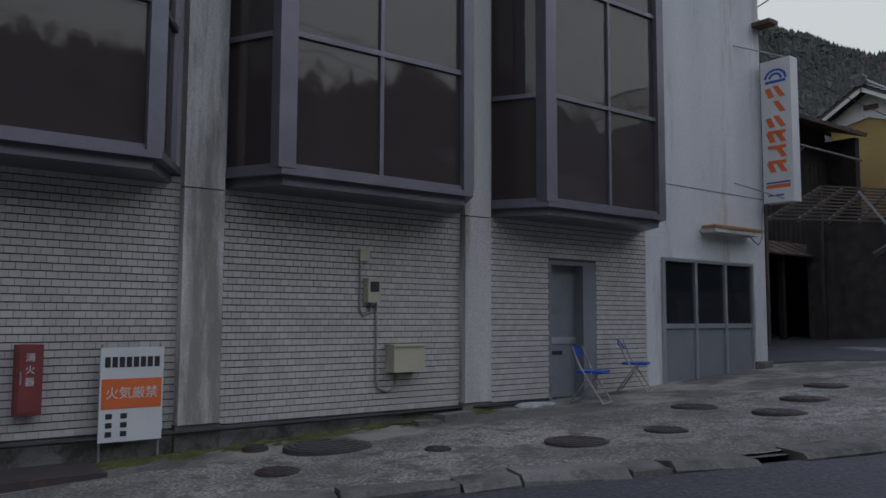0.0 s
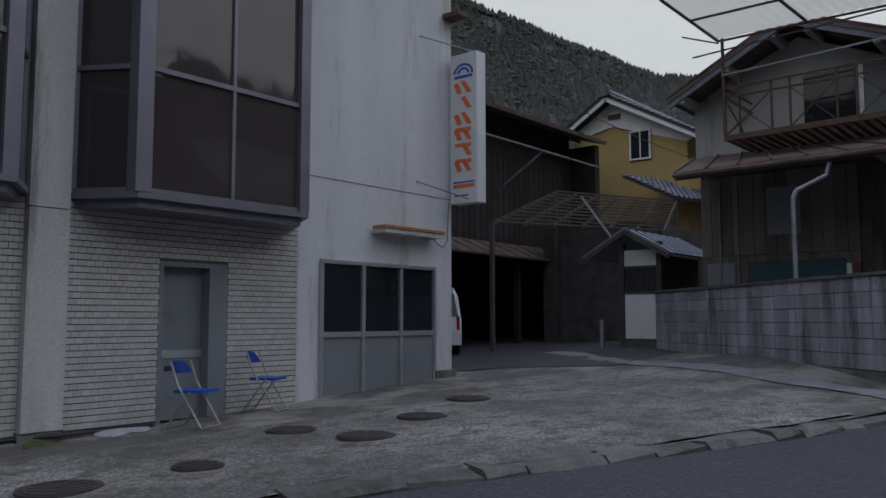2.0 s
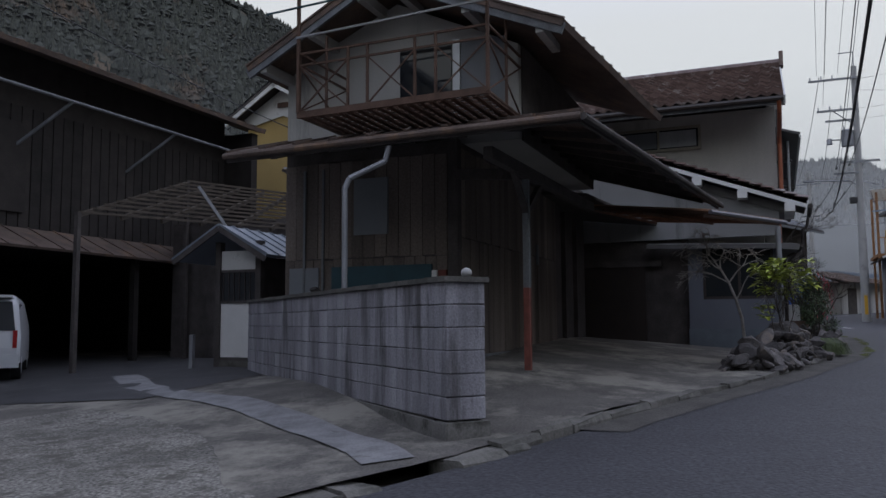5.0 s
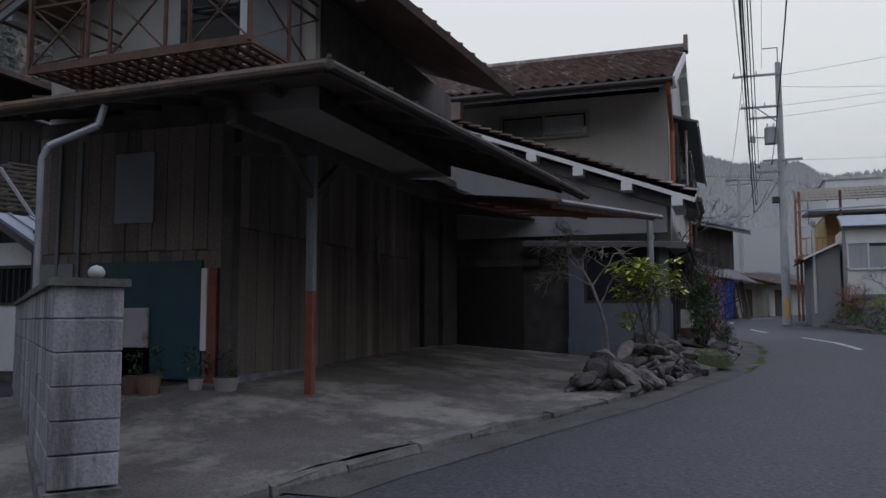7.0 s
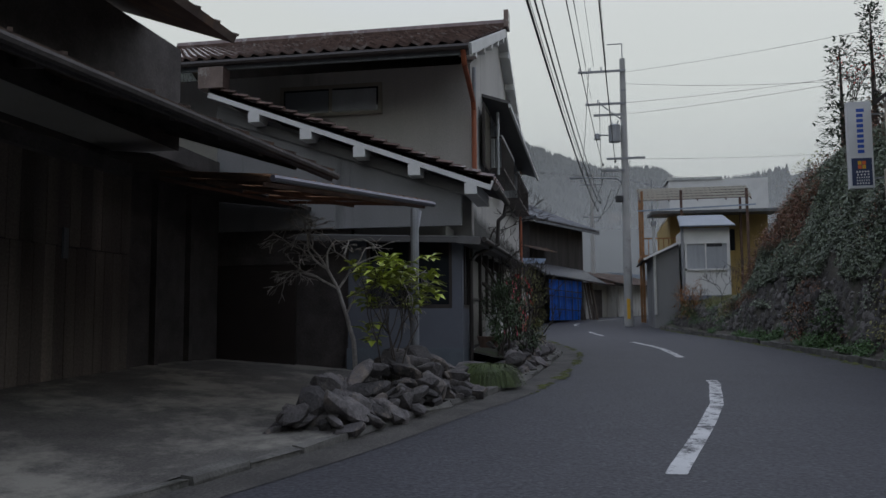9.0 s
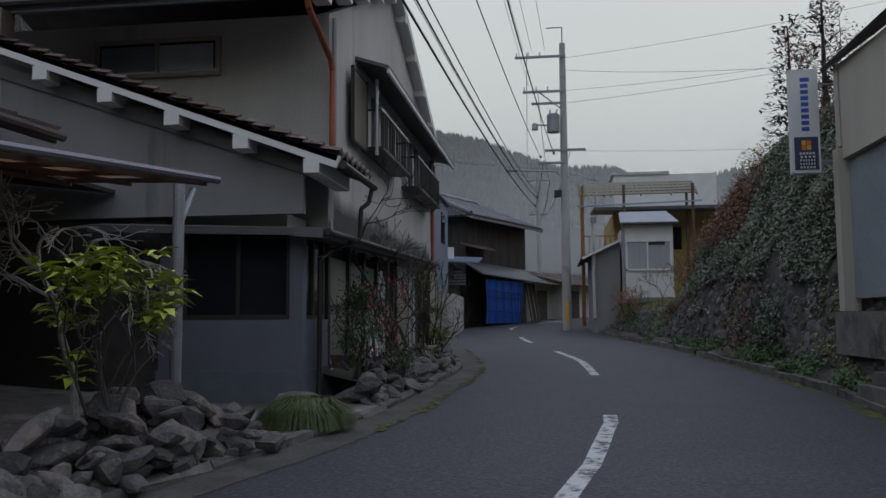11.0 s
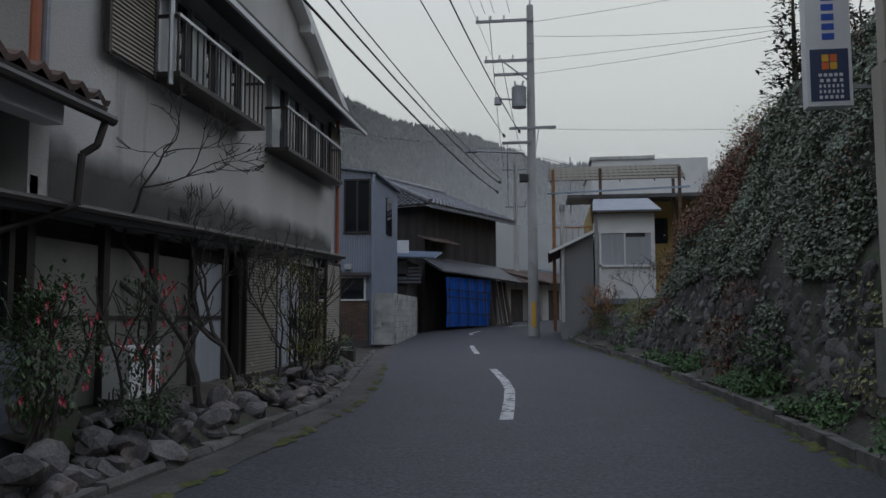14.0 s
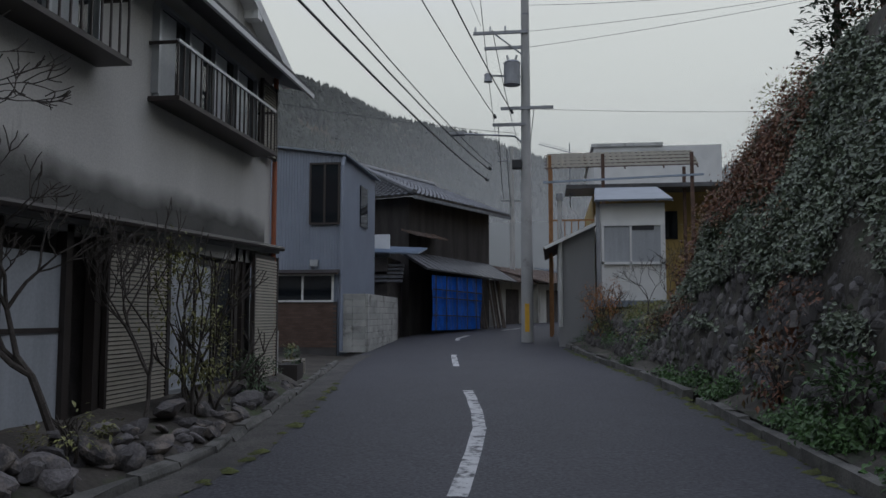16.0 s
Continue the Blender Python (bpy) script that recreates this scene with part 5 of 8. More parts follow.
part("eave_board", barm((27.42, -2.3, 6.84), (27.42, 6.8, 6.84), 0.05, 0.2), GREYWOOD, c)
part("gutter", pipe(bmesh.new(), [(27.33, -2.3, 6.86), (27.33, 6.8, 6.86)], 0.06), BROWNFRAME, c)
part("downpipe", pipe(bmesh.new(), [(27.35, -2.2, 6.82), (27.5, -2.2, 6.6), (28.7, -2.18, 6.25), (28.82, -2.18, 6.1), (28.82, -2.18, 4.75)], 0.05), COPPER, c, "orange-brown downpipe")
part("downpipe", pipe(bmesh.new(), [(29.0, CY - 0.06, 7.0), (29.0, CY - 0.06, 4.7)], 0.04), STEEL, c)
part("downpipe", pipe(bmesh.new(), [(39.62, CY - 0.06, 7.0), (39.62, CY - 0.06, 1.2)], 0.045), COPPER, c, "orange-brown downpipe")
# strip window in the side wall
wd = part("window", boxm(28.86, 28.9, -0.25, 1.75, 6.2, 6.7), DARKGLASS, c, "narrow strip window with a curtain and a grey reflecting pane")
part("curtain", boxm(28.85, 28.862, -0.2, 0.72, 6.24, 6.66), CURTAIN, wd)
# this second panel is no cloth: its grey imitates the reflection in the pane
part("curtain", boxm(28.852, 28.862, 0.8, 1.72, 6.24, 6.66), GREYPANEL, wd)
fm = bmesh.new()
for y0, y1, z0, z1 in ((-0.32, 1.82, 6.13, 6.2), (-0.32, 1.82, 6.7, 6.77), (-0.32, -0.25, 6.2, 6.7), (1.75, 1.82, 6.2, 6.7), (0.72, 0.78, 6.2, 6.7)):
    box(fm, 28.82, 28.9, y0, y1, z0, z1)
part("window_frame", fm, LOUVRE, wd)

# lean-to roof with white stepped barge board
tile_roof(c, (27.25, -2.7, 4.42), (29.2, -2.7, 4.42), (27.25, 2.6, 6.36), (29.2, 2.6, 6.36), BROWNTILE, name="lower_roof")
part("barge_board", barm((27.28, -2.7, 4.33), (27.28, 2.6, 6.27), 0.06, 0.17), WHITE, c, "white barge board with stepped ends")
for t in (0.07, 0.26, 0.45, 0.64, 0.83):
    y, z = -2.7 + 5.3 * t, 4.2 + 1.94 * t
    part("purlin_end", boxm(27.24, 28.9, y - 0.11, y + 0.11, z - 0.14, z + 0.06), WHITE, c)
# grey plaster in shadow: the shade under the verge is put into its colour
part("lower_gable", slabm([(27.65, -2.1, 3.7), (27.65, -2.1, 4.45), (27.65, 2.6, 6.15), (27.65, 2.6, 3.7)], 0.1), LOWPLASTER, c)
part("band", slabm([(27.6, -2.2, 4.22), (27.6, -2.2, 4.42), (27.6, 2.6, 6.05), (27.6, 2.6, 5.85)], 0.04), CANOPY, c)
part("ridge_end", boxm(27.2, 27.5, 2.3, 2.8, 6.35, 6.75), BROWNTILE, c, bevel=0.06)
part("gutter", pipe(bmesh.new(), [(27.3, -2.76, 4.3), (29.15, -2.78, 4.28)], 0.055), BROWNFRAME, c)
part("downpipe", pipe(bmesh.new(), [(29.05, -2.76, 4.24), (29.0, -2.72, 4.02), (28.92, -2.62, 3.92), (28.9, -2.6, 3.45), (28.6, -2.25, 3.25), (28.2, -2.18, 3.1), (28.2, -2.18, 1.1)], 0.036), BROWNFRAME, c, "grey-brown downpipe with elbows")

# ground floor annex in blue-grey
part("annex_wall", boxm(27.6, 27.75, CY + 0.17, -0.02, 0.6, 2.22), PLINTH, c, "blue-grey painted lower wall")
part("annex_wall", boxm(27.76, 29.0, CY, CY + 0.17, 0.6, 2.22), PLINTH, c, "blue-grey painted lower wall")
part("annex_post", boxm(27.585, 27.76, CY - 0.015, CY + 0.17, 1.52, 3.5), PLINTH, c)
part("annex_wall", boxm(27.6, 27.75, -0.35, -0.02, 2.22, 3.5), PLINTH, c)
part("dado", boxm(27.575, 28.9, CY - 0.02, 0.0, 0.6, 1.52), mat("dim blue cement dado", (0.13, 0.15, 0.17), 0.9, 0.15, 3, 50, 0.3), c)
wd = part("window", boxm(27.66, 27.69, CY + 0.2, -0.35, 2.25, 3.45), DARKGLASS, c)
fm = bmesh.new()
for y0, y1, z0, z1 in ((CY + 0.17, -0.35, 2.22, 2.29), (CY + 0.17, -0.35, 3.42, 3.5), (-1.2, -1.14, 2.29, 3.42), (CY + 0.17, CY + 0.23, 2.29, 3.42), (-0.41, -0.35, 2.29, 3.42)):
    box(fm, 27.62, 27.72, y0, y1, z0, z1)
part("window_frame", fm, BROWNFRAME, wd)
part("side_window", boxm(27.8, 28.75, CY + 0.06, CY + 0.09, 2.25, 3.45), DARKGLASS, c)
fm = bmesh.new()
for x0, x1, z0, z1 in ((27.76, 28.8, 2.22, 2.29), (27.76, 28.8, 3.4, 3.48), (28.2, 28.26, 2.29, 3.4), (28.72, 28.8, 2.29, 3.4)):
    box(fm, x0, x1, CY + 0.02, CY + 0.12, z0, z1)
part("window_frame", fm, BROWNFRAME, c)
# porch behind the carport; its black wall colour carries the carport's shade
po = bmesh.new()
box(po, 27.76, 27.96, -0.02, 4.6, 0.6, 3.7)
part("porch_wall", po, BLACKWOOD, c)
part("porch_door", boxm(27.62, 27.7, 1.0, 2.9, 0.98, 3.05), BROWNFRAME, c, "dark sliding porch door")
part("lintel", boxm(27.6, 27.7, 0.6, 4.6, 3.05, 3.2), BLACKWOOD, c)

# long canopy over the ground floor
can = bmesh.new()
n = 24
slab(can, [(27.25, -2.5, 3.44), (39.76, -2.24, 3.8), (39.76, CY, 3.82), (27.25, CY, 3.47)], 0.13)
slab(can, [(27.25, -2.5, 3.44), (27.62, -2.3, 3.5), (27.62, 0.9, 3.62), (27.25, 0.9, 3.56)], 0.1)
part("canopy", can, CANOPY, c, "long thin grey canopy")
part("gutter", pipe(bmesh.new(), [(27.3, -2.55, 3.4), (39.76, -2.29, 3.76)], 0.045), BROWNFRAME, c)
part("dark_band", gridm(span(29.2, 39.3, 0.15), [0, 0.3, 0.6, 0.85, 1], lambda x, v: (x, CY - 0.006 * (1 - v ** 8) - 0.002, lerp(x, (29, 39.6), (3.55, 3.84)) + v * lerp(x, (29, 39.6), (0.85, 0.6)))), DARKBAND, c, "dark band over the canopy, fading upwards")


def louvre(parent, x0, x1, z0, z1, y, label="beige louvred shutter"):
    sh = part("shutter", boxm(x0, x1, y, y + 0.03, z0, z1), BROWNFRAME, parent, label)
    n = int((z1 - z0 - 0.08) / 0.05)
    me = None
    for i in range(n):
        if me is None:
            bm = boxm(0, x1 - x0 - 0.1, -0.02, 0, 0, 0.036)
            for v_ in bm.verts:
                if v_.co.z > 0.01:
                    v_.co.y += 0.014
            me = bpy.data.meshes.new("slat")
            bm.to_mesh(me)
            bm.free()
            me.materials.append(LOUVRE)
        ob = new("slat", me)
        ob.parent = sh
        ob.matrix_local = pose(x0 + 0.05, y - 0.003, z0 + 0.04 + i * 0.05)
    part("stile", boxm(x0, x0 + 0.05, y - 0.03, y, z0, z1), BROWNFRAME, sh)
    part("stile", boxm(x1 - 0.05, x1, y - 0.03, y, z0, z1), BROWNFRAME, sh)


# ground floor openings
# black sheet before the plaster core stands in for the unlit rooms
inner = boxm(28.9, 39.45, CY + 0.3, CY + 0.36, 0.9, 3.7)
part("dark_backing", inner, BLACKWOOD, c)
part("sill_wall", boxm(28.95, 39.6, CY + 0.0, CY + 0.34, 0.6, 1.45), GREYPLASTER, c)
for x in (29.0, 30.3, 31.4, 32.5, 33.6, 34.15, 35.82, 38.1, 38.4, 39.6):
    part("post", boxm(x - 0.06, x + 0.06, CY - 0.0, CY + 0.12, 1.4, 3.75), BROWNFRAME, c)
DIMPANEL = mat("dim beige sliding panel", (0.2, 0.19, 0.165), 0.5, 0.15, 2, 40, 0.05, streak=True)
for x0, x1 in ((29.1, 30.22), (30.36, 31.34), (31.46, 32.44), (32.56, 33.54)):
    dr = part("glass_door", boxm(x0, x1, CY + 0.06, CY + 0.08, 1.5, 3.2), CURTAIN if x0 > 32 else DIMPANEL, c, "pale frosted sliding glass" if x0 > 32 else "dim beige sliding panel")
    part("rail", boxm(x0, x1, CY + 0.04, CY + 0.1, 2.4, 2.45), BROWNFRAME, dr)
    part("rail", boxm(x0, x1, CY + 0.04, CY + 0.1, 1.44, 1.52), BROWNFRAME, dr)
louvre(c, 34.25, 35.74, 1.5, 3.5, CY - 0.02)
for k, (x0, x1) in enumerate(((35.9, 36.58), (36.64, 37.28), (37.34, 38.02))):
    dr = part("window", boxm(x0, x1, CY + 0.05, CY + 0.07, 1.6, 3.3), CURTAIN if k < 2 else DARKGLASS, c)
    fm = bmesh.new()
    for a0, a1, z0, z1 in ((x0, x1, 1.52, 1.6), (x0, x1, 3.3, 3.38), (x0, x0 + 0.05, 1.6, 3.3), (x1 - 0.05, x1, 1.6, 3.3)):
        box(fm, a0, a1, CY + 0.02, CY + 0.1, z0, z1)
    part("window_frame", fm, BROWNFRAME if k else ALU, dr)
louvre(c, 38.55, 39.72, 1.5, 3.6, CY - 0.1)
part("pillar", boxm(39.62, 40.0, CY - 0.05, CY + 0.3, 0.8, 2.3), PILLAR, c, bevel=0.02)


def upper_window(x0, x1, z0, z1, leaves, shut):
    w_ = part("upper_window", boxm(x0, x1, CY - 0.03, CY - 0.01, z0, z1), DARKGLASS, c, "window with an iron balustrade")
    fm = bmesh.new()
    n_ = leaves
    for i in range(n_ + 1):
        x = x0 + (x1 - x0) * i / n_
        box(fm, x - 0.03, x + 0.03, CY - 0.1, CY, z0, z1)
    box(fm, x0, x1, CY - 0.1, CY, z0 - 0.05, z0)
    box(fm, x0, x1, CY - 0.1, CY, z1, z1 + 0.05)
    part("window_frame", fm, ALU, w_)
    for i in range(n_):
        xa, xb = x0 + (x1 - x0) * i / n_ + 0.05, x0 + (x1 - x0) * (i + 0.62) / n_
        part("curtain", boxm(xa, xb, CY - 0.045, CY - 0.032, z0 + 0.02, z1 - 0.03), CURTAIN, w_)
    rl = part("balustrade", boxm(x0 - 0.1, x1 + 0.1, CY - 0.4, CY - 0.36, z0 + 0.62, z0 + 0.66), ALU, w_, "iron balustrade with a pale rail")
    part("floor_bar", boxm(x0 - 0.1, x1 + 0.1, CY - 0.42, CY, z0 - 0.12, z0 - 0.06), BROWNFRAME, rl)
    nb = int((x1 - x0) / 0.16)
    for i in range(nb + 1):
        x = x0 - 0.08 + (x1 - x0 + 0.16) * i / nb
        part("baluster", boxm(x - 0.01, x + 0.01, CY - 0.39, CY - 0.37, z0 - 0.06, z0 + 0.62), BROWNFRAME, rl)
    for x in (x0 - 0.09, x1 + 0.09):
        part("side_rail", boxm(x - 0.015, x + 0.015, CY - 0.38, CY, z0 + 0.6, z0 + 0.64), BROWNFRAME, rl)


upper_window(31.15, 33.85, 5.42, 6.5, 3, None)
louvre(c, 29.95, 31.0, 5.25, 6.55, CY - 0.12)
upper_window(35.2, 38.6, 5.35, 6.5, 4, None)
louvre(c, 38.75, 39.5, 5.3, 6.6, CY - 0.12)
part("hood", slabm([(30.6, CY - 0.62, 6.72), (40.1, CY - 0.62, 6.72), (40.1, CY, 6.92), (30.6, CY, 6.92)], 0.06), CANOPY, c, "thin metal hood over the windows")
part("hood_board", boxm(30.6, 40.1, CY - 0.63, CY - 0.58, 6.58, 6.66), WHITE, c)
part("conduit", pipe(bmesh.new(), [(31.05, CY - 0.3, 6.6), (31.05, CY - 0.3, 5.2)], 0.035), ALU, c)
part("outdoor_unit", boxm(30.1, 30.75, -2.5, -2.2, 1.58, 2.12), WHITE, c, "white air conditioner unit", bevel=0.02)

# ---- stones and plants before the houses ----
STONES = []
for k in range(9):
    bm = bmesh.new()
    bmesh.ops.create_icosphere(bm, subdivisions=2, radius=0.5)
    cuts = [(Vector((random.Random(k * 31 + q).uniform(-1, 1), random.Random(k * 37 + q).uniform(-1, 1), random.Random(k * 41 + q).uniform(-1, 1))).normalized(), random.Random(k * 43 + q).uniform(0.26, 0.4)) for q in range(9)]
    sx, sy, sz = random.Random(k).uniform(0.8, 1.3), random.Random(k + 50).uniform(0.7, 1.0), random.Random(k + 90).uniform(0.5, 0.8)
    for v in bm.verts:
        p = v.co.copy()
        f = 1 + 0.32 * noise.noise(p * 1.7 + Vector((k * 7, 0, 0))) + 0.13 * noise.noise(p * 4.5 + Vector((0, k * 5, 0)))
        for nn, dd in cuts:
            over = p.dot(nn) - dd
            if over > 0:
                p -= nn * over
        v.co = Vector((p.x * sx, p.y * sy, p.z * sz)) * (1 + 0.35 * (f - 1)) * 1.2
    me = bpy.data.meshes.new("stone")
    bm.to_mesh(me)
    bm.free()
    me.materials.append(STONE)
    STONES.append(me)


def stone(parent, x, y, z, s, r):
    ob = new("stone", r.choice(STONES))
    ob.parent = parent
    ob.matrix_local = pose(x, y, z, r.uniform(-35, 35), r.uniform(-35, 35), r.uniform(0, 360)) @ Matrix.Diagonal((s * r.uniform(0.8, 1.3), s * r.uniform(0.75, 1.1), s * r.uniform(0.7, 1.1), 1))


r = random.Random(21)
pile = thing("stone_pile", "heaped rough grey and brown garden stones beside the road", "rockery")
for i in range(230):
    t = r.random()
    across = r.uniform(-0.42, 0.42)
    cx, cy = 21.25 + 3.3 * t, -1.52 - 0.87 * t + across
    top = lerp(t, (0, 0.2, 0.55, 0.85, 1), (0.3, 0.55, 0.74, 0.6, 0.3)) * max(0.15, 1 - (across / 0.55) ** 2)
    z = ground_z(cx, cy) + r.uniform(0.05, 1) * top
    stone(pile, cx, cy, z - 0.05, r.uniform(0.2, 0.44), r)
part("soil", gridm(span(21.2, 24.7, 0.2), [i / 8 for i in range(9)], lambda x, v: (x, -1.95 - 0.264 * (x - 21.25) + 0.86 * v, ground_z(x, -1.5) - 0.22 + 0.6 * math.sin(math.pi * v) * max(0, math.sin(math.pi * (x - 21.2) / 3.5)) ** 0.5)), SOIL, pile)
row = thing("stone_edging", "row of rough garden stones with soil along the house", "rockery")
for i in range(290):
    x = r.uniform(27.6, 39.8)
    y = left_edge(x) + 0.28 + abs(r.gauss(0, 0.3))
    if y > CY - 0.12:
        continue
    hgt = lerp(x, (27.6, 30, 34, 39.8), (0.55, 0.5, 0.4, 0.25))
    stone(row, x, y, road_z(x) - 0.03 + r.uniform(0.02, 1) * hgt * min(1, (y - left_edge(x)) / 0.6), r.uniform(0.13, 0.36) * lerp(x, (28, 39), (1.15, 0.8)), r)
part("soil", gridm(span(28.6, 40.2, 0.3), [0, 0.15, 0.4, 0.7, 1], lambda x, v: (x, left_edge(x) + 0.16 + (CY + 0.02 - left_edge(x) - 0.16) * v, road_z(x) + 0.02 + 0.4 * v ** 0.6 * lerp(x, (27.4, 30, 39), (0.7, 1, 0.7)) + 0.05 * noise.noise((x * 2, v * 3, 0)))), SOIL, row)
for x, y, z_, s_ in ((27.75, -2.75, 1.15, 0.5), (28.15, -3.05, 1.1, 0.38), (28.0, -2.95, 1.3, 0.4), (28.6, -3.2, 1.12, 0.4), (29.0, -3.12, 1.25, 0.36), (29.3, -3.3, 1.15, 0.38), (29.8, -3.2, 1.25, 0.34), (30.4, -3.3, 1.2, 0.36), (31.0, -3.2, 1.3, 0.34), (33.2, -3.3, 1.3, 0.4), (36.6, -2.9, 1.4, 0.42)):
    stone(row, x, y, z_ + 0.02, s_, r)
bl = thing("boulder", "large brown boulder beside the grass tuft", "boulder", (26.3, -2.35, 1.1))
stone(bl, 0, 0, 0.05, 0.75, r)

YLEAF = mat("yellow-green leaf", (0.36, 0.42, 0.06), 0.45, 0.25, 8, 60, 0.1, rand=0.35, island=True)
GLEAF = mat("green leaf", (0.06, 0.1, 0.038), 0.45, 0.3, 8, 60, 0.1, rand=0.4, island=True)
MIXLEAF = mat("olive leaf", (0.2, 0.2, 0.07), 0.5, 0.3, 8, 60, 0.1, (0.2, 0.1, 0.04), 0.2, rand=0.4, island=True)
BARK = mat("grey bark", (0.065, 0.055, 0.047), 0.9, 0.3, 10, 60, 0.5, (0.12, 0.11, 0.095), 0.2)
REDFL = mat("red petal", (0.5, 0.03, 0.035), 0.5, 0.2, 8, 60, 0.05)
PINKFL = mat("pink petal", (0.6, 0.07, 0.12), 0.5, 0.2, 8, 60, 0.05)
GRASS = mat("ornamental grass", (0.075, 0.105, 0.028), 0.6, 0.3, 8, 60, 0.1, (0.16, 0.14, 0.04), 0.1, rand=0.35, island=True)


def branches(bm, p, d, length, rad, depth, r, tips, spread=0.6, up=0.15):
    """A limb in short bent pieces that forks."""
    k = 3
    for i in range(k):
        d = (d + Vector((r.gauss(0, 0.2), r.gauss(0, 0.2), r.gauss(0, 0.12) + up * 0.3))).normalized()
        q = p + d * (length / k)
        rod(bm, p, q, rad * (1 - 0.25 * i / k), rad * (1 - 0.25 * (i + 1) / k), n=4 if rad < 0.02 else 7, cap=False)
        p = q
    if depth == 0:
        tips.append(p)
        return
    for i in range(r.choice((2, 3, 3))):
        nd = (d + Vector((r.gauss(0, spread), r.gauss(0, spread), r.gauss(0, spread * 0.7) + up))).normalized()
        branches(bm, p, nd, length * r.uniform(0.62, 0.9), max(0.0055, rad * 0.64), depth - 1, r, tips, spread, up)


PALEBARK = mat("pale lichened bark", (0.3, 0.28, 0.26), 0.9, 0.25, 10, 60, 0.4, (0.16, 0.15, 0.13), 0.3)


def bare_tree(x, y, z, d, length, rad, depth, seed, label, spread=0.6, up=0.15, name="tree", bark=None):
    r = random.Random(seed)
    t = thing(name, label, "tree", (x, y, z))
    bm, tips = bmesh.new(), []
    branches(bm, Vector((0, 0, -0.1)), Vector(d).normalized(), length, rad, depth, r, tips, spread, up)
    part("trunk", bm, bark or BARK, t)
    return t, tips


# leafy yellow-green shrub and the leaning bare tree in the pile
sh = thing("shrub", "yellow-green broad-leaved shrub growing from the stones", "shrub", (22.85, -2.03, 1.48))
bm = bmesh.new()
tips = []
for i in range(6):
    branches(bm, Vector((r.uniform(-0.1, 0.1), r.uniform(-0.06, 0.1), -0.25)), Vector((r.uniform(-0.3, 0.3), r.uniform(-0.35, 0.25), 1)), 0.62, 0.014, 2, r, tips, 0.38, 0.1)
part("trunk", bm, BARK, sh)
bm = bmesh.new()
whorls = [Vector((max(-0.4, min(0.4, p.x)), max(-0.5, min(0.36, p.y)), max(0.72, min(1.36, p.z)))) for p in tips]
whorls += [Vector((r.uniform(-0.25, 0.25), r.uniform(-0.55, 0.4), r.uniform(0.7, 1.35))) for i in range(12)]
whorls += [Vector((-0.1, 0.3, 0.42)), Vector((-0.12, 0.2, 0.5)), Vector((-0.05, 0.26, 0.3))]
for p in whorls[-48:]:
    for k in range(9):
        a_ = k * 0.7 + r.uniform(-0.2, 0.2)
        leaf_mesh(bm, p + Vector((r.gauss(0, 0.02), r.gauss(0, 0.02), r.gauss(0, 0.03))), Vector((math.cos(a_), math.sin(a_), r.uniform(-0.35, 0.5))), r.uniform(0.13, 0.23), r)
part("leaves", bm, YLEAF, sh)
# the bare tree leans back under the carport roof and spreads flat
bt = thing("tree", "leaning bare tree with pale twisted twigs by the stones", "tree", (23.4, -1.42, 1.3))
bm, tips = bmesh.new(), []
limb = [Vector(q_) for q_ in ((0, 0, -0.2), (0.02, 0.05, 0.45), (-0.03, 0.14, 0.8), (0.02, 0.26, 1.12), (0, 0.4, 1.38))]
for k, (p0, p1) in enumerate(zip(limb, limb[1:])):
    rod(bm, p0, p1, 0.034 - 0.004 * k, 0.03 - 0.004 * k, n=7, cap=False)
for at_, dr_, ln_ in ((2, (0.1, -0.5, 0.8), 0.5), (3, (0.15, -0.6, 0.75), 0.4), (4, (0, 0.75, 0.6), 0.34), (4, (-0.2, 0.1, 1), 0.3), (4, (0.2, 0.5, 0.5), 0.34), (3, (-0.3, 0.7, 0.5), 0.34)):
    branches(bm, limb[at_], Vector(dr_).normalized(), ln_, 0.019, 4, r, tips, 0.55, -0.12)
part("trunk", bm, PALEBARK, bt)


def tuft(x, y, z, rad, h, n, seed, label):
    r = random.Random(seed)
    bm = bmesh.new()
    for i in range(n):
        a_, rr = r.uniform(0, 6.28), rad * 0.35 * r.random() ** 0.5
        p = Vector((math.cos(a_) * rr, math.sin(a_) * rr, 0))
        a2 = a_ + r.gauss(0, 0.5)
        o = Vector((math.cos(a2), math.sin(a2), 0))
        reach, hh = rad * r.uniform(0.4, 1.0), h * r.uniform(0.7, 1.1)
        s_ = Vector((-o.y, o.x, 0)) * 0.006
        pts = [p, p + o * reach * 0.4 + Vector((0, 0, hh)), p + o * reach * 0.8 + Vector((0, 0, hh * 0.75)), p + o * reach + Vector((0, 0, hh * 0.15))]
        vs = [(bm.verts.new(q_ - s_ * (1 - 0.25 * k)), bm.verts.new(q_ + s_ * (1 - 0.25 * k))) for k, q_ in enumerate(pts)]
        for v0, v1 in zip(vs, vs[1:]):
            bm.faces.new((v0[0], v0[1], v1[1], v1[0]))
    m_ = part("grass_tuft", bm, GRASS)
    m_.matrix_world = pose(x, y, z)
    return tagged(m_, label, "grass", kind="stuff")


tuft(25.75, -2.75, 0.98, 0.5, 0.34, 2600, 3, "round tuft of drooping green ornamental grass by the kerb")

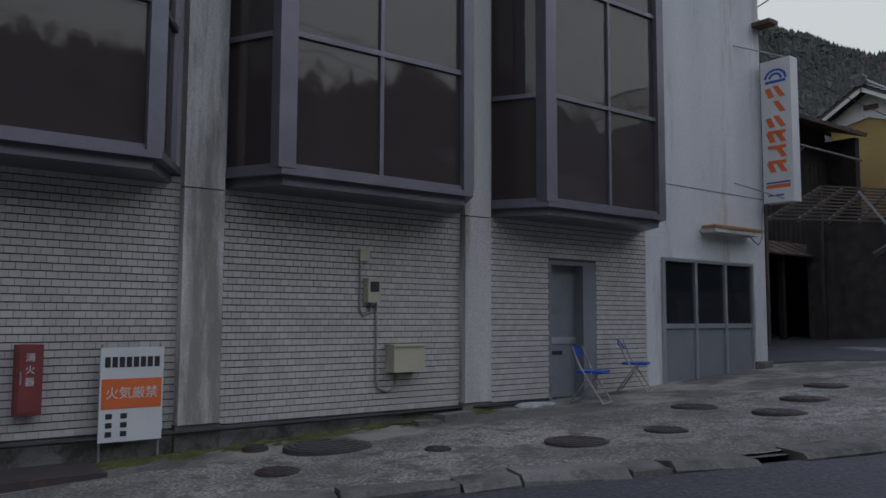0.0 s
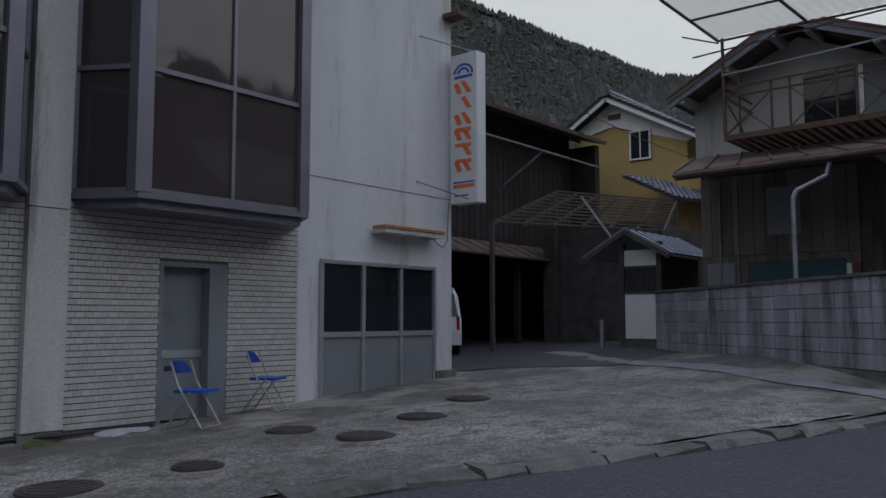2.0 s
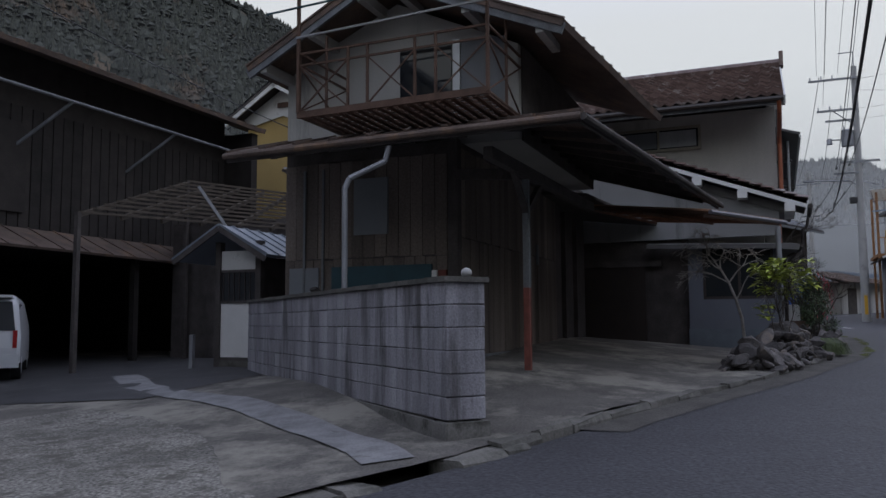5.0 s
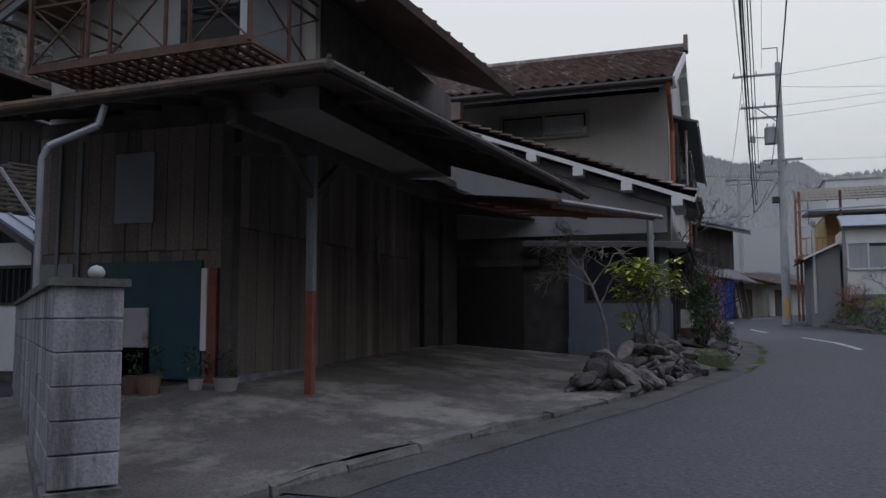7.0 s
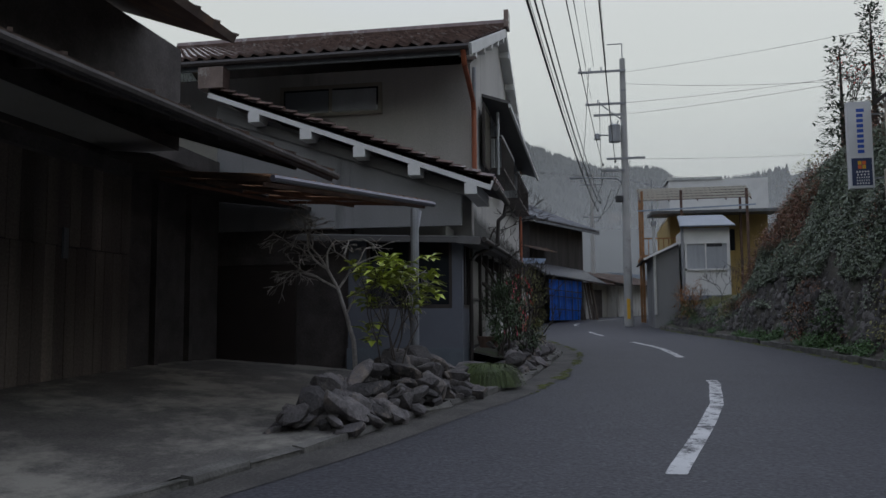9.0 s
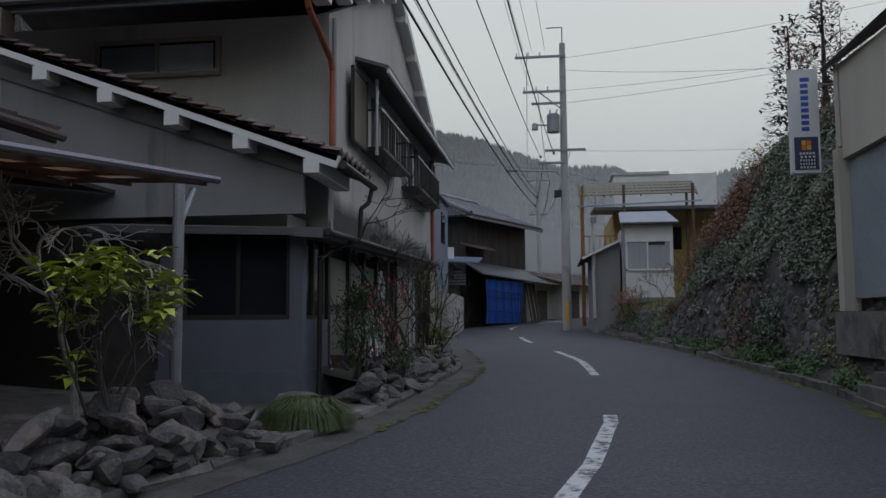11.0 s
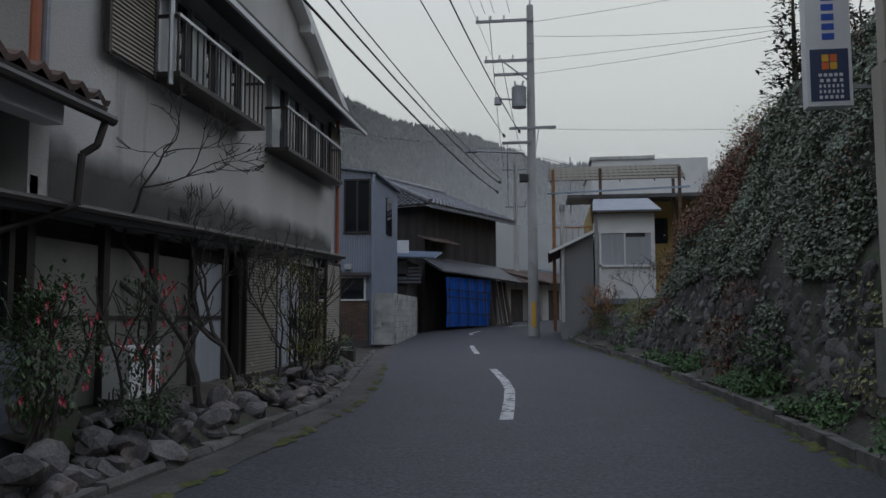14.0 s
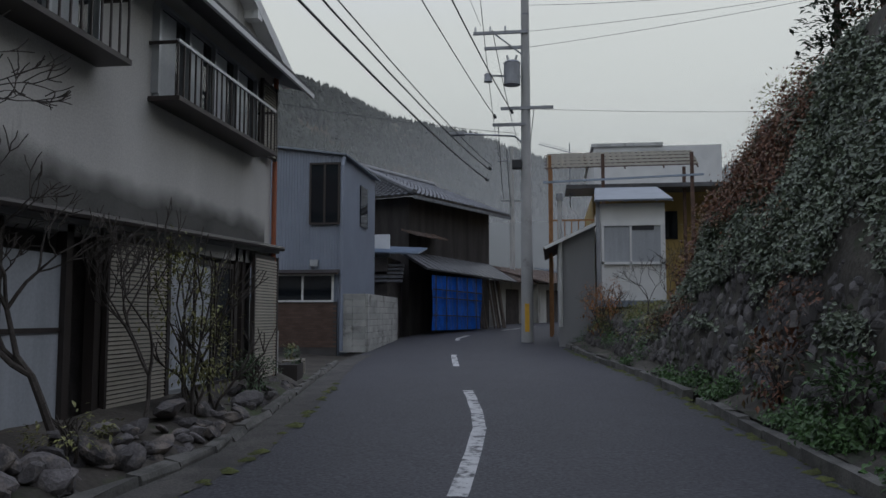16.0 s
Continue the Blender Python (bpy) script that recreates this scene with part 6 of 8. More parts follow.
# camellias with red flowers
def camellia(x, y, z, h, w_, n, nf, seed, material, label, red):
    r = random.Random(seed)
    t = thing("camellia", label, "shrub", (x, y, z))
    bm, tips = bmesh.new(), []
    for i in range(5):
        branches(bm, Vector((r.uniform(-0.1, 0.1), r.uniform(-0.1, 0.1), 0)), Vector((r.uniform(-0.4, 0.4), r.uniform(-0.3, 0.3), 1)), h * 0.42, 0.02, 2, r, tips, 0.45, 0.3)
    part("trunk", bm, BARK, t)
    foliage("leaves", (0, 0, h * 0.62), (w_, w_ * 0.75, h * 0.42), int(n * 3.6), 0.066, material, t, seed)
    for i in range(nf):
        v_ = Vector((r.gauss(0, 1), r.gauss(0, 1), r.gauss(0, 1))).normalized()
        p = Vector((v_.x * w_ * 1.12 - 0.06, -abs(v_.y) * w_ * 0.9 - 0.04, h * 0.62 + v_.z * h * 0.4))
        bm = bmesh.new()
        for k in range(6):
            a_ = k * 1.047
            leaf_mesh(bm, p, Vector((math.cos(a_), -0.4, math.sin(a_))), r.uniform(0.035, 0.055), r)
        part("flower", bm, red, t)
    return t


camellia(28.3, -2.75, 1.35, 1.35, 0.44, 620, 22, 7, GLEAF, "camellia bush with red flowers by the wall", PINKFL)
camellia(29.75, -2.8, 1.4, 1.5, 0.42, 150, 36, 8, GLEAF, "thin bush with clusters of red flowers under the bare tree", REDFL)
camellia(35.0, -2.75, 1.4, 2.1, 0.6, 330, 0, 9, MIXLEAF, "olive shrub with yellowing leaves before the shutter", REDFL)
camellia(35.4, -2.85, 1.4, 1.2, 0.4, 240, 0, 14, MIXLEAF, "low olive shrub among the stones", REDFL)
camellia(32.2, -3.0, 1.3, 0.45, 0.4, 70, 0, 15, MIXLEAF, "low yellow-green plants among the stones", REDFL)
camellia(29.3, -3.1, 1.25, 0.55, 0.4, 200, 0, 16, GLEAF, "low green plants among the stones", REDFL)
camellia(37.2, -2.75, 1.35, 0.6, 0.5, 220, 0, 17, GLEAF, "low green plants before the window", REDFL)
bare_tree(31.25, -2.75, 1.4, (0.12, -0.02, 1), 1.3, 0.055, 7, 12, "bare garden tree with a mossy trunk before the house", 0.6, 0.16)
bare_tree(32.4, -2.8, 1.4, (0.15, -0.05, 1), 0.8, 0.045, 6, 13, "small bare tree with crooked limbs before the house", 0.6, 0.2)
bare_tree(33.9, -2.85, 1.35, (0.1, 0, 1), 0.7, 0.028, 5, 18, "thin bare shrub beside the shutter", 0.5, 0.35)
pt = thing("flower_pot", "clay pot standing on the garden stones", "potted plant", (28.6, -2.45, 1.5))
part("pot", rodm((0, 0, 0), (0, 0, 0.2), 0.17, 0.22, 16), POT, pt)
# planters at the end of the house
for i, (x, y) in enumerate(((41.2, -2.0), (42.3, -1.7))):
    pt = thing("planter", "dark trough planter with weedy greens beside the road", "planter", (x, y, road_z(x) + 0.05), 10)
    part("trough", boxm(-0.45, 0.45, -0.18, 0.18, 0, 0.3), BROWNFRAME if i == 0 else LOUVRE, pt, bevel=0.02)
    foliage("leaves", (0, 0, 0.4), (0.4, 0.18, 0.15), 160, 0.09, MIXLEAF if i else GLEAF, pt, 70 + i)
bare_tree(41.6, -1.4, 1.3, (0, 0, 1), 0.8, 0.025, 3, 31, "thin bare sapling in the planter", 0.5, 0.3)
# ---- far end of the street ----
def corrugated(parent, p0, p1, z0, z1a, z1b, material, pitch=0.09, name="cladding"):
    """Upright ribbed sheet from p0 to p1, its top from z1a to z1b."""
    p0, p1 = Vector((*p0, 0)), Vector((*p1, 0))
    d = (p1 - p0).normalized()
    nrm = Vector((d.y, -d.x, 0))
    n = int((p1 - p0).length / pitch) * 2
    bm = bmesh.new()
    prev = None
    for i in range(n + 1):
        t = i / n
        p = p0.lerp(p1, t) + nrm * (0.018 if i % 2 else 0)
        cur = (bm.verts.new((p.x, p.y, z0)), bm.verts.new((p.x, p.y, z1a + (z1b - z1a) * t)))
        if prev:
            bm.faces.new((prev[0], cur[0], cur[1], prev[1]))
        prev = cur
    return part(name, bm, material, parent)


BRICK = mat("brown brick", (0.13, 0.085, 0.065), 0.85, 0.15, 3, 50, 0.3, rand=0.15)
d = thing("corrugated_house", "blue-grey ribbed steel house with brick footing", "house")
part("wall", boxm(50.2, 54.8, -0.55, 7, 0.9, 7.4), CORRUGATED, d)
corrugated(d, (50.15, 7), (50.15, -0.62), 3.0, 8.6, 7.55, CORRUGATED)
corrugated(d, (50.15, -0.62), (54.9, -0.62), 3.0, 7.55, 7.6, CORRUGATED)
bed = part("brick_wall", boxm(50.12, 50.2, -0.5, 7, 1.0, 3.0), JOINT, d, "brown brick lower wall")
bm = boxm(-0.02, 0, 0.004, 0.196, 0.004, 0.062)
BR = bpy.data.meshes.new("brick")
bm.to_mesh(BR)
bm.free()
BR.materials.append(BRICK)
for i in range(20):
    for j in range(13):
        ob = new("brick", BR)
        ob.parent = bed
        ob.matrix_local = pose(50.12, -0.5 + j * 0.2 + (0.1 if i % 2 else 0), 1.6 + i * 0.068)
part("roof", slabm([(50.0, -0.8, 7.6), (55.1, -0.8, 7.62), (55.1, 7, 8.65), (50.0, 7, 8.65)], 0.06), SEAM, d)
for y0, y1, z0, z1 in ((-0.52, 0.34, 5.45, 7.28), (-0.35, 1.5, 3.05, 3.8)):
    wd = part("window", boxm(50.08, 50.12, y0, y1, z0, z1), DARKGLASS, d)
    fm = bmesh.new()
    for a0, a1, b0, b1 in ((y0 - 0.06, y1 + 0.06, z0 - 0.06, z0), (y0 - 0.06, y1 + 0.06, z1, z1 + 0.06), (y0 - 0.06, y0, z0, z1), (y1, y1 + 0.06, z0, z1), ((y0 + y1) / 2 - 0.03, (y0 + y1) / 2 + 0.03, z0, z1)):
        box(fm, 50.05, 50.12, a0, a1, b0, b1)
    part("window_frame", fm, BROWNFRAME if z0 > 4 else WHITE, wd)
part("hood", slabm([(49.8, -0.6, 3.88), (50.15, -0.6, 4.0), (50.15, 1.8, 4.0), (49.8, 1.8, 3.88)], 0.05), BROWNFRAME, d)
part("vent", boxm(50.05, 50.13, 0.1, 0.35, 4.1, 4.3), ALU, d)
part("downpipe", pipe(bmesh.new(), [(50.1, -0.7, 7.5), (50.0, -0.68, 7.2), (50.0, -0.68, 1.5)], 0.06), CORRUGATED, d)
part("side_window", boxm(52.5, 53.5, -0.68, -0.63, 5.6, 7.0), DARKGLASS, d)
WBLOCK = mat("pale concrete block", (0.4, 0.4, 0.37), 0.9, 0.2, 2, 45, 0.4, (0.15, 0.15, 0.13), 0.35, rand=0.12)
w = thing("block_wall", "pale stained concrete block wall beside the road", "wall")
blocks(w, (50.25, -1.4, 0), (56.4, -1.15, 0), 1.45, 9, bw=0.4, bh=0.2, seed=8, material=WBLOCK)
blocks(w, (50.2, -0.6, 0), (50.2, -1.4, 0), 1.45, 9, bw=0.4, bh=0.2, seed=9, material=WBLOCK)
part("mortar", barm((50.3, -1.4, 2.3), (56.4, -1.15, 2.3), 0.1, 1.7), JOINT, w)

e = thing("dark_farmhouse", "dark weathered wooden farmhouse with grey roof tiles", "house")
SOOTBOARD = mat("sooty farmhouse boards", (0.045, 0.04, 0.038), 0.85, 0.4, 2.5, 30, 0.4, (0.075, 0.067, 0.06), 0.25, streak=True)
TARP = mat("blue tarpaulin", (0.015, 0.13, 0.6), 0.4, 0.15, 3, 12, 0.8, rand=0.1)
# street wall runs from EA to EB
EA, EB = Vector((60.6, -0.9, 0)), Vector((67.4, -3.9, 0))
ED = (EB - EA).normalized()
EN = Vector((-ED.y, ED.x, 0))
p = [EA, EB, EB + EN * 8, EA + EN * 8]
part("wall", slabm([(v_.x, v_.y, 7.8) for v_ in p], 6.6), SOOTBOARD, e)
lo = [EA - ED * 0.8 - EN * 0.8, EB + ED * 0.9 - EN * 0.8]
hi = [lo[0] + EN * 4.8, lo[1] + EN * 4.8]
bk = [lo[0] + EN * 9.6, lo[1] + EN * 9.6]
Z0, Z1 = Vector((0, 0, 7.75)), Vector((0, 0, 9.7))
hip = hi[0] + ED * 2.2
tile_roof(e, lo[0] + Z0, lo[1] + Z0, hip + Z1, hi[1] + Z1, GREYTILE, 0.34, 0.32)
tile_roof(e, bk[0] + Z0, lo[0] + Z0, hip + Z1, hip + Z1 + ED * 0.05, GREYTILE, 0.34, 0.32)
part("ridge", pipe(bmesh.new(), [hip + Z1 + Vector((0, 0, 0.1)), hi[1] + Z1 + Vector((0, 0, 0.1))], 0.17), GREYTILE, e)
part("hip_ridge", pipe(bmesh.new(), [lo[0] + Z0 + Vector((0, 0, 0.1)), hip + Z1 + Vector((0, 0, 0.1))], 0.13), GREYTILE, e)
part("eave_board", barm(lo[0] + Z0 - Vector((0, 0, 0.12)), lo[1] + Z0 - Vector((0, 0, 0.12)), 0.06, 0.14), GREYWOOD, e)
la, lb = EA - ED * 1.0 - EN * 1.6, EB + ED * 0.4 - EN * 1.4
sheet_roof([la + Vector((0, 0, 4.55)), lb + Vector((0, 0, 4.3)), EB + Vector((0, 0, 5.2)), EA - ED * 1.0 + Vector((0, 0, 5.4))], 0.08, e, "lean_to", GREYTILE, 16)
ta, tb = EA - ED * 0.2 - EN * 1.3, EA + ED * 4.3 - EN * 1.25
cov = gridm(span(0, 1, 0.02), [i / 10 for i in range(11)], lambda u, v_: ta.lerp(tb, u) + Vector((0, 0, 1.95 + 2.35 * v_)) - EN * (0.05 * math.sin(u * 24 + v_ * 2) + 0.03 * math.sin(u * 61 + v_ * 5)))
part("tarpaulin", cov, TARP, e, "blue tarpaulin lashed over the opening")
for u in (0.05, 0.25, 0.45, 0.66, 0.85, 0.99):
    q0 = ta.lerp(tb, u) - EN * 0.09
    part("batten", barm(q0 + Vector((0, 0, 1.95)), q0 + Vector((0, 0, 4.3)), 0.04), BLACKWOOD, e)
for z in (2.6, 3.35, 3.7):
    part("batten", barm(ta - EN * 0.09 + Vector((0, 0, z)), tb - EN * 0.09 + Vector((0, 0, z - 0.1)), 0.04), BLACKWOOD, e)
r = random.Random(77)
for i in range(16):
    q0 = tb.lerp(EB - EN * 1.2, r.random())
    part("pole", rodm(q0 + Vector((r.uniform(-0.2, 0.2), 0, 1.95)), q0 + EN * 0.4 + Vector((r.uniform(-0.2, 0.2), 0, 4.3)), 0.05, n=6), DARKWOOD, e)
sheet_roof([EA - EN * 0.9 - ED * 0.6 + Vector((0, 0, 6.0)), EA - EN * 0.8 + ED * 2 + Vector((0, 0, 6.0)), EA + ED * 2 + Vector((0, 0, 6.3)), EA - ED * 0.6 + Vector((0, 0, 6.3))], 0.05, e, "hood", RUSTROOF, 4)
part("white_wall", slabm([(58.4, -0.5, 5.9), (58.4, -0.5, 4.9), (58.4, 2.5, 4.9), (58.4, 2.5, 5.9)], 0.1), WHITE, e)
TIN = mat("pale blue tin sheet", (0.3, 0.36, 0.45), 0.35, 0.1, 3, 40, 0.05)
sheet_roof([(57.0, -1.9, 5.0), (59.4, -1.9, 5.4), (59.4, 2.5, 5.6), (57.0, 2.5, 5.2)], 0.04, e, "tin_roof", TIN, 8)
part("side_wall", boxm(57.4, 60.4, -0.6, 4, 1.4, 4.9), BLACKWOOD, e)
for i in range(5):
    part("roof_sheet", boxm(57.2 + 0.1 * i, 57.5 + 0.1 * i, -1.2, 0.5, 3.9 + i * 0.16, 4.0 + i * 0.16), GREYTILE, e)

for i, (x, y, wx, wy, z1, mtl, rf) in enumerate(((74, -6.3, 8, 4, 4.6, PILLAR, RUSTROOF), (84, -10.5, 9, 5, 5.0, UP, SEAM), (71.5, -4.0, 4, 3, 4.6, UP, RUSTROOF))):
    h = thing("roadside_shed", "low dim shed with a sheet roof at the bend", "shed", (x, y, 0), -28)
    part("wall", boxm(0, wx, 0, wy, 1.6, z1), mtl, h)
    sheet_roof([(-0.5, -0.9, z1 - 0.1), (wx + 0.5, -0.9, z1 - 0.1), (wx + 0.5, wy, z1 + 1.1), (-0.5, wy, z1 + 1.1)], 0.07, h, "roof", rf, 12)
    part("door", boxm(1.0, 2.4, -0.04, 0, 1.9, z1 - 0.5), BLACKWOOD, h)

# ---- right side: shed, frame, terrace houses ----
s = thing("prefab_shed", "white prefabricated shed with a curtained window on the bank", "shed")
part("wall", boxm(52, 55.5, -10.65, -8.64, 2.9, 6.15), WHITE, s)
wd = part("window", boxm(51.95, 51.99, -10.5, -8.74, 4.27, 5.42), CURTAIN, s, "sliding window with pale curtains")
fm = bmesh.new()
for a0, a1, b0, b1 in ((-10.58, -8.66, 4.19, 4.27), (-10.58, -8.66, 5.42, 5.5), (-10.58, -10.5, 3.05, 5.42), (-8.74, -8.66, 3.05, 5.42), (-9.6, -9.54, 3.05, 5.42)):
    box(fm, 51.9, 51.99, a0, a1, b0, b1)
part("window_frame", fm, WHITE, wd)
part("torn_gap", boxm(51.93, 51.95, -10.3, -9.62, 5.28, 5.42), BLACKPRINT, wd)
part("corner_post", boxm(51.93, 52.05, -8.62, -8.5, 2.9, 6.3), STEEL, s)
sheet_roof([(51.6, -8.45, 6.17), (51.6, -10.85, 6.17), (54.2, -10.7, 6.95), (54.2, -8.6, 6.95)][::-1], 0.06, s, "roof", SEAM, 5)
part("skirting", boxm(51.92, 52, -10.62, -8.55, 2.85, 3.05), SEAM, s)
k = thing("grey_hut", "small grey cement hut with a sloping rusty roof", "hut")
part("wall", slabm([(53.0, -7.3, 1.5), (53.0, -7.3, 5.0), (53.0, -8.5, 5.55), (53.0, -8.5, 1.5)][::-1], 4.5), LOWPLASTER, k)
part("roof", slabm([(52.7, -6.8, 4.82), (58.2, -6.8, 4.82), (58.2, -8.55, 5.64), (52.7, -8.55, 5.64)][::-1], 0.06), RUSTROOF, k)
part("flue", pipe(bmesh.new(), [(52.85, -7.36, 2.2), (52.85, -7.36, 6.4)], 0.07), PILLAR, k)
part("flue_cap", rodm((52.85, -7.36, 6.4), (52.85, -7.36, 6.62), 0.12, n=10), STEEL, k)
part("barge_board", barm((52.68, -6.85, 4.8), (52.68, -8.55, 5.6), 0.05, 0.1), WHITE, k)

WOODORANGE = mat("orange stained timber", (0.3, 0.15, 0.06), 0.8, 0.2, 4, 40, 0.2)
fr = thing("drying_frame", "timber and pipe drying terrace roofed with milky sheets", "terrace")
for x, y in ((56, -7.05), (56, -9.0), (56, -12.2), (59, -7.1), (59, -12.4)):
    part("post", barm((x, y, 1.8 if y > -8 else 3), (x, y, 8.55), 0.12), WOODORANGE if y > -8 else RUST, fr)
for i in range(5):
    part("rail", barm((55.95 + i * 0.36, -6.85, 8.06 + i * 0.19), (55.95 + i * 0.36, -12.4, 8.09 + i * 0.19), 0.035), RUST, fr)
for y in (-6.95, -8.4, -9.8, -11.2, -12.4):
    part("rafter", barm((55.9, y, 7.98), (57.5, y, 8.86), 0.045), RUST, fr)
part("sheet", gridm(span(0, 1, 0.02), [0, 1], lambda u, v_: (56.0 + 1.5 * v_, -6.95 - 5.5 * u, 8.1 + 0.82 * v_ + 0.015 * math.sin(u * 140))), FRP, fr)
part("deck", boxm(56, 60, -9.2, -7.0, 5.1, 5.25), WOODORANGE, fr)
for i in range(9):
    part("baluster", boxm(55.98, 56.02, -7.1 - i * 0.25, -7.06 - i * 0.25, 5.25, 6.1), WOODORANGE, fr)
part("rail", barm((56, -7.0, 6.1), (56, -9.2, 6.1), 0.06), WOODORANGE, fr)
part("pole", barm((55.9, -6.8, 7.52), (55.9, -12.6, 7.7), 0.07), TIN, fr)
hs = thing("terrace_house", "ochre and white house behind the drying terrace", "house")
part("wall", boxm(61, 70, -14.2, -8.9, 2.5, 7.85), OCHRE, hs)
part("upper_wall", boxm(62, 70, -14.5, -9.0, 8.06, 10.05), WHITE, hs)
part("roof", slabm([(58.3, -7.7, 7.8), (58.3, -14.6, 7.8), (62.2, -14.6, 8.05), (62.2, -7.7, 8.05)], 0.16), GREYTILE, hs)
part("parapet", boxm(61.9, 70.1, -12.0, -8.9, 10.05, 10.2), PILLAR, hs)
ant = thing("television_antenna", "thin television antenna with short elements over the roofs", "antenna", (60.5, -7.9, 8.2))
part("mast", rodm((0, 0, -1.0), (0, 0, 1.75), 0.025), STEEL, ant)
part("boom", rodm((0, 1.3, 1.75), (0, -1.0, 1.05), 0.018), STEEL, ant)
for i in range(9):
    yy = 1.25 - i * 0.27
    zz = 1.75 - (1.3 - yy) * 0.304
    part("element", rodm((-0.4, yy, zz), (0.4, yy - 0.25, zz + 0.12), 0.01, n=5), STEEL, ant)
part("window", boxm(60.94, 61, -12.4, -10.8, 5.8, 7.0), DARKGLASS, hs)

# ---- the bank ----
BANKSOIL = mat("dark bank soil", (0.075, 0.068, 0.055), 0.95, 0.4, 1.5, 20, 0.8, (0.045, 0.065, 0.03), 0.4)
IVY = mat("ivy leaf", (0.15, 0.18, 0.12), 0.4, 0.3, 3, 60, 0.1, (0.17, 0.16, 0.1), 0.2, rand=0.6, island=True)
HERB = mat("fresh herb leaf", (0.07, 0.14, 0.04), 0.5, 0.3, 3, 60, 0.1, rand=0.4, island=True)
RUSSET = mat("russet leaf", (0.17, 0.075, 0.04), 0.55, 0.3, 4, 60, 0.1, (0.14, 0.12, 0.05), 0.4, rand=0.45, island=True)
DARKSTONE = mat("dark mossy wall stone", (0.14, 0.13, 0.124), 0.9, 0.3, 3, 40, 0.8, (0.09, 0.1, 0.055), 0.3, rand=0.35)


def bank_wall(x):
    """Height of the stone wall over the road."""
    return lerp(x, (22, 30.8, 32, 38, 42.5, 44.5, 46.5, 50, 56), (1.3, 1.35, 1.7, 2.0, 1.7, 1.15, 0.9, 0.85, 0.75))


def bank_top(x):
    return lerp(x, (22, 31, 33, 40, 42.3, 43.4, 44.3, 45.5, 50, 60), (1.6, 2.0, 5.6, 5.3, 4.8, 4.1, 2.5, 1.5, 1.3, 1.2))


def bank_point(x, v):
    """v 0 at the kerb, 1 at the wall's top, 2 at the brow, 3 far behind."""
    e0, z0 = right_edge(x) - 0.18, road_z(x)
    n_ = 0.22 * noise.noise((x * 0.7, v * 2.3, 1)) + 0.1 * noise.noise((x * 2.1, v * 5, 4))
    if v <= 1:
        y, z = e0 - 0.3 * min(1, v * 4) - 0.45 * v, z0 + 0.1 + bank_wall(x) * max(0, v * 1.25 - 0.25)
    elif v <= 2:
        y, z = e0 - 0.75 - 1.5 * (v - 1), z0 + bank_wall(x) + 0.1 + (bank_top(x) - bank_wall(x)) * (v - 1) ** 0.85
    else:
        y, z = e0 - 2.25 - 22 * (v - 2), z0 + bank_top(x) + 0.1 + (v - 2) * lerp(x, (30, 34, 44, 48), (6, 14, 12, 1.5))
    return Vector((x, y + n_ * (0.4 if v < 1.2 else 0.9), z + n_ * 0.4))


bank = tagged(new("ground"), "steep bank held by a dark stone wall under ivy", "bank", kind="structure")
part("slope", gridm(span(22, 60, 0.4), [0, 0.12, 0.25, 0.4, 0.55, 0.7, 0.85, 1, 1.15, 1.3, 1.45, 1.6, 1.8, 2, 2.1, 2.3, 2.6, 3], bank_point), BANKSOIL, bank)
r = random.Random(31)
DST = []
for me in STONES:
    m2 = me.copy()
    m2.materials.clear()
    m2.materials.append(DARKSTONE)
    DST.append(m2)
cnt = 0
for i in range(290):
    x = r.uniform(31.5, 47.5)
    q_ = bank_point(x, r.uniform(0.28, 1.0))
    ob = new("stone", r.choice(DST))
    ob.parent = bank
    sc = r.uniform(0.16, 0.36)
    ob.matrix_local = pose(q_.x, q_.y - 0.02, q_.z, 90 + r.uniform(-20, 20), r.uniform(0, 360), r.uniform(-15, 15)) @ Matrix.Diagonal((sc, sc, sc * 0.75, 1))
verts, faces = [], []
src = DST[0]
for i in range(1300):
    x = r.uniform(24, 56)
    q_ = bank_point(x, r.uniform(0.25, 1.0))
    me = r.choice(DST)
    M_ = pose(q_.x, q_.y - 0.04, q_.z, 90 + r.uniform(-20, 20), r.uniform(0, 360), 0) @ Matrix.Scale(r.uniform(0.12, 0.32), 4)
    o = len(verts)
    verts += [tuple(M_ @ v_.co) for v_ in me.vertices]
    faces += [tuple(o + j for j in p_.vertices) for p_ in me.polygons]
me = bpy.data.meshes.new("wall_stones")
me.from_pydata(verts, [], faces)
me.materials.append(DARKSTONE)
ob = new("wall_stones", me)
ob.parent = bank


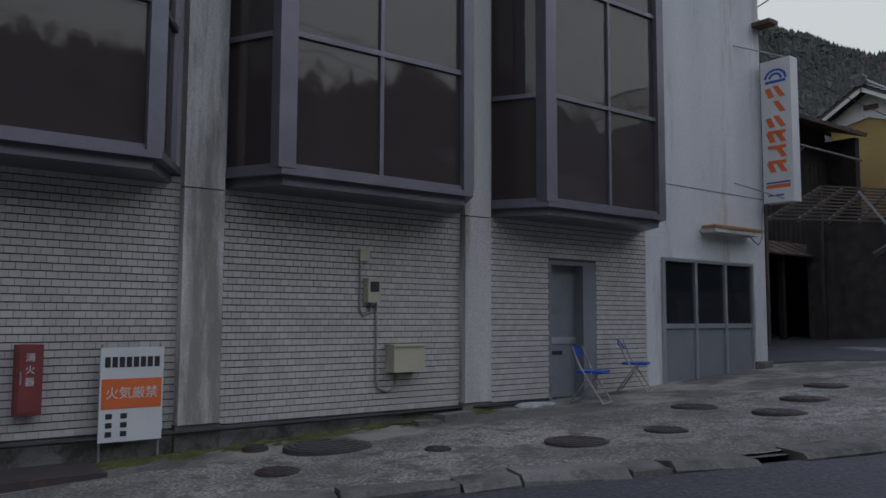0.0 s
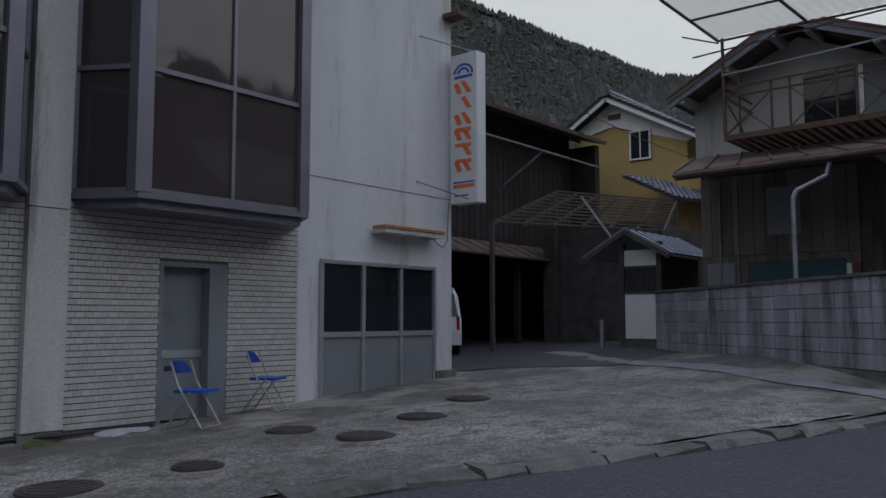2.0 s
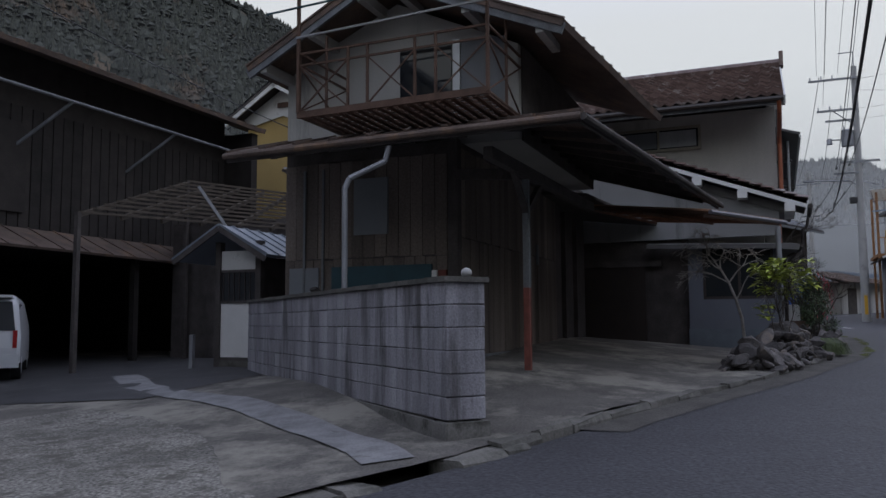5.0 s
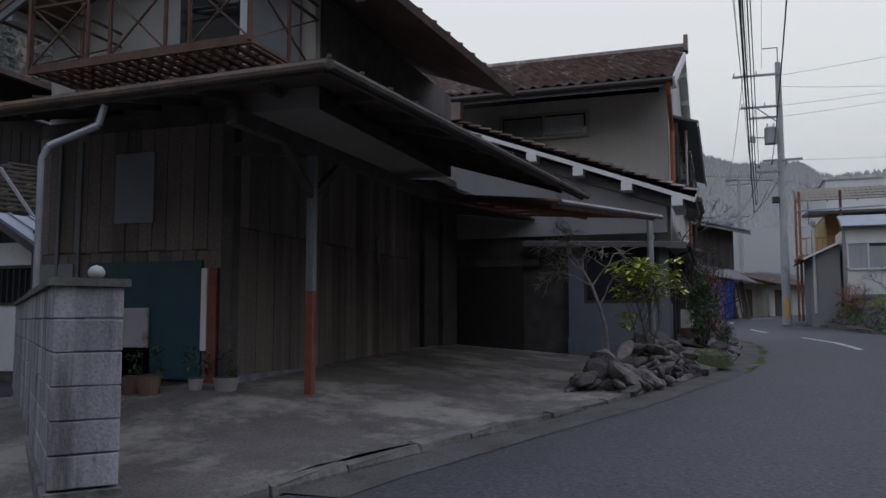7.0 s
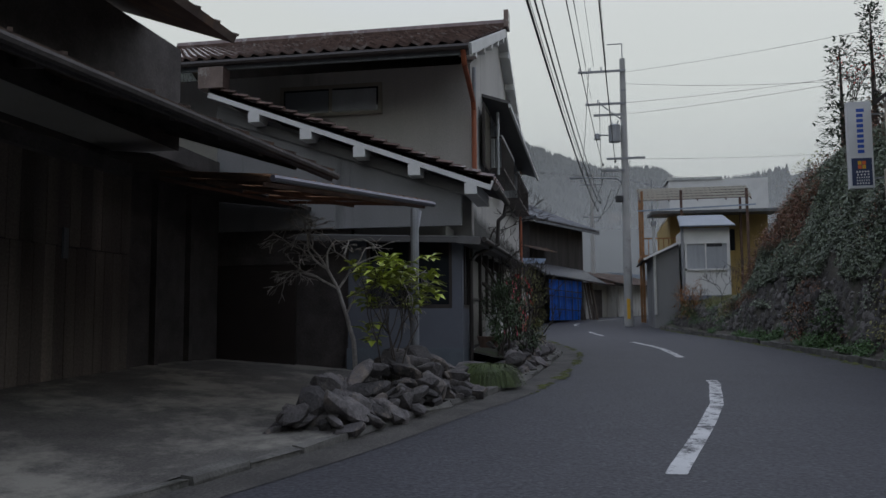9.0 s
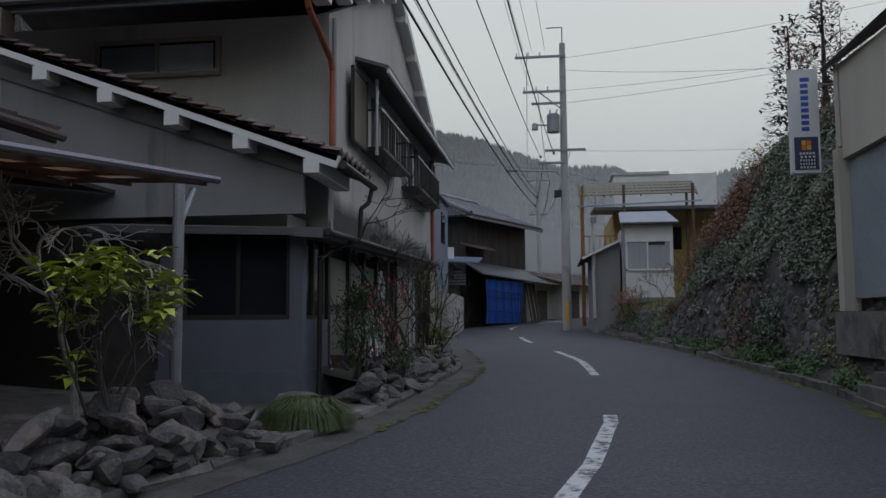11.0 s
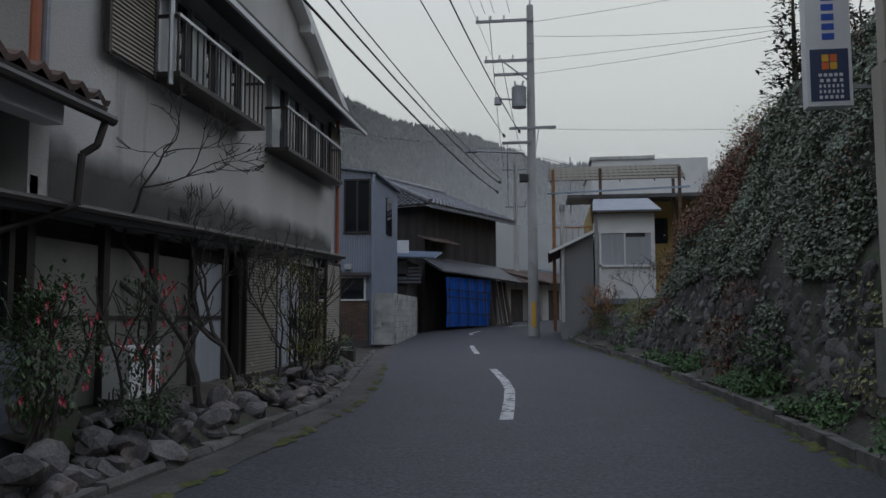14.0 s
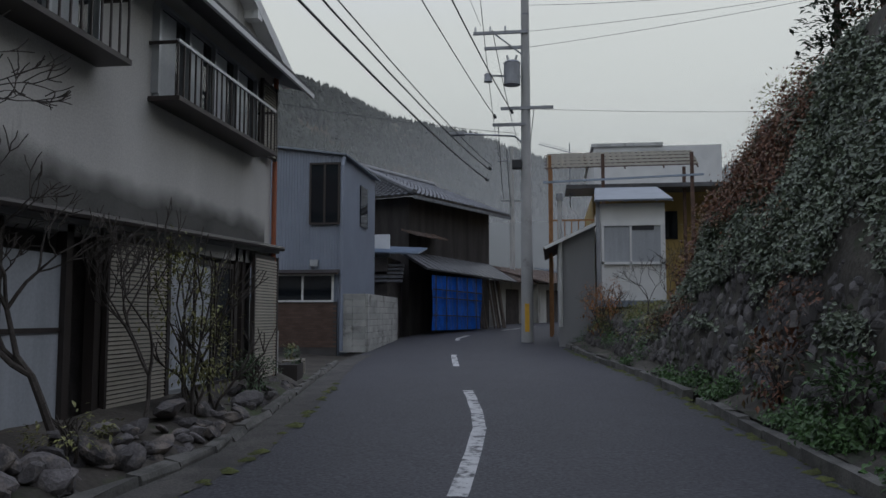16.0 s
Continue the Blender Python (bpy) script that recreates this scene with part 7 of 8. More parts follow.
def leaf_field(name, label, material, n, xr, vr, size, seed, lift=0.06, patch=0.0, fscale=0.5):
    """Many small leaves lying over the bank."""
    r = random.Random(seed)
    verts, faces = [], []
    k = 0
    while k < n:
        x, v_ = r.uniform(*xr), r.uniform(*vr)
        if patch and noise.noise((x * fscale, v_ * 3, seed)) < patch - 0.5 + r.uniform(-0.15, 0.15):
            k += 0.2
            continue
        k += 1
        p_ = bank_point(x, v_) + Vector((r.gauss(0, 0.05), abs(r.gauss(0, lift)) + 0.02, abs(r.gauss(0, lift))))
        a_ = Vector((r.uniform(-1, 1), r.uniform(-0.2, 1), r.uniform(-1, 0.4))).normalized()
        s_ = a_.cross(Vector((r.uniform(-0.4, 0.4), 1, 0.5))).normalized()
        sz = size * r.uniform(0.55, 1.35)
        o = len(verts)
        u_ = s_.cross(a_) * 0.15
        verts += [tuple(p_), tuple(p_ + (a_ * 0.45 + s_ * 0.42 + u_) * sz), tuple(p_ + a_ * sz), tuple(p_ + (a_ * 0.45 - s_ * 0.42 + u_) * sz)]
        faces += [(o, o + 1, o + 2), (o, o + 2, o + 3)]
    me = bpy.data.meshes.new(name)
    me.from_pydata(verts, [], faces)
    me.materials.append(material)
    return tagged(new(name, me), label, "plants", kind="stuff")


leaf_field("ivy", "dense dark ivy over the bank", IVY, 80000, (32.2, 44.6), (0.95, 2.06), 0.062, 1, 0.045, 0.3)
leaf_field("ivy", "ivy hanging over the stone wall", IVY, 3500, (32, 46), (0.6, 1.05), 0.075, 2, 0.06, 0.68)
leaf_field("herbs", "fresh green herbs along the foot of the wall", HERB, 9000, (27, 47), (0.02, 0.3), 0.06, 3, 0.08, 0.62, 0.9)
leaf_field("undergrowth", "russet and olive undergrowth on the bank", RUSSET, 5000, (33, 45), (0.3, 2.1), 0.055, 4, 0.1, 0.8)
leaf_field("undergrowth", "russet brush along the brow of the bank", RUSSET, 15000, (38.5, 44.8), (1.25, 2.15), 0.06, 6, 0.17, 0.45)
leaf_field("undergrowth", "green weeds on the low bank", MIXLEAF, 7000, (44.5, 57), (0.6, 2.05), 0.06, 5, 0.08, 0.5)
leaf_field("undergrowth", "green weeds on the low stone wall", HERB, 2500, (44.5, 57), (0.1, 1.4), 0.06, 15, 0.08, 0.7)
leaf_field("undergrowth", "weeds on the stone wall by the shop", MIXLEAF, 1500, (25, 32), (0.1, 1.2), 0.06, 7, 0.07, 0.65)
r = random.Random(8)
for i, (x, v_, rad, mt_, lab) in enumerate(((44.4, 1.9, (1.0, 0.8, 0.8), RUSSET, "russet bush on the brow of the bank"), (45.4, 1.6, (0.8, 0.6, 0.8), RUSSET, "orange-brown bush above the wall"), (43.2, 2.05, (1.2, 0.9, 0.8), MIXLEAF, "olive bush on the brow of the bank"), (41, 2.1, (1.4, 1, 0.8), RUSSET, "reddish brush on the brow"), (38.5, 2.12, (1.5, 1, 1.0), IVY, "dark green bush on the brow"), (36, 2.15, (1.5, 1, 1.2), IVY, "dark evergreen bush on the brow"), (50.6, 0.75, (0.7, 0.5, 0.7), mat("orange-brown fern", (0.25, 0.11, 0.03), 0.6, 0.3, 5, 60, 0.1, rand=0.4, island=True), "orange-brown bush before the shed"), (36.5, 0.3, (0.5, 0.4, 0.45), RUSSET, "russet bush at the foot of the wall"), (34.2, 0.3, (0.6, 0.4, 0.4), HERB, "green weeds at the foot of the wall"))):
    q_ = bank_point(x, v_)
    t = thing("bush", lab, "bush", q_)
    bm, tips = bmesh.new(), []
    for j in range(4):
        branches(bm, Vector((r.uniform(-0.2, 0.2), 0, -0.2)), Vector((r.uniform(-0.5, 0.5), r.uniform(-0.2, 0.5), 1)), rad[2] * 0.6, 0.02, 2, r, tips, 0.5, 0.2)
    part("trunk", bm, BARK, t)
    foliage("leaves", (0, 0, rad[2] * 0.75), rad, 900 if rad[0] > 0.8 else 420, 0.11, mt_, t, 100 + i)
t = thing("bush", "orange autumn bush before the white shed", "bush", (49.6, -8.55, 2.45))
ORANGELEAF = mat("orange autumn leaf", (0.36, 0.15, 0.035), 0.55, 0.3, 5, 60, 0.1, rand=0.4, island=True)
bm, tips = bmesh.new(), []
for j in range(7):
    branches(bm, Vector((r.uniform(-0.2, 0.2), r.uniform(-0.2, 0.2), -0.4)), Vector((r.uniform(-0.4, 0.4), r.uniform(-0.4, 0.4), 1)), 0.62, 0.014, 2, r, tips, 0.45, 0.2)
part("trunk", bm, BARK, t)
foliage("leaves", (0, 0.1, 0.75), (0.5, 0.65, 0.55), 620, 0.08, ORANGELEAF, t, 140)
for x, y, sd in ((48.3, -9.6, 151), (47.2, -10.3, 152), (46.2, -10.9, 153)):
    bare_tree(x, y, 2.3, (0.1, 0.2, 1), 0.75, 0.022, 4, sd, "bare grey twigs of a bush on the low bank", 0.55, 0.2, name="bush")
# red maple twigs against the sky
REDLEAF = mat("red maple leaf", (0.4, 0.06, 0.04), 0.5, 0.3, 5, 60, 0.1, rand=0.4, island=True)
for i, (x, v_) in enumerate(((39.5, 2.1), (41.0, 2.08))):
    q_ = bank_point(x, v_)
    t, tips = bare_tree(q_.x, q_.y, q_.z, (0.1, 0.45, 1), 0.95, 0.035, 4, 60 + i, "slender maple with sparse red leaves on the brow", 0.45, 0.25)
    bm = bmesh.new()
    for tp in tips:
        for j in range(2):
            leaf_mesh(bm, tp + Vector((r.gauss(0, 0.12), r.gauss(0, 0.12), r.gauss(0, 0.12))), Vector((r.uniform(-1, 1), r.uniform(-1, 1), r.uniform(-1, 0.3))), r.uniform(0.06, 0.12), r)
    part("leaves", bm, REDLEAF, t)
# cedars behind the shop
CEDAR = mat("cedar needles", (0.03, 0.05, 0.028), 0.7, 0.3, 3, 40, 0.1, rand=0.4, island=True)


def cedar(x, y, z, h, w_, seed):
    r = random.Random(seed)
    t = thing("cedar", "dark cedar with tufted layered branches", "tree", (x, y, z), group="cedars on the bank")
    part("trunk", rodm((0, 0, -0.5), (0, 0, h * 0.97), 0.02 * h + 0.04, 0.02, 7), BARK, t)
    bm = bmesh.new()
    n_ = int(h * 7)
    for i in range(n_):
        zz = h * (0.25 + 0.75 * i / n_)
        reach = w_ * (1 - i / n_) ** 0.8 + 0.15
        a_ = i * 2.4 + r.uniform(-0.4, 0.4)
        o = Vector((math.cos(a_), math.sin(a_), 0))
        for k in range(20):
            u = r.uniform(0.25, 1)
            p_ = Vector((0, 0, zz)) + o * reach * u + Vector((r.gauss(0, 0.13), r.gauss(0, 0.13), r.gauss(0, 0.1) + 0.15 * u))
            leaf_mesh(bm, p_, o + Vector((r.uniform(-0.8, 0.8), r.uniform(-0.8, 0.8), r.uniform(-0.3, 0.9))), r.uniform(0.12, 0.26), r)
    part("crown", bm, CEDAR, t)


for x, y, z, h, w_, sd in ((45, -13.65, 6.6, 5.6, 0.75, 1), (45.4, -14.9, 7.2, 6.6, 0.7, 2), (44.0, -13.3, 6.0, 3.4, 0.9, 3), (46.5, -15.8, 6.8, 4.4, 1.2, 4)):
    cedar(x, y, z, h, w_, sd)

# ---- shop on the stone wall ----
BEIGE = mat("beige cement wall", (0.5, 0.46, 0.39), 0.85, 0.08, 1, 40, 0.15, (0.25, 0.22, 0.18), 0.15, streak=True)
# the pale blue-grey base colour stands in for brightness reflected in the shop glass
PALEGLASS = mat("pale glass with painted reflection", (0.28, 0.32, 0.35), 0.15, 0.1, 1, 20, 0)
sp = thing("corner_shop", "beige shop with a tall display window above a stone wall", "shop")
part("upper_wall", slabm([(30.8, -10.25, 5.0), (30.8, -10.25, 6.35), (30.8, -14, 9.2), (30.8, -14, 5.0)], 0.2), BEIGE, sp)
part("upper_side", boxm(22, 30.58, -10.47, -10.27, 4.78, 6.3), BEIGE, sp)
part("back", boxm(22, 30.5, -14, -12.5, 2.2, 6.2), BEIGE, sp)
part("roof", slabm([(21.8, -10.1, 6.4), (31.0, -10.1, 6.4), (31.0, -14, 9.3), (21.8, -14, 9.3)][::-1], 0.08), BROWNFRAME, sp)
part("pillar", boxm(30.603, 30.85, -10.45, -10.2, 2.3, 4.97), BEIGE, sp)
part("display_window", boxm(22, 30.6, -10.4, -10.37, 2.5, 4.75), PALEGLASS, sp, "tall display window")
part("side_window", boxm(30.68, 30.72, -14, -10.45, 2.5, 4.9), PALEGLASS, sp, "pale tall side window")
part("floor", boxm(22, 31, -14, -10.17, 1.6, 2.29), KERB, sp)
for i in range(4):
    part("step", boxm(24.5, 28.5, -9.75 - i * 0.18, -9.6 - i * 0.18, 0.7, 1.3 + i * 0.17), KERB, sp)
sg = thing("hanging_sign", "tall white hanging sign with blue lettering bars and a navy field", "sign", (31.0, -10.04, 4.62))
sg.scale = (0.9, 0.69, 0.85)
NAVY = mat("navy print", (0.035, 0.05, 0.11), 0.5, 0.05, 4, 60, 0)
YELLOW = mat("yellow print", (0.7, 0.4, 0.03), 0.5, 0.05, 4, 60, 0)
part("case", boxm(-0.09, 0.09, 0, 0.66, 0, 2.1), SIGNWHITE, sg, bevel=0.015)
part("field", boxm(-0.096, -0.091, 0.05, 0.61, 0.06, 0.72), NAVY, sg)
for i in range(9):
    part("mark", boxm(-0.096, -0.091, 0.24 if i else 0.2, 0.42, 1.84 - i * 0.125, 1.92 - i * 0.125), BLUEPRINT, sg)
for i, (y, z, mt_) in enumerate(((0.22, 0.56, ORANGE), (0.34, 0.56, YELLOW), (0.22, 0.46, YELLOW), (0.34, 0.46, ORANGE))):
    part("square", boxm(-0.101, -0.097, y, y + 0.1, z, z + 0.09), mt_, sg)
for j, (n_, w_) in enumerate(((5, 0.05), (4, 0.05), (6, 0.03), (6, 0.03), (5, 0.045))):
    for i in range(n_):
        part("mark", boxm(-0.101, -0.097, 0.14 + i * (0.38 / n_), 0.14 + i * (0.38 / n_) + w_, 0.37 - j * 0.07, 0.41 - j * 0.07), SIGNWHITE, sg)
for z in (0.25, 1.8):
    part("bracket", barm((0, 0, z), (0, -0.5, z), 0.04), STEEL, sg)

# ---- utility pole and wires ----
p = thing("utility_pole", "tall concrete utility pole with transformer and crossarms", "pole", (55, -6.2, 0))
part("pole", rodm((0, 0, 1.2), (0, 0, 15.3), 0.225, 0.14, 18), POLE, p)
for z, y0, y1, x_ in ((14.65, -0.15, 2.25, 0), (12.95, -0.1, 1.9, 0), (12.4, -0.1, 1.5, 0.1), (10.1, -1.0, 0.9, 0), (9.5, 0, 1.2, 0)):
    arm = part("crossarm", barm((-0.15 + x_, y0, z), (-0.15 + x_, y1, z), 0.09, 0.11), STEEL, p)
    for i in range(3):
        yy = y1 - 0.08 - i * 0.55
        if z > 12.5:
            ins = part("insulator", rodm((-0.15, yy, z + 0.05), (-0.15, yy, z + 0.24), 0.05, 0.035, 8), WHITE, arm)
part("strut", barm((-0.1, 0.1, 12.1), (-0.15, 1.1, 12.9), 0.05), STEEL, p)
part("top_rod", pipe(bmesh.new(), [(0, 0, 15.2), (0, 0, 16.1), (0, 0.75, 16.1)], 0.03), STEEL, p)
tr = part("transformer", rodm((-0.2, 0.48, 10.95), (-0.2, 0.48, 11.75), 0.3, 0.3, 18), STEEL, p, "grey can transformer")
part("lid", rodm((-0.2, 0.48, 11.75), (-0.2, 0.48, 11.83), 0.32, 0.25, 18), STEEL, tr)
part("bushing", rodm((-0.35, 0.35, 11.8), (-0.4, 0.3, 12.0), 0.05, 0.04, 8), WHITE, tr)
part("bushing", rodm((-0.35, 0.6, 11.8), (-0.4, 0.65, 12.0), 0.05, 0.04, 8), WHITE, tr)
part("switch", rodm((-0.2, 1.35, 11.1), (-0.2, 1.35, 11.4), 0.16, 0.12, 12), STEEL, p)
part("hanger", barm((0, 0, 11.3), (-0.2, 1.5, 11.35), 0.06), STEEL, p)
part("lamp_arm", pipe(bmesh.new(), [(0, 0.1, 8.8), (0, 0.4, 9.1), (-0.4, 2.3, 9.15)], 0.035), STEEL, p)
part("lamp_head", boxm(-0.55, -0.25, 2.2, 2.75, 9.1, 9.2), STEEL, p, bevel=0.02)
for z in (3.0, 5.2, 7.6, 8.3, 10.6, 13.6):
    part("band", rodm((0, 0, z), (0, 0, z + 0.06), 0.21 - 0.004 * z, n=18), STEEL, p)
part("guard", boxm(-0.23, -0.2, -0.08, 0.08, 2.0, 3.0), YELLOW, p, "yellow guard strip")
part("boxes", boxm(-0.2, 0.2, 0.15, 0.5, 7.9, 8.2), CABLE, p)
p2 = thing("utility_pole", "slender far utility pole by the bend", "pole", (78, -4.6, 0))
part("pole", rodm((0, 0, 1.5), (0, 0, 13.5), 0.2, 0.14, 12), POLE, p2)
part("crossarm", barm((0, -0.9, 12.6), (0, 0.9, 12.6), 0.1), STEEL, p2)
part("crossarm", barm((0, -0.7, 10.0), (0, 0.7, 10.0), 0.1), STEEL, p2)
part("round_sign", rodm((-0.25, 0, 4.9), (-0.3, 0, 4.9), 0.3, n=20), BLUEPRINT, p2, "round blue traffic sign")


def wire(a_, b_, sag, rad=0.012, label="black overhead cable sagging between poles"):
    a_, b_ = Vector(a_), Vector(b_)
    bm = bmesh.new()
    n_ = 22
    pts = [a_.lerp(b_, i / n_) - Vector((0, 0, sag * 4 * (i / n_) * (1 - i / n_))) for i in range(n_ + 1)]
    side = (b_ - a_).cross(Vector((0, 0, 1))).normalized()
    up = side.cross((b_ - a_).normalized())
    rings = [[bm.verts.new(q0 + (side * math.cos(j * 1.2566) + up * math.sin(j * 1.2566)) * rad) for j in range(5)] for q0 in pts]
    for r0, r1 in zip(rings, rings[1:]):
        for j in range(5):
            bm.faces.new((r0[j], r0[(j + 1) % 5], r1[(j + 1) % 5], r1[j]))
    return tagged(part("overhead_wire", bm, CABLE), label, "wire", group="overhead wires")


for y0, z0, y1, z1, sg_, rr in ((-4.8, 7.45, -2.15, 8.3, 1.55, 0.02), (-4.9, 7.8, -2.1, 8.8, 1.7, 0.016), (-4.98, 7.95, -2.15, 8.95, 1.7, 0.012), (-4.85, 7.86, -1.9, 9.2, 1.75, 0.006), (-5.1, 9.75, -2.05, 10.4, 1.45, 0.014), (-5.72, 9.9, -2.85, 10.2, 1.75, 0.018), (-4.36, 14.9, -1.4, 15.4, 0.9, 0.01), (-4.75, 14.9, -2.0, 15.4, 0.9, 0.01), (-5.38, 14.9, -2.6, 15.4, 0.9, 0.01), (-4.6, 13.15, -1.9, 13.4, 0.9, 0.008)):
    wire((54.6, y0, z0), (-12, y1, z1), sg_, rr)
for y0, z0 in ((-4.8, 7.45), (-4.92, 7.85), (-5.1, 9.75), (-5.72, 9.9)):
    clamp = part("cable_clamp", rodm((54.75, y0, z0 + 0.02), (54.2, y0, z0 - 0.04), 0.06, 0.05, 8), CABLE)
    tagged(clamp, "black cable clamp on the overhead line", "clamp", group="cable clamps")
for z0, y0, z1, dy in ((14.9, -4.5, 12.8, 0.8), (13.1, -5.0, 12.8, -0.8), (9.5, -5.2, 10.1, 0.5), (8.6, -5.5, 9.6, 0), (10.1, -6.5, 10.1, -0.6)):
    wire((55, y0, z0), (78, -4.6 + dy, z1), 0.6, 0.016)
for z0, y1, z1, x1 in ((14.6, -30, 17, 50), (13, -30, 14.5, 50), (14.0, -22, 11.0, 44), (10.1, -34, 13, 66), (12.4, -30, 14.0, 47)):
    wire((55, -6.3, z0), (x1, y1, z1), 0.5, 0.008, "thin wire crossing to the hillside")
wire((55, -5.9, 9.2), (36, 14, 10), 0.7, 0.01, "thin wire crossing to a house")
wire((14.2, 9.5, 7.5), (30, 9.8, 6.9), 0.3, 0.012, "thin wire between the storehouse and the yard")
wire((14.2, 8.6, 7.4), (34, 10, 20), 0.3, 0.014, "wire rising from the corner bracket")

# ---- wooded mountains round the valley ----
CONIFER = mat("conifer foliage", (0.034, 0.038, 0.029), 0.9, 0.3, 0.05, 2, 0.1, (0.12, 0.075, 0.045), 0.2, rand=0.2, island=True)
AZ = (-180, -140, -110, -80, -50, -25, -12, -7.8, -5.3, -1.7, 1.5, 4, 6.3, 9.5, 11.1, 13.5, 16, 18, 22, 26.5, 28, 30.4, 33, 36, 40, 55, 80, 120, 150, 180)
EL = (15, 17, 19, 20, 18, 12, 9.2, 9.0, 10.2, 10.3, 11.5, 12.5, 13.0, 13.6, 14.3, 15.6, 16.3, 16.5, 17.0, 17.6, 18.2, 19.4, 20.2, 21.6, 23, 27, 25, 19, 16, 15)
DI = (160, 150, 130, 120, 130, 200, 300, 340, 340, 340, 335, 325, 310, 290, 275, 255, 240, 230, 220, 210, 205, 200, 195, 188, 180, 170, 170, 170, 160, 160)


def mountain(az, v):
    """v 0 at the foot, 1 on the crest."""
    a_ = radians(az)
    dist, el = lerp(az, AZ, DI), lerp(az, AZ, EL)
    top = dist * math.tan(radians(el)) - 0.5
    foot = 0.42
    rr = dist * (foot + (1 - foot) * v)
    z = 1 + top * v ** 1.15
    n_ = 5 * noise.noise((az * 0.16, v * 2.2, 0)) * v * (1.15 - v) * 2 + 1.4 * noise.noise((az * 0.5, v * 5, 3))
    return Vector((20 + math.cos(a_) * (rr + n_ * 3), math.sin(a_) * (rr + n_ * 3), z + n_))


mt = tagged(new("backdrop"), "misty wooded mountains round the valley", "mountain", kind="structure")
part("slope", gridm(span(-180, 180, 2), [i / 14 for i in range(15)] + [1.08, 1.4], lambda az, v: mountain(az, v) if v <= 1 else mountain(az, 1) + Vector((math.cos(radians(az)), math.sin(radians(az)), -0.5)) * 60 * (v - 1)), FOREST, mt)
r = random.Random(99)
verts, faces = [], []
for i in range(36000):
    az = r.uniform(-14, 60) if i < 33500 else r.uniform(-180, 180)
    v_ = r.uniform(0.05, 1.0) if i % 5 else 1.0
    p_ = mountain(az, v_)
    h = r.uniform(2.0, 5.6) * lerp(az, (-5, 20), (1.05, 0.72))
    w_ = h * r.uniform(0.22, 0.36)
    leafy = r.random() < 0.4
    for k, (z0, z1, f) in enumerate(((0.0, 0.5, 1.0), (0.3, 0.78, 0.74), (0.58, 1.0, 0.45)) if not leafy else ((0.0, 0.45, 0.9), (0.2, 0.62, 1.35), (0.42, 0.72, 1.0))):
        o = len(verts)
        n_ = 6
        a0 = r.uniform(0, 6)
        for j in range(n_):
            rr = w_ * f * r.uniform(0.65, 1.25)
            verts.append((p_.x + rr * math.cos(a0 + j * 6.283 / n_), p_.y + rr * math.sin(a0 + j * 6.283 / n_), p_.z + h * (z0 + r.uniform(-0.05, 0.05)) - 1))
        verts.append((p_.x + r.uniform(-0.2, 0.2), p_.y + r.uniform(-0.2, 0.2), p_.z + h * z1 - 1))
        faces += [(o + j, o + (j + 1) % n_, o + n_) for j in range(n_)]
me = bpy.data.meshes.new("trees")
me.from_pydata(verts, [], faces)
me.materials.append(CONIFER)
ob = new("trees", me)
ob.parent = mt

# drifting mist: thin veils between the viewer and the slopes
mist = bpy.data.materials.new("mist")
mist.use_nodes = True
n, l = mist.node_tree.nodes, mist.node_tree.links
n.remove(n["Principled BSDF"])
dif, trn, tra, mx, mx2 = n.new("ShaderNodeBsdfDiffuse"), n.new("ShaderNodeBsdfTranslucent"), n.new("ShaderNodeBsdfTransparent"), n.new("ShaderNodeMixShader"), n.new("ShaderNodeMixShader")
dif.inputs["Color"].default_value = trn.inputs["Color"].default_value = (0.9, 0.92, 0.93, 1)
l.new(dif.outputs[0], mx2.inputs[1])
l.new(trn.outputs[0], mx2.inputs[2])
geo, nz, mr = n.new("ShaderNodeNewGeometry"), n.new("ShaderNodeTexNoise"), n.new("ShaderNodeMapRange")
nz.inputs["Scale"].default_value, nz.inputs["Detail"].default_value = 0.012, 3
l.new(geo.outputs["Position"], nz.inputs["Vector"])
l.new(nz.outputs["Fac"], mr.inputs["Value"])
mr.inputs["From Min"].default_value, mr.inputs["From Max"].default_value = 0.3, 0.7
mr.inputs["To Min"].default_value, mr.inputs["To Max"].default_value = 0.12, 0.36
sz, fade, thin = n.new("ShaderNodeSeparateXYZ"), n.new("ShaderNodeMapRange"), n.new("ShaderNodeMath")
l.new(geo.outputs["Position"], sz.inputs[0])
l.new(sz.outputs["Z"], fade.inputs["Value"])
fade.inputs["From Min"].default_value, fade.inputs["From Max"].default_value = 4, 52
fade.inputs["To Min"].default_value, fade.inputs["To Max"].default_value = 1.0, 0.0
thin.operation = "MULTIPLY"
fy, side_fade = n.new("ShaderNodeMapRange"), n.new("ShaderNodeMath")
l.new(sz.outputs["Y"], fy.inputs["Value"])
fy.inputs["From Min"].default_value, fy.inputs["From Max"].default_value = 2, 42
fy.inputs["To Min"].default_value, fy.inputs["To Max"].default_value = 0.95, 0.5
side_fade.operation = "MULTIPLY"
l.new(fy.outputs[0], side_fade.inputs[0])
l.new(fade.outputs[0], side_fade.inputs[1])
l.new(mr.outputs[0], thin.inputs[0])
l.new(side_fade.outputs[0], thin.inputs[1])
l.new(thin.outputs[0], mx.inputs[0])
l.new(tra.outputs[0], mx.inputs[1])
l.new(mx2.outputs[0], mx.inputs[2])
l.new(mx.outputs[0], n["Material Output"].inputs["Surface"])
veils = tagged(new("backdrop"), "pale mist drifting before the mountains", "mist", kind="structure")
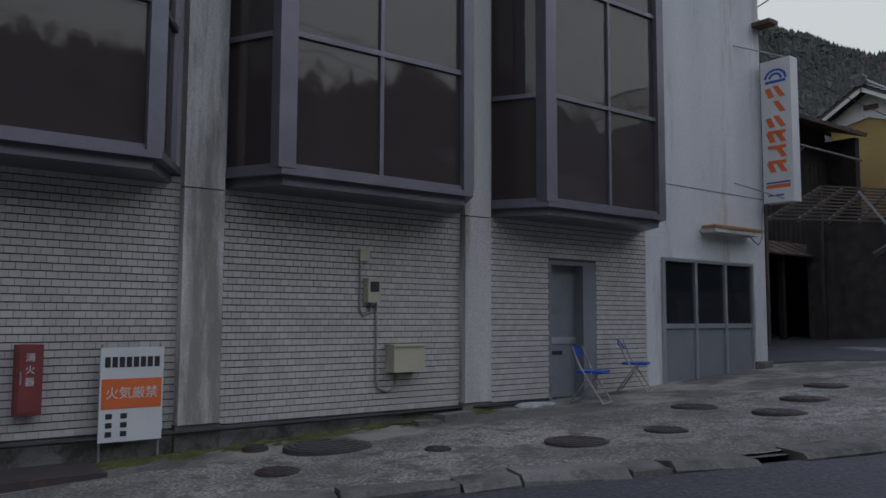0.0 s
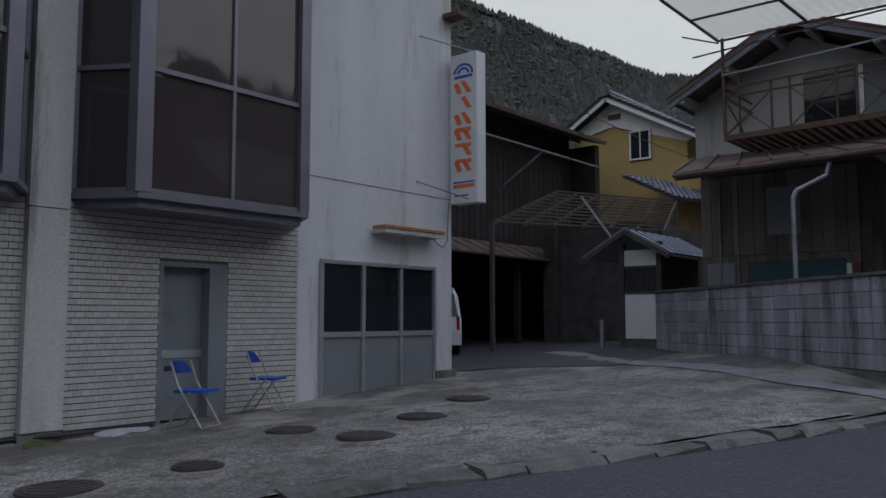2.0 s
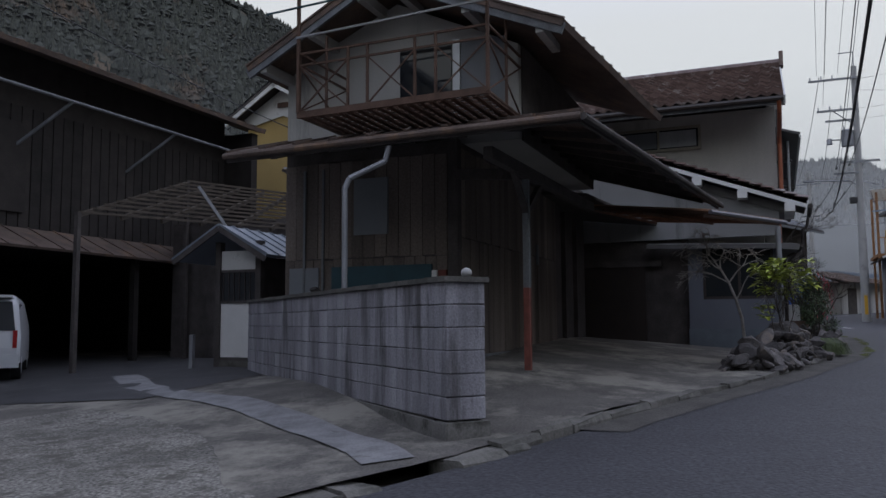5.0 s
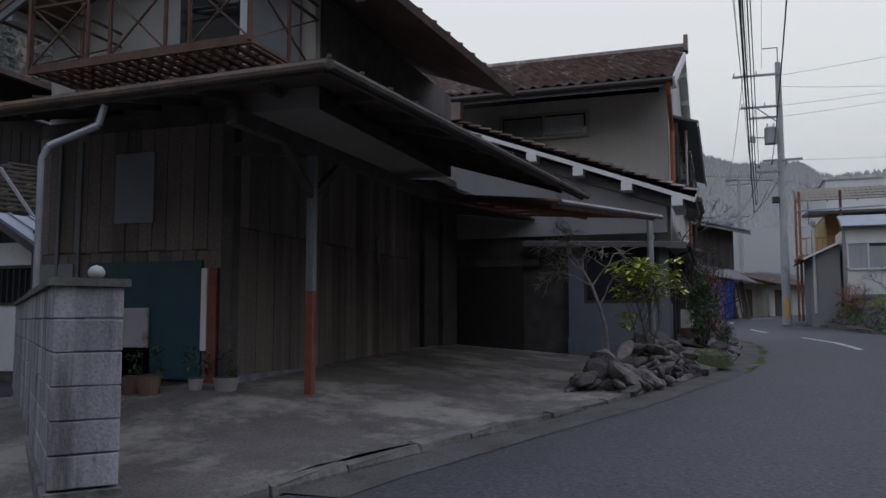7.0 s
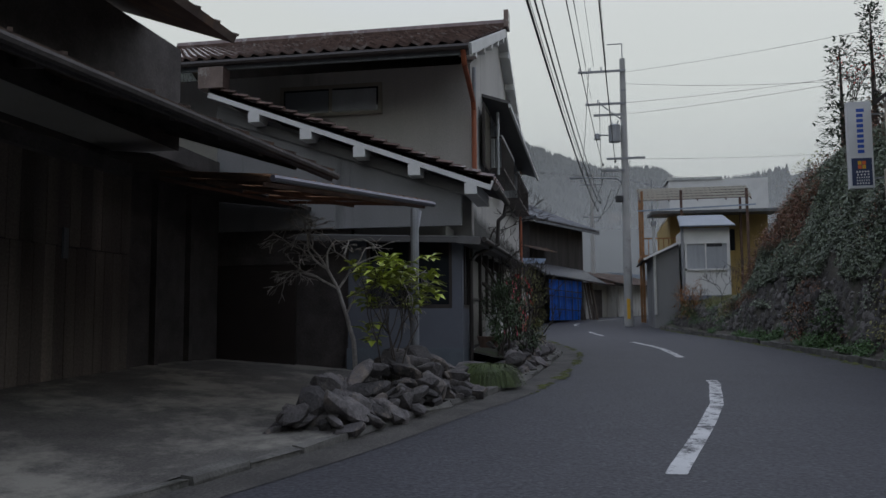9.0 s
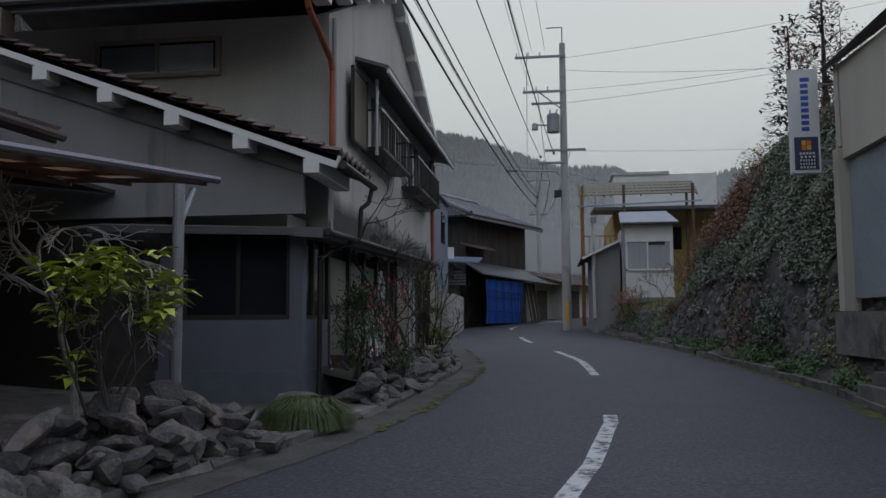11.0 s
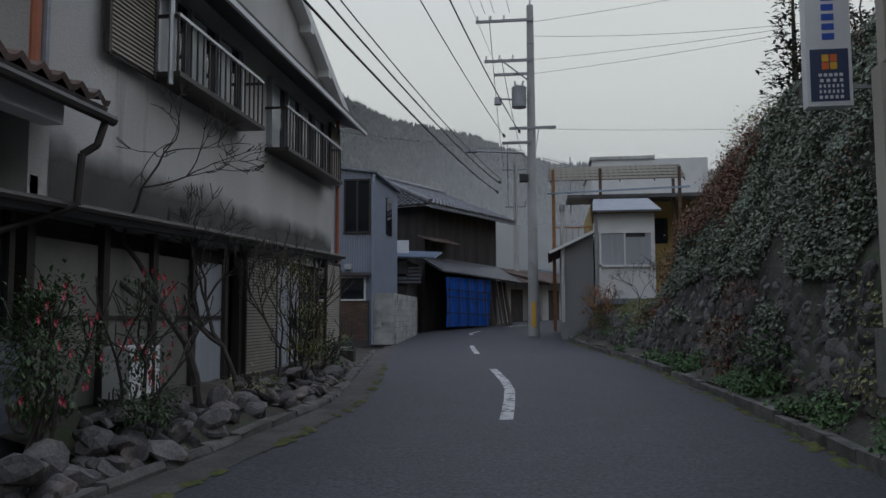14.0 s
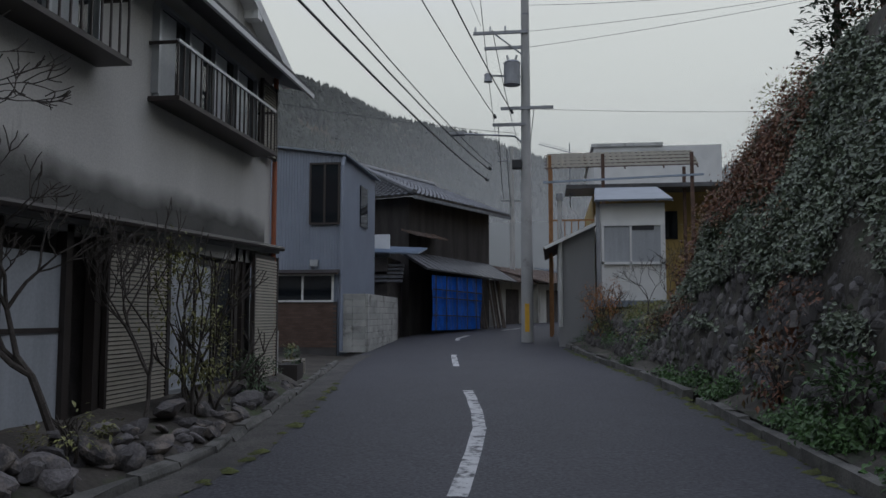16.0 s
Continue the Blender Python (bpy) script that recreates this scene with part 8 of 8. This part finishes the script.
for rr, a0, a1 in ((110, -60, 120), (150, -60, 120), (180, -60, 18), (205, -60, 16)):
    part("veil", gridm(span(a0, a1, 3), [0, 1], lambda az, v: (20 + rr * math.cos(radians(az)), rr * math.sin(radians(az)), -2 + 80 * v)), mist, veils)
# ---- wall tiles of the storehouse ----
TW, TH = 0.104, 0.0745
shared = []
for k in range(3):
    bm = boxm(0.002, TW - 0.002, -0.012, 0, 0.006, TH - 0.006)
    bm.faces.ensure_lookup_table()
    me = bpy.data.meshes.new("tile")
    bm.to_mesh(me)
    bm.free()
    me.materials.append(TILE)
    shared.append(me)
r = random.Random(4)
TILE_REST = TILE.copy()
for nd in TILE_REST.node_tree.nodes:
    if nd.bl_idname == "ShaderNodeObjectInfo":
        out = [lk.to_socket for lk in nd.outputs["Random"].links]
        g2 = TILE_REST.node_tree.nodes.new("ShaderNodeNewGeometry")
        for so in out:
            TILE_REST.node_tree.links.new(g2.outputs["Random Per Island"], so)
verts, faces = [], []
count = 0
for x0, x1 in ((-0.5, 2.96), (3.40, 6.72), (7.17, 10.58)):
    n_ = round((x1 - x0) / TW)
    tw = (x1 - x0) / n_
    for j in range(35):
        z = 0.262 + j * TH
        for i in range(-1, n_):
            a0, a1 = x0 + (i + 0.5 * (j % 2)) * tw, x0 + (i + 1 + 0.5 * (j % 2)) * tw
            a0, a1 = max(a0, x0), min(a1, x1)
            if z < 2.2 and x0 > 7:
                a1 = min(a1, 8.37) if a0 < 8.37 else a1
                a0 = max(a0, 9.38) if a1 > 9.38 else a0
            if a1 - a0 < 0.02 or (z < 2.2 and 8.36 < a0 < 9.37):
                continue
            if x0 > 7 and a0 < 8.37 and 0.2 < z < 2.2 and count < 300 and a1 - a0 > 0.09:
                ob = new("tile", shared[count % 3])
                ob.parent = a
                ob.matrix_local = pose(a0, AY - 0.012, z)
                count += 1
                continue
            o = len(verts)
            d0 = AY - 0.022 - r.uniform(0, 0.003)
            for xx in (a0 + 0.002, a1 - 0.002):
                for zz in (z + 0.006, z + TH - 0.006):
                    verts += [(xx, d0, zz), (xx, AY - 0.01, zz)]
            faces += [(o, o + 4, o + 6, o + 2), (o + 2, o + 6, o + 7, o + 3), (o, o + 2, o + 3, o + 1), (o + 4, o + 5, o + 7, o + 6), (o, o + 1, o + 5, o + 4)]
me = bpy.data.meshes.new("tiles")
me.from_pydata(verts, [], faces)
me.materials.append(TILE_REST)
ob = tagged(new("tiles", me), kind="stuff")
ob.parent = a
